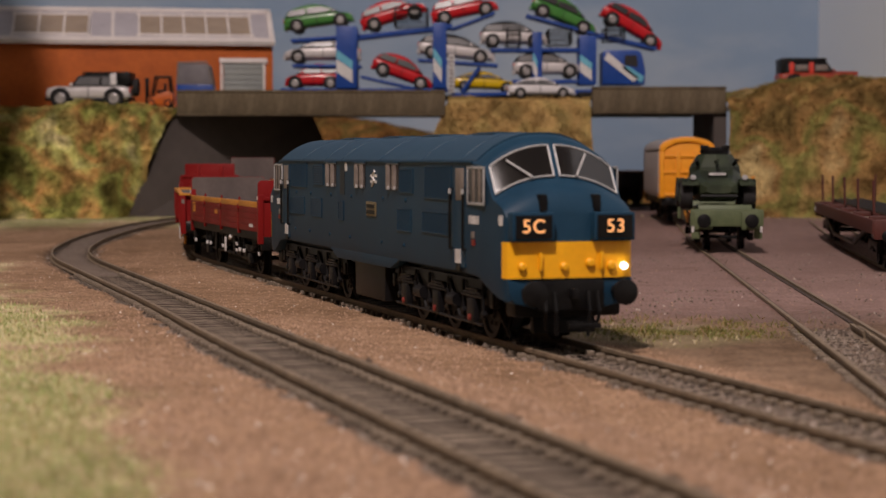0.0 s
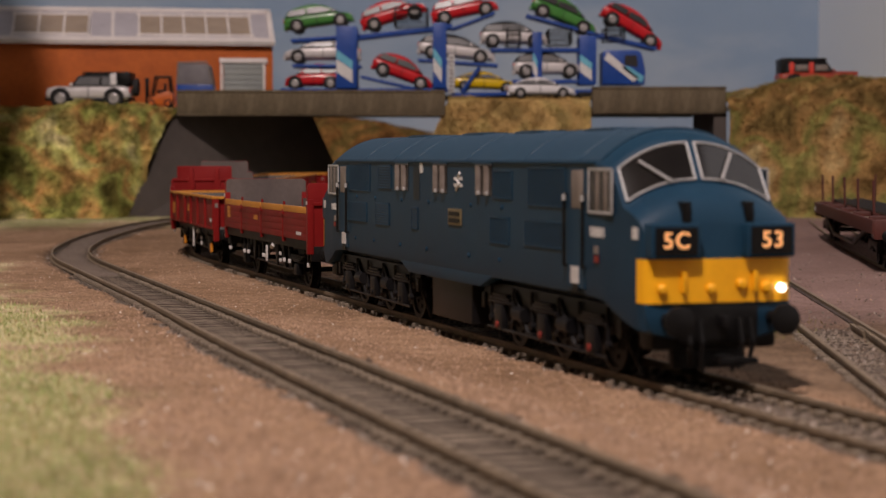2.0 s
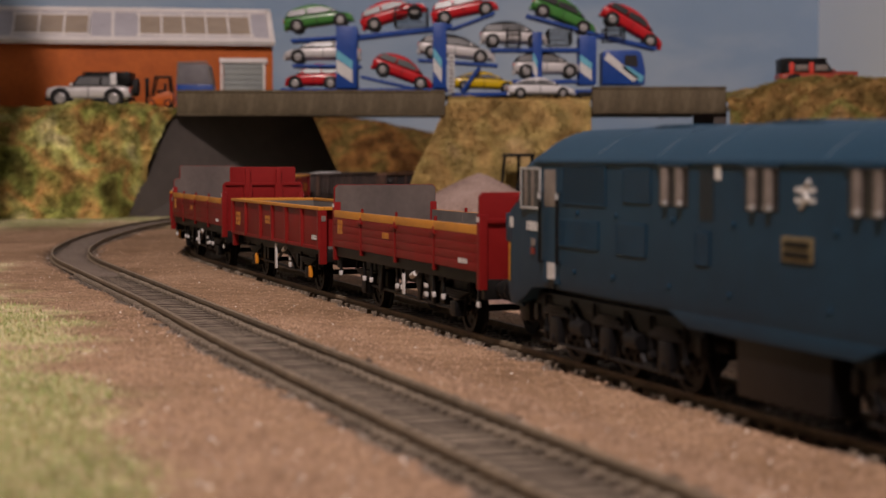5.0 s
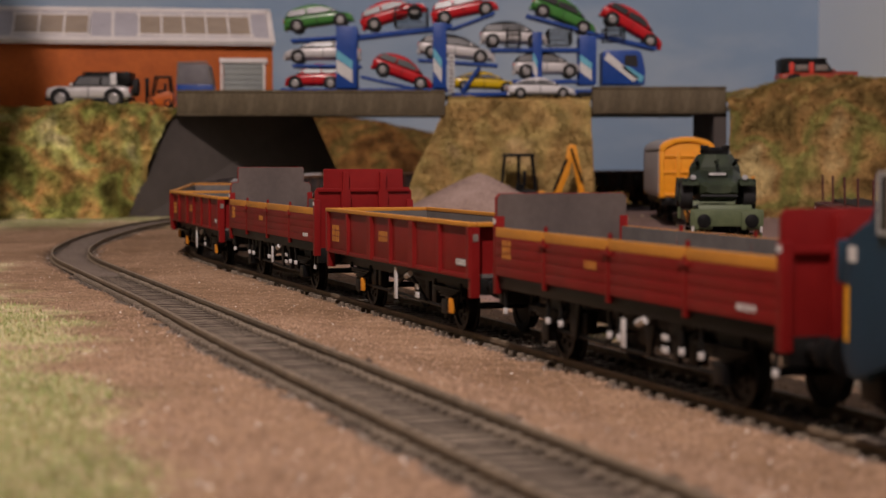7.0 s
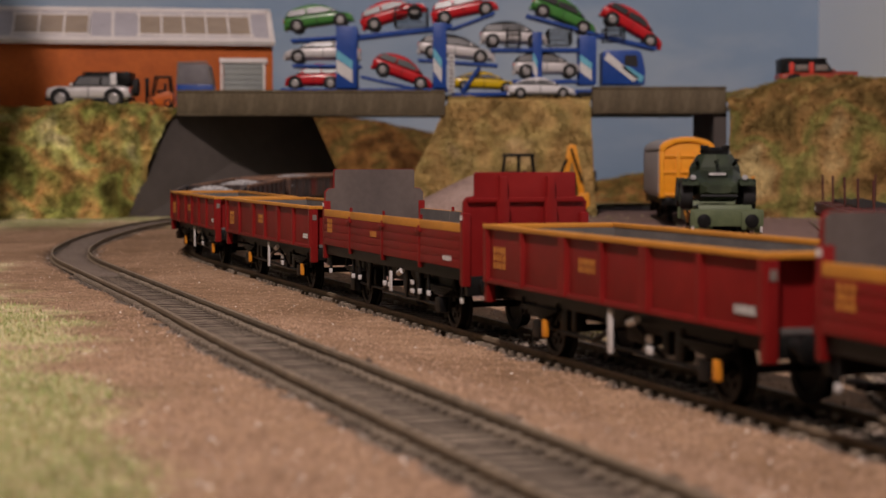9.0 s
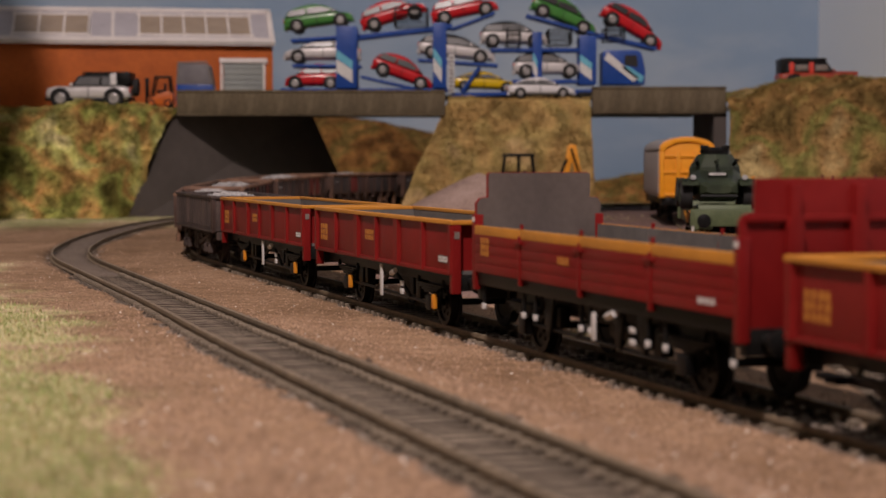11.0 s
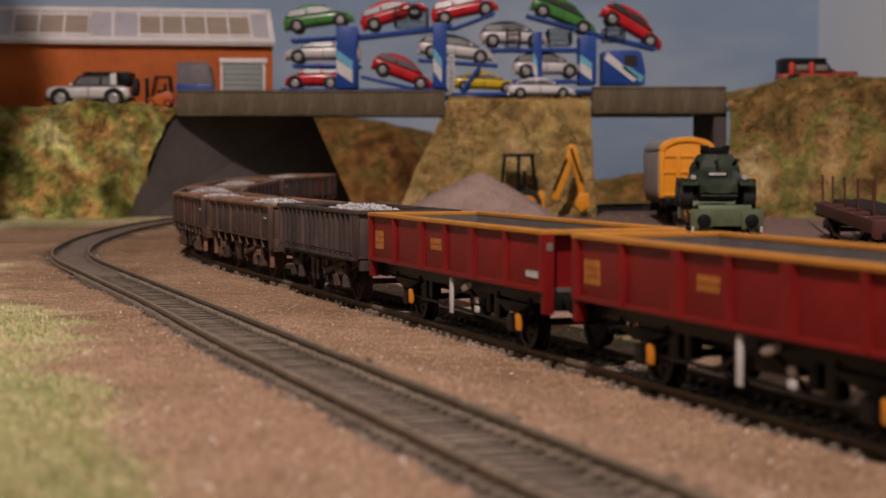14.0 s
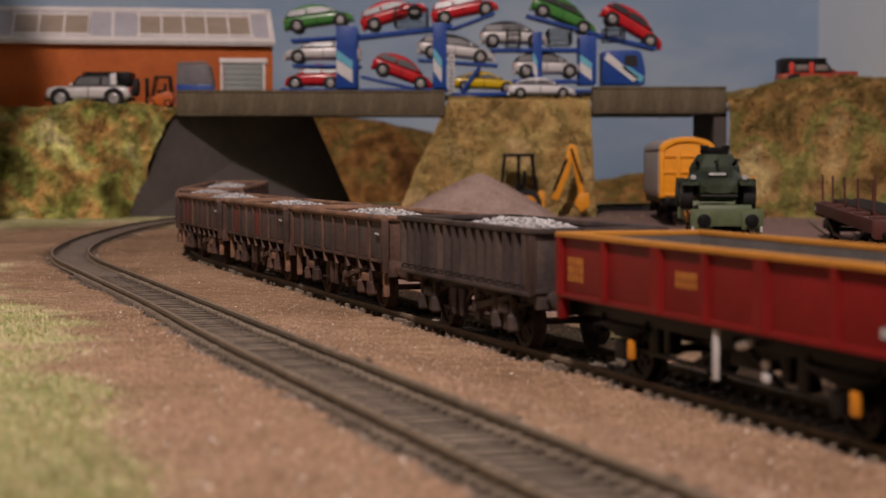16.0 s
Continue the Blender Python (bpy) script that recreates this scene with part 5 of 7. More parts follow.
TRAVEL = [  # seconds, mm run
    (0, 0), (0.5, 16), (1, 34.5), (1.5, 54.5), (2, 76.2), (2.5, 99.5), (3, 125), (3.5, 152.3), (4, 181.7), (4.5, 213.5), (5, 248), (5.5, 284), (6, 321.5), (6.5, 359.5), (7, 397),
          (8, 472), (9, 547), (10, 620.5), (11, 693.5), (12, 766.5), (12.5, 803), (13, 840), (14, 913.5), (15, 987), (16, 1061)]


def travelled(t):
    """Smooth distance run by the train at t seconds."""
    for k in range(len(TRAVEL) - 1):
        (t0, s0), (t1, s1) = TRAVEL[k], TRAVEL[k + 1]
        if t <= t1:
            def slope(i):
                a, b = TRAVEL[max(0, i - 1)], TRAVEL[min(len(TRAVEL) - 1, i + 1)]
                return (b[1] - a[1]) / (b[0] - a[0])
            h, x = t1 - t0, (t - t0) / (t1 - t0)
            m0, m1 = slope(k) * h, slope(k + 1) * h
            return (2 * x**3 - 3 * x**2 + 1) * s0 + (x**3 - 2 * x**2 + x) * m0 + (3 * x**2 - 2 * x**3) * s1 + (x**3 - x**2) * m1
    return TRAVEL[-1][1]


def motions():
    times = [k * 0.2 for k in range(81)]
    for ob, u0, wb in TRAIN:
        rows = []
        for t in times:
            u = u0 + travelled(t)
            xa, ya, _ = main_line(u + wb / 2)
            xb, yb, _ = main_line(u - wb / 2)
            za, zb = rise(ya), rise(yb)
            rows.append((t, pose((xa + xb) / 2 * M, (ya + yb) / 2 * M, (za + zb) / 2 * M, 0, -math.degrees(math.atan2(za - zb, wb)), math.degrees(math.atan2(ya - yb, xa - xb)))))
        walk(ob, rows)
        for c in ob.children:
            if c.name.startswith("wheelset"):
                p = c.matrix_basis.translation.copy()
                walk(c, [(t, pose(p.x * 1, p.y, p.z, 0, math.degrees(travelled(t) * M / p.z), 0)) for t in times])


# ---- yard ----
BRICK = mat("orange_brick_wall", [(0.37, 0.082, 0.012), (0.44, 0.102, 0.016), (0.49, 0.120, 0.021)], 30, 0.75, fine=0.08, bump=0.06, bump_size=1.2)
FRAMEWHITE = mat("off_white_trim", [(0.70, 0.64, 0.61), (0.80, 0.74, 0.70)], 12, 0.6, fine=0.06)
ROOFGREY = mat("lilac_grey_roof", [(0.42, 0.39, 0.42), (0.50, 0.47, 0.50)], 25, 0.6, fine=0.05)
SKYLIGHT = mat("beige_blind", [(0.33, 0.25, 0.18), (0.40, 0.31, 0.23)], 14, 0.45, fine=0.05)
DOORGREY = mat("grey_green_shutter", [(0.25, 0.27, 0.26), (0.31, 0.33, 0.31)], 12, 0.55, fine=0.05)
TRUCKBLUE = mat("haulage_blue", [(0.010, 0.048, 0.235), (0.015, 0.062, 0.29)], 10, 0.35, fine=0.05)
TEAL = mat("teal_stripe", [(0.12, 0.38, 0.50), (0.15, 0.44, 0.55)], 8, 0.4)
CARRED = mat("car_red", [(0.42, 0.010, 0.016), (0.50, 0.014, 0.020)], 10, 0.24, coat=0.15, fine=0.03)
DEEPRED = mat("deep_red_paint", [(0.25, 0.028, 0.010), (0.32, 0.040, 0.015)], 9, 0.4)
CARGREEN = mat("car_green", [(0.045, 0.17, 0.035), (0.06, 0.21, 0.045)], 10, 0.24, coat=0.15, fine=0.03)
CARSILVER = mat("car_silver", [(0.46, 0.435, 0.425), (0.54, 0.51, 0.50)], 10, 0.34, 0.1, coat=0.2, fine=0.03)
CARYELLOW = mat("car_yellow", [(0.55, 0.36, 0.004), (0.62, 0.41, 0.008)], 10, 0.22, coat=0.6, fine=0.03)
CARWHITE = mat("car_white", [(0.62, 0.60, 0.60), (0.68, 0.66, 0.66)], 10, 0.25, coat=0.6, fine=0.03)
CARGLASS = mat("tinted_car_glass", [(0.022, 0.021, 0.022), (0.036, 0.034, 0.034)], 10, 0.30, spec=0.35)
TYRE = mat("rubber_tyre", [(0.012, 0.011, 0.011), (0.020, 0.018, 0.018)], 4, 0.8)
CHROME = mat("bright_wheel", [(0.30, 0.285, 0.28), (0.45, 0.43, 0.42)], 3, 0.35, 0.5)
JCBYELLOW = mat("digger_orange", [(0.66, 0.25, 0.012), (0.76, 0.31, 0.02)], 6, 0.45, fine=0.1)
VANORANGE = mat("van_orange", [(0.72, 0.27, 0.008), (0.80, 0.32, 0.012)], 14, 0.45, fine=0.05)
FORKORANGE = mat("forklift_orange", [(0.42, 0.085, 0.010), (0.52, 0.115, 0.014)], 6, 0.45, fine=0.08)
VANGREY = mat("van_grey", [(0.33, 0.31, 0.31), (0.40, 0.38, 0.37)], 22, 0.5, fine=0.05)
OLIVE = mat("olive_green_paint", [(0.075, 0.098, 0.044), (0.105, 0.128, 0.060)], 9, 0.55, fine=0.08)
CAMO = mat("dark_green_camouflage", [(0.008, 0.010, 0.008), (0.024, 0.034, 0.017), (0.036, 0.047, 0.023)], 13, 0.5, fine=0.06)
SANDPILE = mat("pinkish_sand", [(0.27, 0.188, 0.158), (0.345, 0.245, 0.208), (0.40, 0.29, 0.25)], 14, 0.95, fine=0.2, bump=0.35, bump_size=0.9, spec=0.1)
FLATRED = mat("bolster_red_brown", [(0.058, 0.014, 0.010), (0.085, 0.021, 0.014)], 9, 0.55, fine=0.1)
FIGURE = mat("painted_figure", [(0.16, 0.06, 0.035), (0.24, 0.10, 0.05)], 5, 0.6)
BACK = math.degrees(math.atan2(-0.997, -0.0777))


def siding2_line(u):
    y = 1150.0 - u * 0.992
    return 225.0 + 0.128 * (y - 1000.0), y, math.atan2(-0.992, -0.127)


build_track("yard_track", siding2_line, 0, 800, "second yard siding with sunken rails", (900, 901))


def build_sand_heap():
    s = Shape()
    rings = []
    q = 40
    for j in range(13):
        k = j / 12
        ring = []
        for i in range(q):
            a = i * 6.283185 / q
            r = (58 * (1 - k) ** 0.92 + 1.2) * (1 + 0.10 * noise.noise(Vector((math.cos(a) * 1.3, math.sin(a) * 1.3, k))))
            z = 3.0 + 36.5 * (k ** 0.95) * (1 - 0.12 * k) + noise.noise(Vector((math.cos(a) * 4, math.sin(a) * 4, k * 6))) * 0.8
            ring.append((24 + r * math.cos(a), 1180 + r * 0.85 * math.sin(a), z))
        rings.append(ring)
    s.loft(rings)
    return tagged(part("sand_mound", s, SANDPILE, smooth=60), "pinkish grey heap of sand beside a digger", "sand heap")


build_sand_heap()


def tyre_wheel(parent, x, y, z, r, w, hub=CHROME):
    d = 1 if y > 0 else -1
    t = part("wheel", Shape().lathe([(r * 0.6, d * -w / 2), (r * 0.95, d * -w / 2), (r, d * -w * 0.3), (r, d * w * 0.3), (r * 0.94, d * w / 2), (r * 0.66, d * w / 2), (r * 0.62, d * w * 0.25)], (x, y, z), "y", 18), TYRE, parent)
    s = Shape().lathe([(r * 0.6, d * w * 0.2), (r * 0.6, d * w * 0.52), (r * 0.53, d * w * 0.56), (r * 0.46, d * w * 0.42), (r * 0.2, d * w * 0.44), (r * 0.15, d * w * 0.52), (0.05, d * w * 0.52)], (x, y, z), "y", 16)
    part("rim", s, hub, t)


def build_digger():
    t = thing("backhoe_digger", "orange backhoe digger with black cab frame behind sand", "digger", 50, 1238, ground_height(50, 1238), 180)
    part("chassis", Shape().box(-20, 34, -7, 7, 9, 17, 1.0).box(10, 36, -5.5, 5.5, 15, 19, 1.5), JCBYELLOW, t)
    cab = part("cab", Shape().box(-14, 10, -9, 9, 15, 19, 0.6), BLACK, t, "black cab frame with clear windows")
    for x, xx in ((-14, -11), (-2, -2), (10, 7.5)):
        for y in (-8.6, 8.6):
            part("cab_post", Shape().rod((x, y, 18), (xx, y * 0.93, 42), 0.8, 8), BLACK, cab)
    part("cab_roof", Shape().box(-12.5, 9, -9, 9, 41.5, 43.6, 0.8), BLACK, cab)
    part("seat", Shape().box(-6, 0, -3, 3, 19, 23, 0.8).box(-7, -5, -3, 3, 22, 32, 0.8), BLACK, cab)
    part("boom", Shape().prism([(-24, 13), (-29, 11), (-36, 28), (-40.5, 45), (-39, 50), (-35.5, 49), (-33, 32)], -2, 2, "y", 0.5), JCBYELLOW, t)
    part("dipper", Shape().prism([(-36.5, 50.5), (-41.5, 49.5), (-47.5, 16), (-43.5, 15)], -1.6, 1.6, "y", 0.5), JCBYELLOW, t)
    part("ram", Shape().rod((-26, 2.6, 18), (-35, 2.6, 40), 0.9, 8).rod((-38, 2.4, 47), (-45.5, 2.4, 24), 0.8, 8), BLACK, t)
    part("bucket", Shape().prism([(-50, 17), (-43, 16), (-40, 9), (-45, 3.4), (-51, 8)], -5, 5, "y", 0.5), JCBYELLOW, t)
    for y in (-8.5, 8.5):
        part("loader_arm", Shape().prism([(8, 12), (12, 16), (40, 15), (48, 7), (45, 5), (38, 12)], y - 1, y + 1, "y", 0.4), JCBYELLOW, t)
        tyre_wheel(t, -8, y * 1.15, 9.4, 9.5, 6, JCBYELLOW)
        tyre_wheel(t, 26, y * 1.1, 6.6, 6.7, 5, JCBYELLOW)
        part("stabiliser", Shape().prism([(-19, 18), (-16, 18), (-15, 2), (-20, 2)], y - 0.8, y + 0.8, "y", 0.3), JCBYELLOW, t)
    part("front_bucket", Shape().prism([(46, 4), (52, 3), (56, 6), (54, 7), (50, 15), (47, 14)], -13, 13, "y", 0.5), JCBYELLOW, t)
    return t


build_digger()


def build_flat_wagon():
    y = 930.0
    t = thing("flat_wagon", "olive green flat wagon with dark buffers on a siding", "wagon", 67.7 + 0.0779 * y + 2.0, y, rise(y), BACK)
    part("deck", Shape().box(-60, 60, -16.5, 16.5, 17.5, 20.0, 0.4), OLIVE, t)
    for sy in (-1, 1):
        part("solebar", Shape().box(-58, 58, min(sy * 14.5, sy * 16.2), max(sy * 14.5, sy * 16.2), 12.5, 17.5, 0.3), OLIVE, t)
        part("end_bracket", Shape().box(59.8, 61.4, sy * 11.4 - 4.5, sy * 11.4 + 4.5, 10.5, 19.0, 0.5), OLIVE, t)
        part("end_step", Shape().box(58, 60, sy * 15 - 2, sy * 15 + 2, 6, 12, 0.4), OLIVE, t)
        part("white_dab", Shape().box(57, 60.2, sy * 16.4 - 0.6, sy * 16.4 + 0.6, 9, 12.5, 0.3), WHITE, t)
        part("side_chain", Shape().rod((40, sy * 16.8, 19), (20, sy * 16.8, 13), 0.5, 6).rod((20, sy * 16.8, 13), (-5, sy * 16.8, 18), 0.5, 6), BAND, t)
    for e in (1, -1):
        part("headstock", Shape().box(min(e * 58, e * 60.4), max(e * 58, e * 60.4), -17.6, 17.6, 12.0, 20.2, 0.6), OLIVE, t)
        buffers(t, e * 60.4, 14.8, BLACK, 3.4)
        coupling(t, e * 60, 7)
    running_gear(t, (-38, 38), BLACK, 13)
    for x in (-45, -32, 32, 45):
        part("chock", Shape().prism([(x - 3, 20), (x + 3, 20), (x + 2, 22.2)], -13, 13, "y", 0.2), OLIVE, t)
    return t


build_flat_wagon()


def build_armoured_car():
    y = 912.0
    t = thing("armoured_car", "dark green camouflaged model armoured car on a flat wagon", "armoured car", 67.7 + 0.0779 * y - 1.0, y, rise(y) + 20.0, BACK)
    t.scale = (1, 1, 0.88)
    def ring(x, z0, z1, z2, z3, w0, w1, w2):
        return [(x, -w0, z0), (x, -w1, z1), (x, -w1, z2), (x, -w2, z3), (x, w2, z3), (x, w1, z2), (x, w1, z1), (x, w0, z0)]
    part("hull", Shape().loft([ring(-34, 7, 9, 14, 16, 6, 9, 6), ring(-22, 5, 8, 19, 21, 8, 12, 9), ring(2, 4, 8, 20, 24, 8, 12.5, 8.5), ring(16, 4, 8, 17, 19, 8, 12, 8), ring(28, 6, 9, 14, 15.5, 5, 9, 6), ring(31, 9, 10, 12.5, 13.5, 3, 6, 4)]), CAMO, t, smooth=20)
    part("turret", Shape().lathe([(13.4, 20), (13.0, 23.6), (9.4, 30), (8.8, 30.8), (0.1, 31)], (-3, 0, 0), "z", 10), CAMO, t, smooth=20)
    part("hatch", Shape().lathe([(7.2, 30.4), (7.4, 33.2), (5.6, 34.8), (0.1, 35.0)], (-3, 0, 0), "z", 12), BLACK, t)
    for sy in (-1, 1):
        part("hatch_flap", Shape().box(-5, 2, sy * 5.2 - 2, sy * 5.2 + 2, 33.6, 36.0, 0.6), BLACK, t)
        part("mudguard", Shape().prism([(9, 15.4), (12, 17), (27, 17), (31, 13.5), (30, 13.0), (26, 15.8), (12, 15.8), (9.5, 14.5)], sy * 10, sy * 18, "y", 0.2), CAMO, t)
        part("mudguard", Shape().prism([(-31, 14.4), (-28, 17), (-13, 17), (-10, 14.5), (-11, 14.0), (-14, 15.8), (-28, 15.8), (-30.5, 13.8)], sy * 10, sy * 18, "y", 0.2), CAMO, t)
        part("headlight", Shape().lathe([(1.5, 0), (1.5, 1.6), (1.2, 2.0), (0.1, 2.1)], (27.5, sy * 12.6, 17.8), "x", 14), SILVER, t, "round white headlight")
        part("side_lamp", Shape().box(29, 30, sy * 16.4 - 0.9, sy * 16.4 + 0.9, 17.2, 18.4, 0.3), AMBER, t)
        for x in (19, -21):
            tyre_wheel(t, x, sy * 15.4, 7.8, 8.0, 6.0, CAMO)
        part("stowage_bin", Shape().box(-9, 7, sy * 13.6 - 2.2, sy * 13.6 + 2.2, 11, 17.5, 0.5), CAMO, t)
        part("smoke_tube", Shape().rod((6, sy * 9, 25), (10, sy * 10, 27.5), 1.0, 8), BLACK, t)
    part("gun_tube", Shape().rod((4, 0, 26.5), (22, 0, 27.5), 1.0, 10), CAMO, t)
    s = Shape()
    for k in range(6):
        s.box(21.4, 21.8, -4.2 + k * 1.4, -3.1 + k * 1.4, 19.1, 20.4)
    part("plate_bars", s, WHITE, t)
    part("plate_back", Shape().box(19.0, 21.4, -4.8, 4.8, 17.6, 20.8, 0.3), CAMO, t)
    part("front_bar", Shape().rod((30, -9, 7.5), (30, 9, 7.5), 0.9, 8), BLACK, t)
    return t


build_armoured_car()


def build_van():
    y = 1178.0
    t = thing("covered_van", "grey covered goods van with orange end and curved roof", "wagon", 67.7 + 0.0779 * y - 6.0, y, rise(y), BACK + 2.0)
    w = 17.0
    arc = [(w * math.cos(k * math.pi / 12), 45 + 7.5 * math.sin(k * math.pi / 12)) for k in range(13)]
    part("body", Shape().prism([(-w, 16), (w, 16)] + [(w, 45)] + arc[1:-1] + [(-w, 45)], -66, 66, "x", 0.2), VANGREY, t)
    part("roof", Shape().prism([(y2 * 1.03, z + 0.7) for y2, z in arc] + [(y2 * 0.97, z - 0.2) for y2, z in arc[::-1]], -67, 64.5, "x"), VANGREY, t)
    for e in (1, -1):
        ol = [(-w - 0.2, 15.5), (w + 0.2, 15.5), (w + 0.2, 44.5)] + [(y2 * 1.02, z + 0.6) for y2, z in arc[1:-1]] + [(-w - 0.2, 44.5)]
        end = part("end_wall", Shape().prism(ol, e * 66.1, e * 68.0, "x", 0.3), VANORANGE, t, "orange end wall with ribs")
        for yy in (-w + 1.6, -5.5, 5.5, w - 1.6):
            part("end_post", Shape().box(min(e * 68, e * 69.6), max(e * 68, e * 69.6), yy - 1.3, yy + 1.3, 15.6, 44, 0.4), VANORANGE, end)
        for z in (40.4, 30.5, 16.6):
            part("end_rail", Shape().box(min(e * 68, e * 69.2), max(e * 68, e * 69.2), -w + 0.6, w - 0.6, z, z + 1.6, 0.4), VANORANGE, end)
        part("arch_rib", Shape().prism([(y2 * 1.0, z + 0.4) for y2, z in arc] + [(y2 * 0.86, z - 2.4) for y2, z in arc[::-1]], e * 68, e * 69.6, "x", 0.2), VANORANGE, end)
        part("headstock", Shape().box(min(e * 64, e * 67), max(e * 64, e * 67), -15.6, 15.6, 10.5, 15.4, 0.3), BLACK, t)
        buffers(t, e * 67, 13.4)
    for sy in (-1, 1):
        for k in range(5):
            part("door_panel", Shape().box(-64 + k * 26, -39.5 + k * 26, min(sy * 17, sy * 17.7), max(sy * 17, sy * 17.7), 18, 43.5, 0.3), VANGREY, t)
        part("solebar", Shape().box(-64, 64, min(sy * 13, sy * 15), max(sy * 13, sy * 15), 11.5, 16, 0.3), BLACK, t)
    running_gear(t, (-42, 42), BLACK, 12.4)
    return t


build_van()


def build_bolster_wagon():
    y = 867.0
    t = thing("bolster_wagon", "red-brown bolster wagon with upright stakes on a siding", "wagon", 225.0 + 0.128 * (y - 1000), y, rise(y), math.degrees(math.atan2(-0.992, -0.127)))
    for sy in (-1, 1):
        part("side_rail", Shape().box(-150, 150, min(sy * 15.4, sy * 17), max(sy * 15.4, sy * 17), 14.5, 20.4, 0.4), FLATRED, t)
        part("truss", Shape().rod((-100, sy * 14.5, 14.5), (-50, sy * 14.5, 6.5), 0.9, 6).rod((-50, sy * 14.5, 6.5), (50, sy * 14.5, 6.5), 0.9, 6).rod((50, sy * 14.5, 6.5), (100, sy * 14.5, 14.5), 0.9, 6), BLACK, t)
        bars(t, "lettering", WHITE, -147, 16.2, 9, 2.0, 1, sy, 17.02, 5, 31)
    for k in range(19):
        part("deck_plank", Shape().box(-149 + k * 15.7, -134 + k * 15.7, -15.3, 15.3, 17.8, 19.2, 0.25), SLEEPER, t)
    for x in (-128, -64, 0, 64, 128):
        part("bolster", Shape().box(x - 2.4, x + 2.4, -16, 16, 19.0, 21.4, 0.4), FLATRED, t)
        for sy in (-1, 1):
            part("stake", Shape().rod((x, sy * 14, 22), (x + sy * 0.6, sy * 14.3, 36), 0.6, 8), FLATRED, t)
    for k in range(5):
        part("steel_bar", Shape().rod((-140, -8 + 4 * k, 22.2), (138, -8.6 + 4 * k, 22.2), 0.8, 8), DARKGREY, t)
    for e in (1, -1):
        part("headstock", Shape().box(min(e * 148, e * 151), max(e * 148, e * 151), -16.4, 16.4, 12.5, 20.6, 0.5), FLATRED, t)
        buffers(t, e * 151, 14)
    for e in (1, -1):
        for sy in (-1, 1):
            part("bogie_side", Shape().prism([(e * 118 - 17, 11), (e * 118 + 17, 11), (e * 118 + 15, 6), (e * 118 + 5, 8.4), (e * 118 - 5, 8.4), (e * 118 - 15, 6)], sy * 11.5, sy * 13.4, "y", 0.3), BLACK, t)
        part("bogie_beam", Shape().box(e * 118 - 4, e * 118 + 4, -12, 12, 8, 15, 0.4), BLACK, t)
        for k in (-11, 11):
            wheelset(t, e * 118 + k, 6.3)
    return t


build_bolster_wagon()


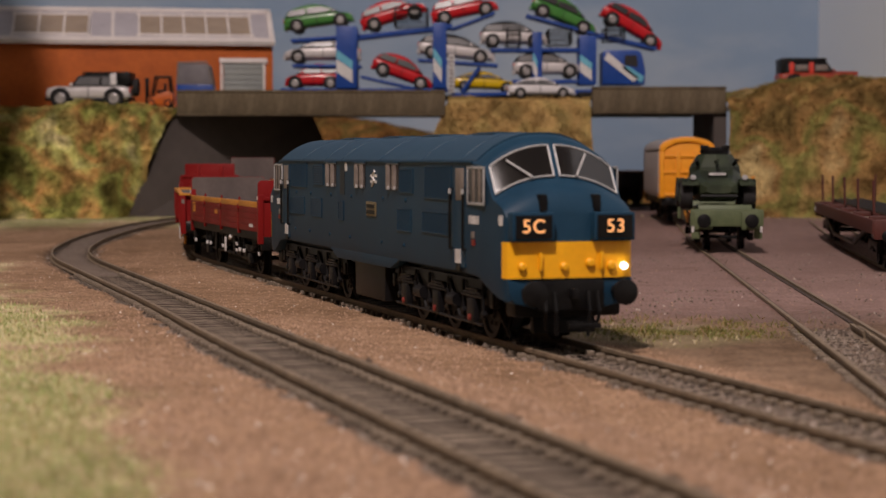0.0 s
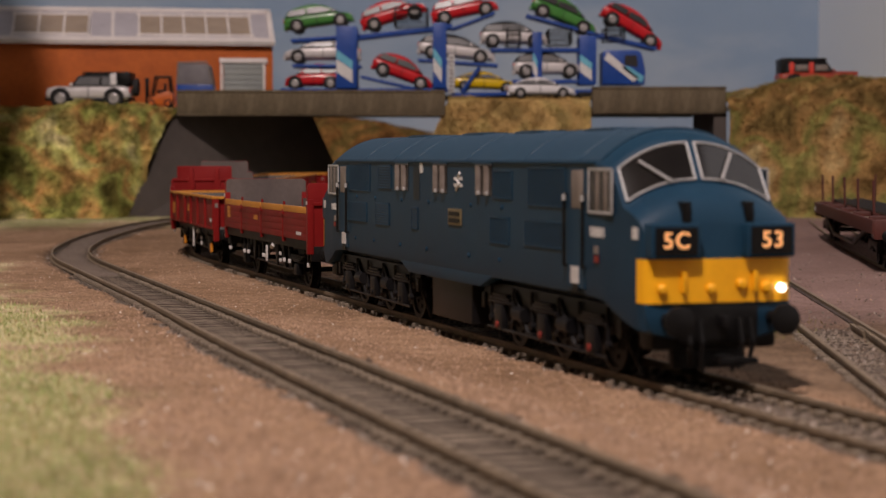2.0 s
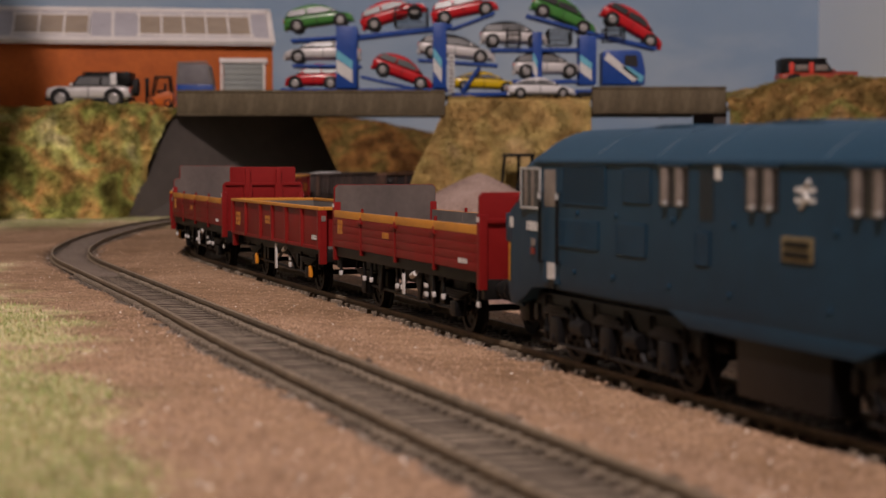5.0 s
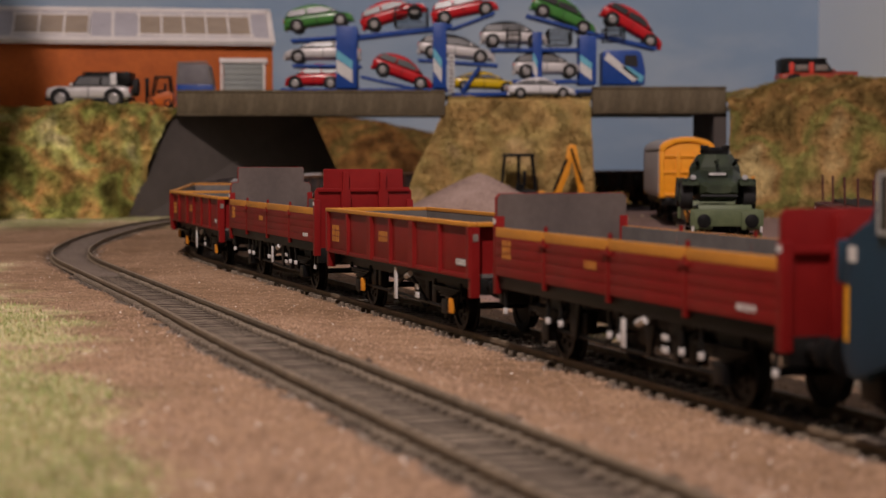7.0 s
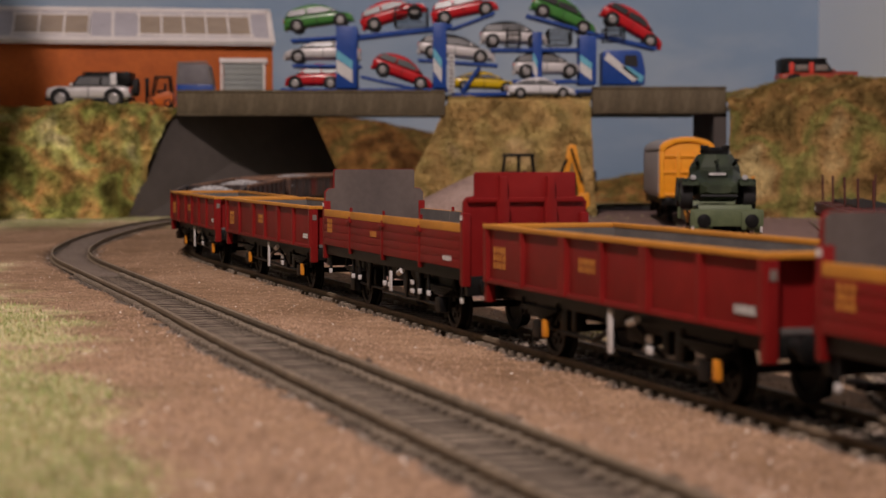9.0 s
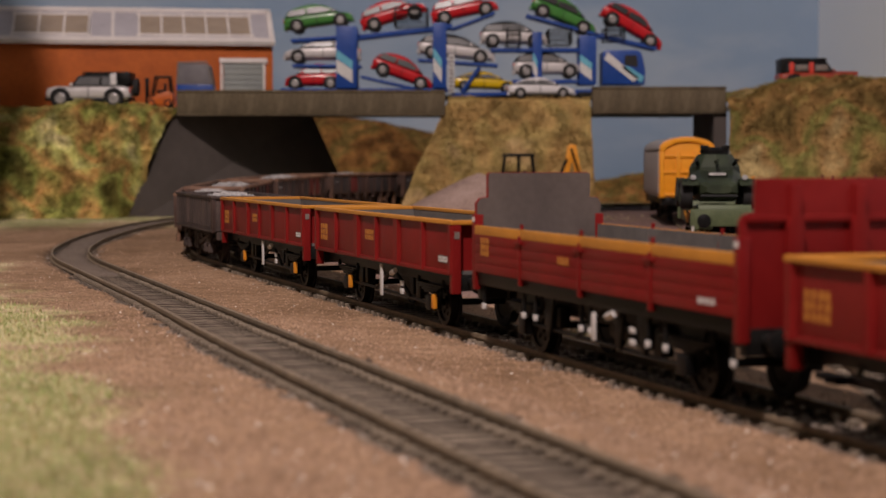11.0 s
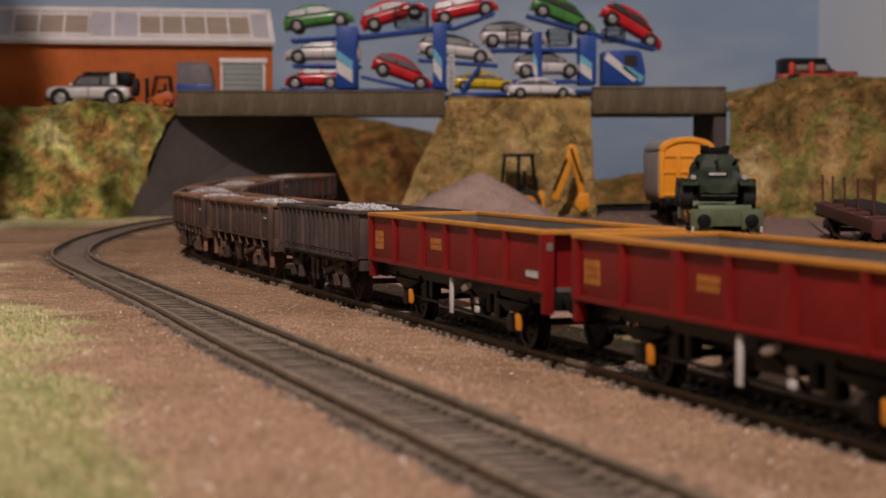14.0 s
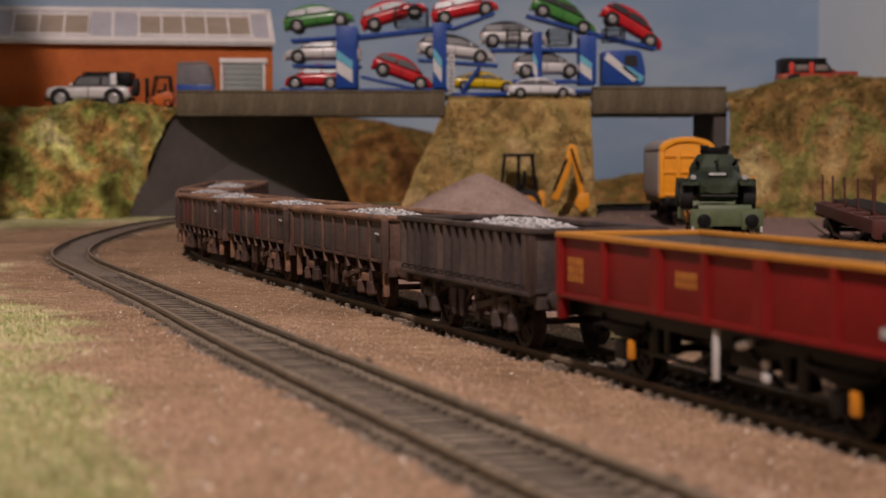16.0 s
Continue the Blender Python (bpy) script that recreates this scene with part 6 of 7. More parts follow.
# ---- on the bridge and banks ----
def build_shop():
    t = thing("workshop_building", "orange brick workshop with white-framed glazed roof", "building", 0, 0, 0)
    x1, x0, y0, zb, ze, zr, y1 = -132.0, -620.0, 1400.0, 80.0, 134.0, 161.6, 1450.0
    t.matrix_basis = pose(-131 * M, 1400 * M, 0, 0, 0, 9.5) @ pose(131 * M, -1400 * M, 0)
    part("wall", Shape().box(x0, x1, y0, y0 + 4, zb, ze, 0.3), BRICK, t)
    part("gable", Shape().prism([(y0 + 4, zb), (y1 + 50, zb), (y1 + 50, ze), (y1, zr), (y0 + 4, ze)], x1 - 4, x1, "x", 0.2), BRICK, t)
    part("rear_wall", Shape().box(x0, x1 - 4, y1 + 46, y1 + 50, zb, ze), BRICK, t)
    def slope(x, v, up=0.0):
        return (x, y0 - 5 + (y1 - y0 + 5) * v - up * 0.5, ze - 1 + (zr - ze + 1) * v + up)
    def panel(name, m, xa, xb, va, vb, up, thick, parent, label=""):
        p = [slope(xa, va, up - thick), slope(xb, va, up - thick), slope(xb, vb, up - thick), slope(xa, vb, up - thick), slope(xa, va, up), slope(xb, va, up), slope(xb, vb, up), slope(xa, vb, up)]
        return part(name, Shape().hexa(p), m, parent, label)
    roof = panel("roof", ROOFGREY, x0, x1 + 0.5, 0, 1, 1.0, 2.0, t)
    part("rear_roof", Shape().hexa([(x0, y1, zr - 2), (x1 + 3, y1, zr - 2), (x1 + 3, y1 + 55, ze - 3), (x0, y1 + 55, ze - 3), (x0, y1, zr), (x1 + 3, y1, zr), (x1 + 3, y1 + 55, ze - 1), (x0, y1 + 55, ze - 1)]), ROOFGREY, t)
    panel("fascia", FRAMEWHITE, x0, x1 + 1.4, -0.02, 0.10, 2.4, 3.0, roof)
    panel("ridge_trim", FRAMEWHITE, x0, x1 + 0.4, 0.92, 1.02, 2.2, 2.6, roof)
    panel("verge_trim", FRAMEWHITE, x1 - 2.6, x1 + 1.6, 0.0, 1.0, 2.2, 2.6, roof)
    for xa, xb, n in ((-329, -272, 3), (-234, -148, 5), (-470, -370, 5)):
        sk = panel("skylight", SKYLIGHT, xa, xb, 0.22, 0.78, 1.5, 0.8, roof, "beige skylight panes")
        panel("skylight_head", FRAMEWHITE, xa - 2, xb + 2, 0.78, 0.83, 1.9, 0.8, sk)
        panel("skylight_sill", FRAMEWHITE, xa - 2, xb + 2, 0.17, 0.22, 1.9, 0.8, sk)
        for k in range(n + 1):
            x = xa + (xb - xa) * k / n
            panel("glazing_bar", FRAMEWHITE, x - 0.8, x + 0.8, 0.10, 0.95, 2.0, 0.8, sk)
    for x in (-254, -272):
        panel("roof_bar", FRAMEWHITE, x - 1.2, x + 1.2, 0.08, 0.94, 2.0, 0.8, roof)
    d = part("shutter_door", Shape().box(-170, -139, y0 - 1.0, y0, zb, 119), DOORGREY, t, "grey-green roller shutter")
    for k in range(9):
        part("shutter_slat", Shape().box(-169.5, -139.5, y0 - 1.6, y0 - 0.9, zb + 1 + k * 4.1, zb + 4.8 + k * 4.1, 0.3), DOORGREY, d)
    part("door_lintel", Shape().box(-173, -136.4, y0 - 3, y0, 118.6, 122.4, 0.4), FRAMEWHITE, d)
    for x in (-171.6, -138.8):
        part("door_jamb", Shape().box(x - 0.9, x + 0.9, y0 - 2, y0, zb, 118.6, 0.2), FRAMEWHITE, d)
    part("side_door", Shape().box(-372, -339, y0 - 1, y0, zb, 114, 0.3), mat("dark_teal_door", [(0.02, 0.05, 0.05), (0.03, 0.07, 0.065)], 9, 0.5), t, "dark teal door")
    return t


build_shop()


def car_shape(t, paint, L, W, H, kind="hatch", dark_roof=False):
    """Body, glasshouse, lamps and wheels of a small die-cast car facing +x, wheels on z = 0."""
    if kind == "hatch":
        bot, belt, cab = 0.12, 0.60, ((-0.485, 0.60), (-0.40, 0.90), (-0.14, 1.03), (0.06, 0.98), (0.31, 0.60))
    elif kind == "coupe":
        bot, belt, cab = 0.12, 0.64, ((-0.46, 0.64), (-0.24, 0.94), (-0.06, 1.04), (0.06, 0.98), (0.28, 0.64))
    else:
        bot, belt, cab = 0.17, 0.60, ((-0.455, 0.62), (-0.44, 0.97), (-0.10, 1.0), (0.10, 0.97), (0.20, 0.62))
    nose = 0.47 if kind != "suv" else 0.56
    st = ((-0.5, bot + 0.12, belt * 0.80, 0.82), (-0.485, bot + 0.02, belt * 0.98, 0.93), (-0.40, bot, belt + 0.02, 1.0), (0.0, bot, belt + 0.01, 1.0), (0.26, bot, belt - 0.005, 0.99), (0.40, bot, nose + 0.06, 0.94), (0.47, bot + 0.03, nose - 0.03, 0.84), (0.50, bot + 0.10, nose - 0.14, 0.70))
    rings = []
    for x, z0, z1, w in st:
        ww = W / 2 * w
        rings.append([(x * L, -ww * 0.92, z0 * H), (x * L, -ww, (z0 * 0.6 + z1 * 0.4) * H), (x * L, -ww * 0.98, (z1 - 0.06) * H), (x * L, -ww * 0.86, z1 * H), (x * L, 0, (z1 + 0.015) * H), (x * L, ww * 0.86, z1 * H), (x * L, ww * 0.98, (z1 - 0.06) * H), (x * L, ww, (z0 * 0.6 + z1 * 0.4) * H), (x * L, ww * 0.92, z0 * H)])
    for o in (part("body", Shape().loft(rings), paint, t, smooth=80),):
        sub = o.modifiers.new("round", "SUBSURF")
        sub.levels = sub.render_levels = 2
    shell = BLACK if dark_roof else paint
    def side(x, z, sy, out=0.0):
        k = (z - belt) / (1 - belt)
        return (x * L, sy * (W / 2 * (0.90 - 0.18 * k) + out), z * H)
    rings = []
    for x, z in cab:
        k = max(0.0, (z - belt) / (1 - belt))
        ww = W / 2 * (0.90 - 0.18 * k)
        rings.append([(x * L, -W / 2 * 0.90, (belt - 0.03) * H), (x * L, -ww, (z - 0.03) * H), (x * L, -ww * 0.82, z * H), (x * L, 0, (z + 0.015) * H), (x * L, ww * 0.82, z * H), (x * L, ww, (z - 0.03) * H), (x * L, W / 2 * 0.90, (belt - 0.03) * H)])
    house = part("cabin", Shape().loft(rings), shell, t, smooth=80)
    sub = house.modifiers.new("round", "SUBSURF")
    sub.levels = sub.render_levels = 2
    (xr0, _), (xr1, zr1), _, (xf1, zf1), (xf0, _) = cab
    lo, mid_x = belt + 0.035, (xr1 + xf1) / 2 + 0.02
    for sy in (-1, 1):
        for xa, xb, xc, xd in ((xr0 + 0.05, mid_x - 0.012, mid_x - 0.016, xr1 + 0.015), (mid_x + 0.012, xf0 - 0.045, xf1 - 0.012, mid_x + 0.008)):
            pts = [(xa, lo), (xb, lo), (xc, 0.87), (xd, 0.85)]
            s = Shape().hexa([side(x, z, sy, -1.6) for x, z in pts] + [side(x, z, sy, -0.25) for x, z in pts])
            bmesh.ops.recalc_face_normals(s.bm, faces=s.bm.faces)
            part("side_glass", s, CARGLASS, house)
    for name, (x0, z0), (x1, z1), d in (("windscreen", cab[4], cab[3], 1), ("rear_glass", cab[0], cab[1], -1)):
        pts = []
        for up in (-1.8, -0.25):
            for k, sy in ((0.12, -1), (0.12, 1), (0.88, 1), (0.88, -1)):
                x, z = x0 + (x1 - x0) * k, z0 + (z1 - z0) * k
                kk = max(0.0, (z - belt) / (1 - belt))
                pts.append((x * L + d * up * 0.7, sy * W / 2 * (0.90 - 0.18 * kk) * 0.80, z * H + up * 0.7))
        s = Shape().hexa(pts)
        bmesh.ops.recalc_face_normals(s.bm, faces=s.bm.faces)
        part(name, s, CARGLASS, house)
    r = H * (0.235 if kind != "suv" else 0.25)
    for x in (-0.31 * L, 0.31 * L):
        for sy in (-1, 1):
            part("wheel_arch", Shape().lathe([(r * 1.18, sy * (W / 2 * 0.80)), (r * 1.18, sy * (W / 2 * 0.995)), (r * 0.9, sy * (W / 2 * 0.995))], (x, 0, r * 1.05), "y", 18), BLACK, t)
            tyre_wheel(t, x, sy * W / 2 * 0.90, r, r, W * 0.13)
    for sy in (-1, 1):
        part("headlight", Shape().box(L * 0.40, L * 0.475, sy * W * 0.31 - W * 0.07, sy * W * 0.31 + W * 0.07, H * (nose - 0.14), H * (nose - 0.02), 0.4), CHROME, t)
        part("tail_light", Shape().box(-L * 0.497, -L * 0.47, sy * W * 0.36 - W * 0.05, sy * W * 0.36 + W * 0.05, H * 0.40, H * 0.55, 0.3), REDDOT, t)
        part("door_mirror", Shape().box(L * 0.16, L * 0.20, sy * W * 0.50 - 0.8, sy * W * 0.50 + 0.8, H * 0.60, H * 0.69, 0.3), paint, t)
        part("door_seam", Shape().box(-L * 0.02, -L * 0.012, sy * W * 0.499 - 0.06, sy * W * 0.499 + 0.06, H * 0.22, H * 0.56), BLACK, t)
    part("bumper", Shape().box(L * 0.44, L * 0.502, -W * 0.36, W * 0.36, H * (bot + 0.02), H * (bot + 0.12), 0.5), BLACK if kind == "suv" else paint, t)
    part("bumper", Shape().box(-L * 0.503, -L * 0.46, -W * 0.40, W * 0.40, H * (bot + 0.02), H * (bot + 0.12), 0.5), BLACK if kind == "suv" else paint, t)


def build_transporter():
    """Articulated car transporter on the bridge road, facing along +x."""
    t = thing("car_transporter", "blue two-deck car transporter with white and teal stripes", "lorry", 0, 1340, 82)
    K = 1340 / 3183.0
    def px(x):
        return (x - 784) * K
    def pz(y):
        return 45 + (281 - y) * K - 82
    def beam(name, a, b, thick, y0, y1, m=TRUCKBLUE, parent=t):
        (xa, za), (xb, zb) = (px(a[0]), pz(a[1])), (px(b[0]), pz(b[1]))
        return part(name, Shape().prism([(xa, za), (xb, zb), (xb, zb - thick), (xa, za - thick)], y0, y1, "y", 0.2), m, parent)
    # decks: two long runners each, with cross bars
    decks = [((518, 72), (640, 63), 2.6), ((625, 66), (800, 46), 3.4), ((800, 52), (875, 24), 2.0), ((520, 116), (640, 117), 2.2), ((640, 135), (742, 158), 2.0), ((740, 106), (880, 116), 2.0),
             ((868, 88), (1030, 88), 2.6), ((930, 28), (1055, 62), 2.2), ((1048, 60), (1158, 86), 2.6), ((905, 143), (1050, 143), 2.4), ((800, 166), (1052, 160), 3.0), ((500, 158), (800, 158), 2.6)]
    for a, b, th in decks:
        for y0, y1 in ((-11, -6), (6, 11)):
            d = beam("deck_runner", a, b, th, y0, y1)
        n = max(2, int((b[0] - a[0]) / 28))
        for k in range(n):
            f = (k + 0.5) / n
            x, z = px(a[0] + (b[0] - a[0]) * f), pz(a[1] + (b[1] - a[1]) * f)
            part("cross_bar", Shape().box(x - 1, x + 1, -6, 6, z - 1.6, z - 0.4, 0.2), TRUCKBLUE, d)
    # posts with slanting stripes
    for x0, x1, top, bot in ((597, 634, 50, 158), (766, 790, 44, 158), (940, 957, 60, 152), (1022, 1052, 66, 152)):
        for sy in (-1, 1):
            y0, y1 = sorted((sy * 11.4, sy * 13.2))
            xa, xb, za, zb = px(x0), px(x1), pz(bot), pz(top)
            p = part("post", Shape().box(xa, xb, y0, y1, za, zb, 0.5), TRUCKBLUE, t, "blue post with slanting white and teal stripes")
            ys = sorted((sy * 13.2, sy * 13.45))
            hgt = zb - za
            part("teal_stripe", Shape().prism([(xa + 0.4, za + hgt * 0.62), (xb - 3.4, za + hgt * 0.44), (xb - 3.4, za + hgt * 0.30), (xa + 0.4, za + hgt * 0.48)], *ys), TEAL, p)
            part("white_stripe", Shape().prism([(xa + 0.4, za + hgt * 0.47), (xb - 3.4, za + hgt * 0.29), (xb - 3.4, za + hgt * 0.08), (xa + 0.4, za + hgt * 0.26)], *ys), WHITE, p)
    for sy in (-1, 1):
        part("slant_strut", Shape().rod((px(818), sy * 12, pz(164)), (px(848), sy * 12, pz(122)), 1.5, 8), TRUCKBLUE, t)
        part("ladder_side", Shape().box(px(793), px(804), min(sy * 13.2, sy * 13.8), max(sy * 13.2, sy * 13.8), pz(166), pz(100), 0.2), WHITE, t, "white ladder on the post")
        s = Shape()
        for k in range(9):
            s.box(px(795), px(802), min(sy * 13.7, sy * 14.0), max(sy * 13.7, sy * 14.0), pz(163 - k * 7), pz(160 - k * 7))
        part("ladder_gap", s, DARKGREY, t)
        for x in (560, 600, 640):
            tyre_wheel(t, px(x), sy * 11, 6.4, 6.4, 5)
    # side screens of thin bars
    for x0, x1, y0, y1 in ((700, 757, 20, 50), (1068, 1100, 52, 75), (896, 918, 52, 86), (968, 1008, 56, 82)):
        for sy in (-1, 1):
            for k in range(4):
                z = pz(y1 + (y0 - y1) * k / 3)
                part("screen_bar", Shape().box(px(x0), px(x1), sy * 12.6 - 0.3, sy * 12.6 + 0.3, z - 0.45, z + 0.45), DARKGREY, t)
            for x in (x0, x1):
                part("screen_post", Shape().box(px(x) - 0.8, px(x) + 0.8, sy * 12.6 - 0.4, sy * 12.6 + 0.4, pz(y1), pz(y0)), DARKGREY, t)
    # tractor cab
    x0, x1 = px(1062), px(1136)
    cab = part("cab", Shape().prism([(x0, pz(152)), (x1, pz(152)), (x1 + 0.4, pz(128)), (x1 - 2.2, pz(98)), (x1 - 5, pz(92)), (x0 + 2, pz(92)), (x0, pz(96))], -15, 15, "y", 0.8), TRUCKBLUE, t, "blue cab with white and teal stripes")
    for sy in (-1, 1):
        ys = sorted((sy * 15.0, sy * 15.25))
        part("cab_window", Shape().prism([(px(1100), pz(118)), (px(1124), pz(122)), (px(1122), pz(101)), (px(1101), pz(101))], *ys), CARGLASS, cab)
        ys = sorted((sy * 15.0, sy * 15.35))
        part("white_stripe", Shape().prism([(px(1065), pz(108)), (px(1071), pz(96)), (px(1126), pz(141)), (px(1116), pz(148))], *ys), WHITE, cab)
        part("teal_stripe", Shape().prism([(px(1095), pz(122)), (px(1106), pz(120)), (px(1134), pz(138)), (px(1130), pz(149))], *ys), TEAL, cab)
        tyre_wheel(t, px(1112), sy * 12, 6.4, 6.4, 5)
    part("windscreen", Shape().prism([(x1 - 0.2, pz(124)), (x1 + 0.6, pz(124)), (x1 - 1.7, pz(101)), (x1 - 2.5, pz(101))], -12, 12, "y"), CARGLASS, cab)
    part("chassis", Shape().box(px(505), px(1062), -5, 5, 6, 10, 0.5), BLACK, t)
    part("trailer_skirt", Shape().box(px(1020), px(1062), -12, 12, 6, 12, 0.4), DARKGREY, t)
    # the cars it carries
    cars = [("green", CARGREEN, 568, 55, 8, "hatch", 1, 52), ("red", CARRED, 702, 46, 17, "hatch", 1, 50), ("red", CARRED, 825, 38, 12, "hatch", 1, 50), ("silver", CARSILVER, 572, 114, 0, "hatch", -1, 57), ("red", CARRED, 556, 160, 0, "hatch", -1, 42),
            ("red", CARRED, 708, 148, -20, "hatch", 1, 48), ("silver", CARSILVER, 806, 110, -6, "hatch", 1, 58), ("silver", CARSILVER, 908, 86, 0, "hatch", 1, 50), ("yellow", CARYELLOW, 858, 164, -2, "coupe", 1, 50), ("silver", CARSILVER, 968, 139, 0, "hatch", 1, 52),
            ("white", CARWHITE, 955, 176, 0, "coupe", 1, 50), ("green", CARGREEN, 990, 48, -22, "hatch", 1, 52), ("red", CARRED, 1108, 66, -30, "hatch", 1, 52)]
    for name, paint, x, y, tilt, kind, way, L in cars:
        c = thing("car", "glossy %s die-cast car on a car transporter" % name, "car", group="cars on the transporter")
        car_shape(c, paint, L, 22, 19.2 if kind == "hatch" else 15.0, kind, paint in (CARSILVER,))
        c.matrix_basis = pose(px(x) * M, (1340 if name != "white" else 1326) * M, (pz(y) + 82) * M, 0, 0, 0) @ pose(0, 0, 0, 0, -tilt, 0) @ pose(0, 0, 0, 0, 0, 0 if way > 0 else 180)


build_transporter()


def build_suv():
    t = thing("off_road_car", "white and black off-road car with spare wheel on the road", "car", -256, 1310, 82.0, 180)
    car_shape(t, CARSILVER, 62, 27, 25.0, "suv", True)
    part("spare_wheel", Shape().lathe([(2, 0), (6.2, 0.3), (6.6, 1.2), (6.6, 3.2), (6.0, 4.0), (1.0, 4.0)], (-35.4, 0, 14.5), "x", 20), TYRE, t)
    part("rear_quarter", Shape().box(-30.8, -21.0, -11.9, 11.9, 15.8, 25.4, 1.2), BLACK, t)
    for sy in (-1, 1):
        part("quarter_panel", Shape().box(-21.0, -16.5, min(sy * 10.6, sy * 12.2), max(sy * 10.6, sy * 12.2), 15.8, 24.2, 0.6), CARWHITE, t)
        part("side_skirt", Shape().box(-14, 14, min(sy * 12, sy * 13.6), max(sy * 12, sy * 13.6), 3.6, 6.2, 0.4), BLACK, t)
    part("roof_rack", Shape().box(-26, 4, -8.6, 8.6, 24.0, 25.4, 0.4), BLACK, t)
    return t


build_suv()


def build_pickup():
    t = thing("red_off_road_car", "red and black boxy off-road car on the bank", "car", 276, 1335, 93.4, 0)
    car_shape(t, DEEPRED, 58, 25, 24.5, "suv", True)
    part("bonnet", Shape().box(12, 29, -9.5, 9.5, 12.0, 15.6, 0.8), DEEPRED, t)
    part("hard_top", Shape().box(-27, 5.5, -10.4, 10.4, 21.0, 25.4, 1.0), BLACK, t)
    part("tilt_cover", Shape().box(-28, -23.5, -11, 11, 13.8, 25.0, 0.8), BLACK, t)
    for sy in (-1, 1):
        for x in (-13, 2):
            part("side_light", Shape().box(x - 4.4, x + 4.4, min(sy * 10.6, sy * 11.2), max(sy * 10.6, sy * 11.2), 16.0, 20.2, 0.3), CREAM, t)
        part("door_pillar", Shape().box(-7.6, -4.0, min(sy * 10.8, sy * 11.5), max(sy * 10.8, sy * 11.5), 13, 22, 0.3), REDDOT, t)
        part("rear_pillar", Shape().box(-22, -18.4, min(sy * 10.8, sy * 11.5), max(sy * 10.8, sy * 11.5), 13, 22, 0.3), REDDOT, t)
    return t


build_pickup()


def build_forklift():
    t = thing("forklift", "small orange forklift with dark overhead guard", "forklift", -204, 1304, 82.0, 180)
    part("body", Shape().prism([(-9, 2), (8, 2), (9, 6), (3, 8), (-3, 11), (-9, 11), (-10, 6)], -6, 6, "y", 0.6), FORKORANGE, t)
    part("seat", Shape().box(-3, 2, -3.4, 3.4, 10, 12.4, 0.5).box(-4, -2.6, -3.4, 3.4, 12, 17, 0.5), BLACK, t)
    for x, xx in ((-8.5, -6.5), (6.5, 3)):
        for y in (-5.4, 5.4):
            part("guard_post", Shape().rod((x, y, 9 if x < 0 else 6), (xx, y, 21.5), 0.7, 8), BLACK, t)
    part("guard_roof", Shape().box(-7.5, 4, -6, 6, 21, 22.4, 0.4), BLACK, t)
    for y in (-3.6, 3.6):
        part("mast", Shape().box(9, 10.6, y - 0.8, y + 0.8, 1, 21, 0.2), BLACK, t)
        part("fork", Shape().box(10.6, 20, y - 0.8, y + 0.8, 0.6, 1.4, 0.1), BLACK, t)
    for x in (-6, 6):
        for y in (-5.6, 5.6):
            tyre_wheel(t, x, y, 2.8, 2.9, 2.4, FORKORANGE)
    return t


build_forklift()


def build_skip():
    t = thing("storage_crate", "blue and grey crate with a pale hoop rim", "crate", -185, 1352, 82.0)
    part("base", Shape().box(-13.5, 13.5, -9, 9, 0, 18, 0.6), TRUCKBLUE, t)
    part("cover", Shape().prism([(-13, 18), (13.5, 18), (11, 32), (9, 33.5), (-11, 33.5), (-13, 31)], -8.6, 8.6, "y", 0.6), mat("dull_grey_cover", [(0.13, 0.12, 0.13), (0.18, 0.165, 0.17)], 7, 0.6, fine=0.08), t)
    part("hoop", Shape().rod((-13, -8.8, 18), (-12, -8.8, 34), 0.7, 8).rod((-12, -8.8, 34), (9, -8.8, 34.6), 0.7, 8).rod((9, -8.8, 34.6), (13.6, -8.8, 18), 0.7, 8), CREAM, t)
    return t


build_skip()


def build_figure():
    s = Shape().lathe([(3.2, 0), (3.4, 6), (3.0, 12), (3.8, 20), (2.0, 22), (1.4, 22.6), (2.0, 24), (2.0, 26), (0.2, 27.4)], (0, 0, 0), "z", 12)
    o = tagged(part("figurine", s, FIGURE), "small brown painted model figure on the bank", "figurine")
    o.matrix_basis = pose(326 * M, 1310 * M, 96 * M)


build_figure()


# ---- loose scatter ----
def scatter_material(name, stops, rough=0.9):
    m = mat(name, [stops[0][1], stops[-1][1]], 2, rough, spec=0.2)
    nt = m.node_tree
    g = nt.nodes.new("ShaderNodeNewGeometry")
    r = nt.nodes.new("ShaderNodeValToRGB")
    r.color_ramp.interpolation = "CONSTANT"
    el = r.color_ramp.elements
    while len(el) < len(stops):
        el.new(0.5)
    for e, (p, c) in zip(el, stops):
        e.position, e.color = p, (*c, 1)
    nt.links.new(g.outputs["Random Per Island"], r.inputs[0])
    nt.links.new(r.outputs[0], nt.nodes["Principled BSDF"].inputs["Base Color"])
    return m


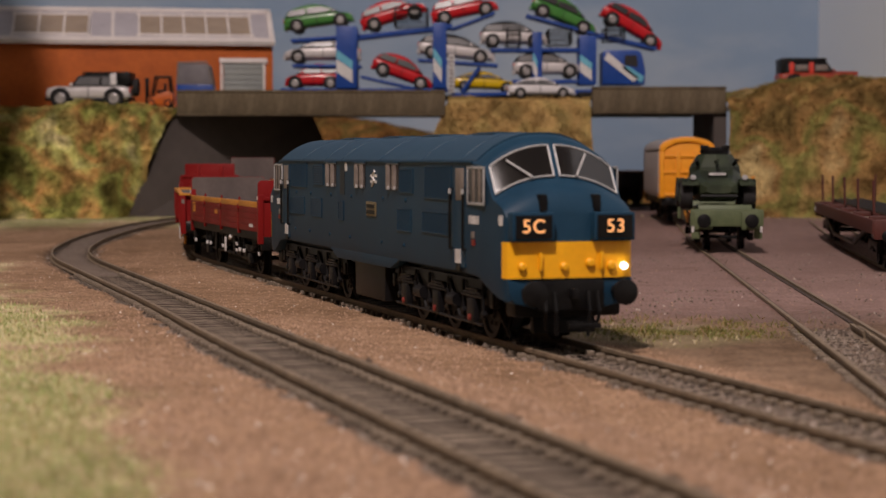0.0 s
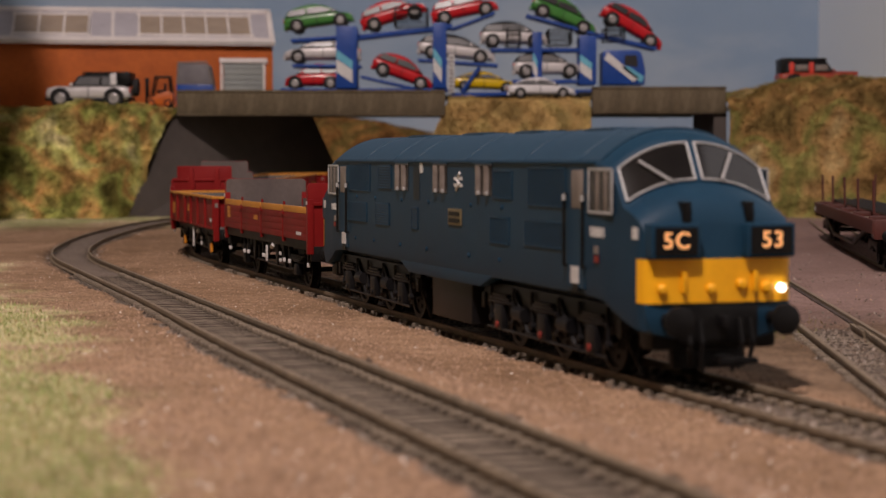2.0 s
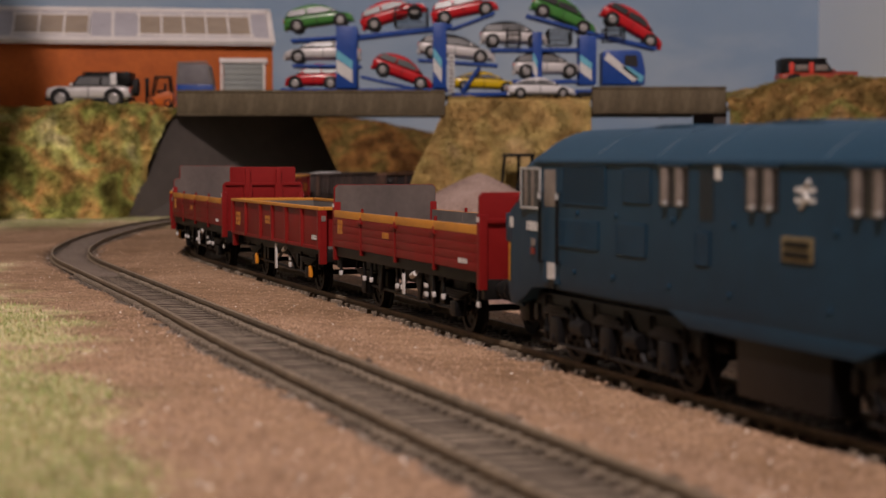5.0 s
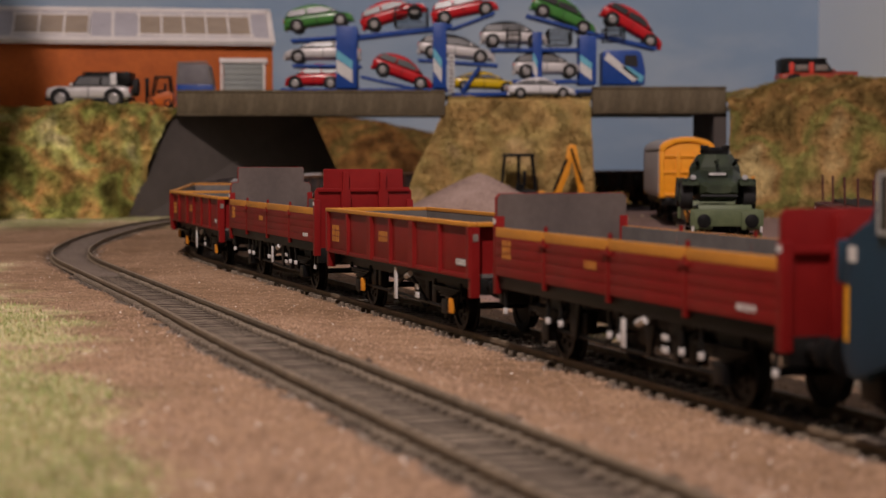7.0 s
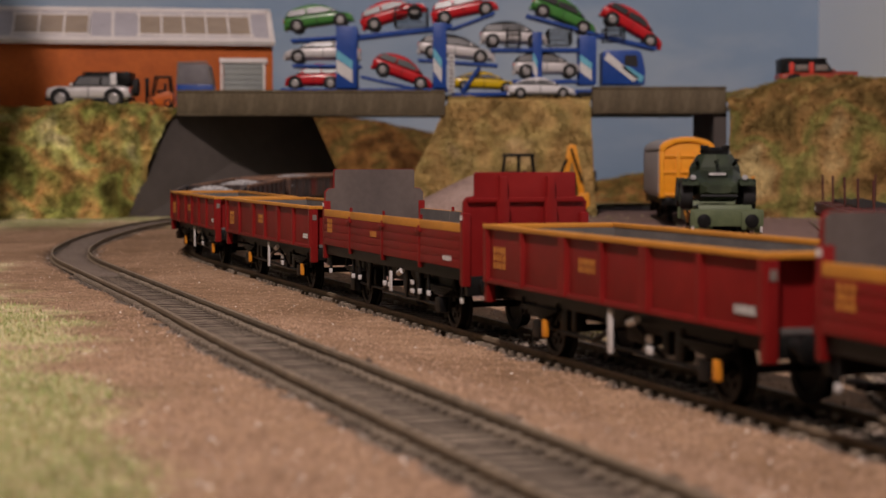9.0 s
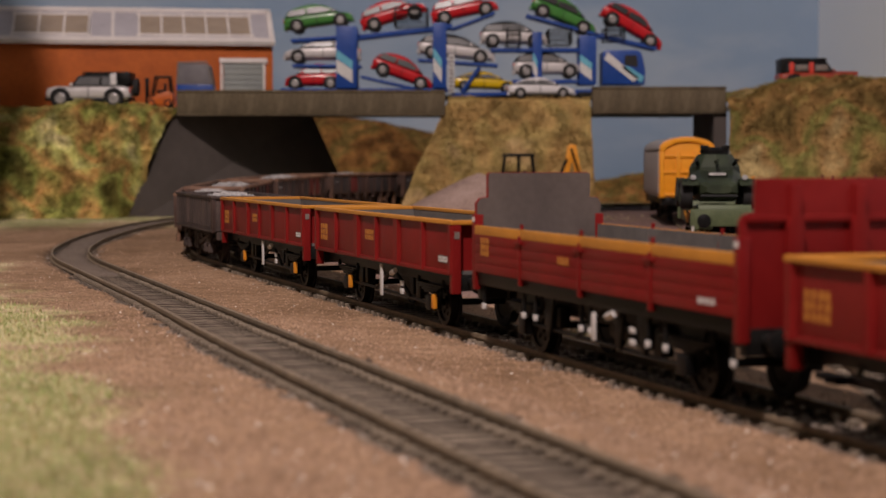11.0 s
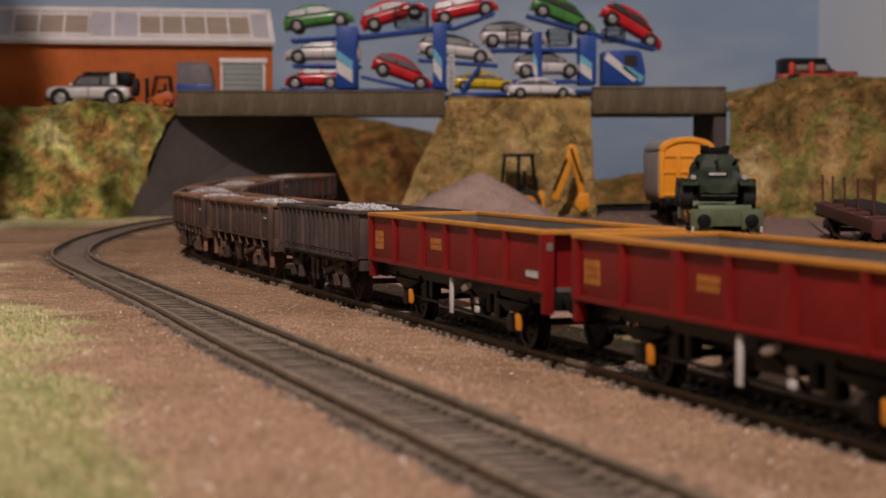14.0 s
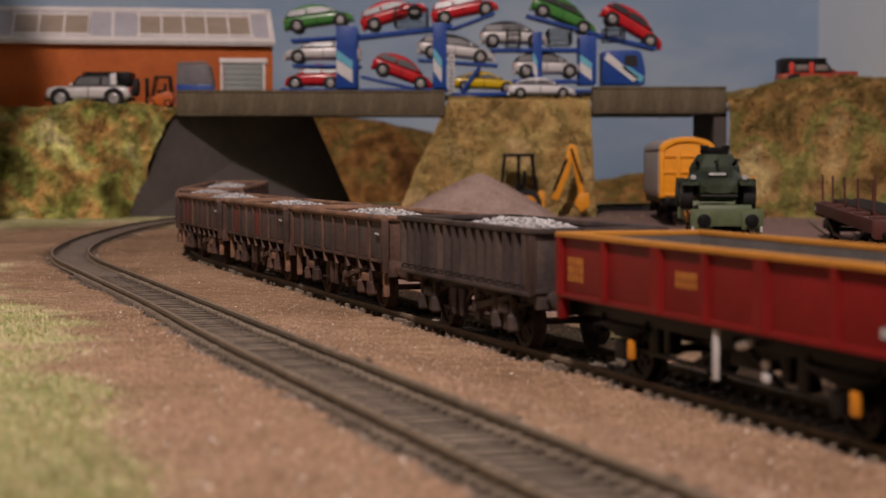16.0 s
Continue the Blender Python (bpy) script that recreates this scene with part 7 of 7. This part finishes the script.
GRIT = scatter_material("loose_grit", [(0.0, (0.22, 0.14, 0.09)), (0.25, (0.32, 0.21, 0.14)), (0.55, (0.43, 0.29, 0.20)), (0.76, (0.17, 0.11, 0.072)), (0.87, (0.44, 0.30, 0.205)), (0.985, (0.80, 0.75, 0.68))])
CHIPS = scatter_material("ballast_chips", [(0.0, (0.09, 0.07, 0.055)), (0.3, (0.17, 0.135, 0.11)), (0.6, (0.24, 0.19, 0.155)), (0.85, (0.13, 0.09, 0.065)), (0.97, (0.40, 0.34, 0.29))])
BLADES = scatter_material("static_grass", [(0.0, (0.38, 0.42, 0.17)), (0.25, (0.55, 0.49, 0.26)), (0.5, (0.28, 0.34, 0.11)), (0.68, (0.70, 0.60, 0.40)), (0.92, (0.42, 0.28, 0.15))])


TUFT = scatter_material("olive_tuft", [(0.0, (0.15, 0.145, 0.035)), (0.3, (0.22, 0.20, 0.06)), (0.55, (0.11, 0.12, 0.03)), (0.75, (0.26, 0.17, 0.07)), (0.92, (0.33, 0.29, 0.12))])


def pour(name, label, category, spots, m, low, high):
    """Small four-sided chips lying at the given places."""
    verts, faces = [], []
    for x, y, z in spots:
        r = rnd.uniform(low, high)
        a = rnd.uniform(0, 6.28)
        k = len(verts)
        for j in range(3):
            rr = r * rnd.uniform(0.7, 1.3)
            verts.append(((x + rr * math.cos(a + j * 2.09)) * M, (y + rr * math.sin(a + j * 2.09)) * M, (z - r * 0.3) * M))
        verts.append(((x + rnd.uniform(-.3, .3) * r) * M, (y + rnd.uniform(-.3, .3) * r) * M, (z + r * rnd.uniform(0.5, 1.0)) * M))
        faces += [(k, k + 1, k + 3), (k + 1, k + 2, k + 3), (k + 2, k, k + 3)]
    me = bpy.data.meshes.new(name)
    me.from_pydata(verts, [], faces)
    me.materials.append(m)
    return tagged(new(name, me), label, category, kind="stuff")


def blades(name, label, category, spots, m, low, high, wide):
    """Thin pointed fibres; each spot is a place and the way it grows."""
    verts, faces = [], []
    for p, n in spots:
        d = Vector((n[0] + rnd.uniform(-.8, .8), n[1] + rnd.uniform(-.8, .8), n[2] + rnd.uniform(-.2, .9))).normalized()
        s = d.cross(Vector((rnd.uniform(-1, 1), rnd.uniform(-1, 1), rnd.uniform(-1, 1)))).normalized() * wide * rnd.uniform(0.6, 1.3)
        L = rnd.uniform(low, high)
        b = Vector(p)
        k = len(verts)
        verts += [(b - s - d * 0.4) * M, (b + s - d * 0.4) * M, (b + s * 0.6 + d * L * 0.6 + Vector((0, 0, -0.05 * L))) * M, (b + d * L + Vector((0, 0, -0.22 * L))) * M]
        faces += [(k, k + 1, k + 2), (k, k + 2, k + 3)]
    me = bpy.data.meshes.new(name)
    me.from_pydata(verts, [], faces)
    me.materials.append(m)
    return tagged(new(name, me), label, category, kind="stuff")


def scatter_ground():
    grit, chips, grass = [], [], []
    while len(grit) < 34000:
        y = 1.0 / rnd.uniform(1 / 1180.0, 1 / 192.0)
        x = rnd.uniform(-0.27, 0.27) * y
        if bed_at(x, y) > 0.5 or fill_at(x, y) > 0.3 or dark_earth_at(x, y) * 2.2 > rnd.random():
            continue
        if turf_at(x, y) > rnd.uniform(0.2, 1.2) or yard_at(x, y) > rnd.uniform(0.0, 1.05):
            continue
        grit.append((x, y, ground_height(x, y)))
    while len(chips) < 24000:
        y = 1.0 / rnd.uniform(1 / 1100.0, 1 / 192.0)
        x = rnd.uniform(-0.27, 0.27) * y
        b = bed_at(x, y)
        if min(off_loop(x, y), abs(side_of_main(x, y)), abs(x - 67.7 - 0.0779 * y)) > 17:
            continue
        if b < rnd.uniform(0.05, 0.9) or fill_at(x, y) > 0.3 or (min(off_loop(x, y), abs(side_of_main(x, y))) < 8 and rnd.random() < (0.97 if y > 430 and off_loop(x, y) < 12 else 0.55)):
            continue
        chips.append((x, y, ground_height(x, y) + 0.1))
    rubble, tuft = [], []
    while len(rubble) < 1500:
        y = 1.0 / rnd.uniform(1 / 900.0, 1 / 430.0)
        x = rnd.uniform(0.0, 0.27) * y
        if yard_at(x, y) > 0.3 and n2(x, y, 24, 3.3) + rnd.uniform(-0.3, 0.3) > 0.15:
            rubble.append((x, y, ground_height(x, y)))
    while len(tuft) < 1800:
        x, y = rnd.gauss(66, 15), rnd.gauss(492, 14)
        if n2(x, y, 9, 1.3) + rnd.uniform(-0.4, 0.4) > 0.08 and side_of_main(x, y) > 14:
            tuft.append(((x, y, ground_height(x, y)), (0, 0, 1)))
    pour("rubble", "small brown crumbs lying on the yard", "rubble", rubble, CHIPS, 0.25, 0.8)
    blades("grass_tuft", "olive and brown tuft of model grass", "grass", tuft, TUFT, 0.8, 2.4, 0.16)
    while len(grass) < 26000:
        y = 1.0 / rnd.uniform(1 / 1260.0, 1 / 192.0)
        x = rnd.uniform(-0.28, 0.27) * y
        if turf_at(x, y) < rnd.uniform(0.25, 1.0) or bed_at(x, y) > 0.4:
            continue
        grass.append(((x, y, ground_height(x, y)), (0, 0, 1)))
    pour("grit", "loose brown and tan grit on the ground", "grit", grit, GRIT, 0.2, 0.55)
    pour("ballast_chips", "grey-brown ballast chips between the sleepers", "ballast", chips, CHIPS, 0.35, 1.0)
    blades("static_grass", "short green and straw model grass", "grass", grass, BLADES, 0.7, 2.0, 0.15)


def scatter_banks():
    for verts, faces, name in BANKS:
        spots = []
        n = {"embankment_west": 20000, "embankment_middle": 12000, "embankment_east": 18000}.get(name, 5000)
        while len(spots) < n:
            f = faces[int(rnd.random() * len(faces))]
            p = [Vector(verts[i]) / M for i in f]
            u, v = rnd.random(), rnd.random()
            c = p[0].lerp(p[1], u).lerp(p[3].lerp(p[2], u), v)
            far = name in ("embankment_back", "embankment_far")
            if not far and (abs(c.x) > 0.29 * c.y or c.y > 1420):
                continue
            nn = (p[1] - p[0]).cross(p[3] - p[0]).normalized()
            # clumps with bare gaps between
            if noise.noise(c / 9.0) + rnd.uniform(-0.25, 0.25) < -0.12:
                continue
            spots.append((c, nn))
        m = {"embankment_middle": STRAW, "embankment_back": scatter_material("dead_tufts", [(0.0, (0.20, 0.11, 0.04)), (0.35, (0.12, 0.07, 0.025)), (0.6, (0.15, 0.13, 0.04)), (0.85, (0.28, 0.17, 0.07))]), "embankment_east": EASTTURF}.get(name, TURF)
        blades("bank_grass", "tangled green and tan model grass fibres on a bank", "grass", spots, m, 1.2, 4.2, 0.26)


scatter_ground()
scatter_banks()
motions()
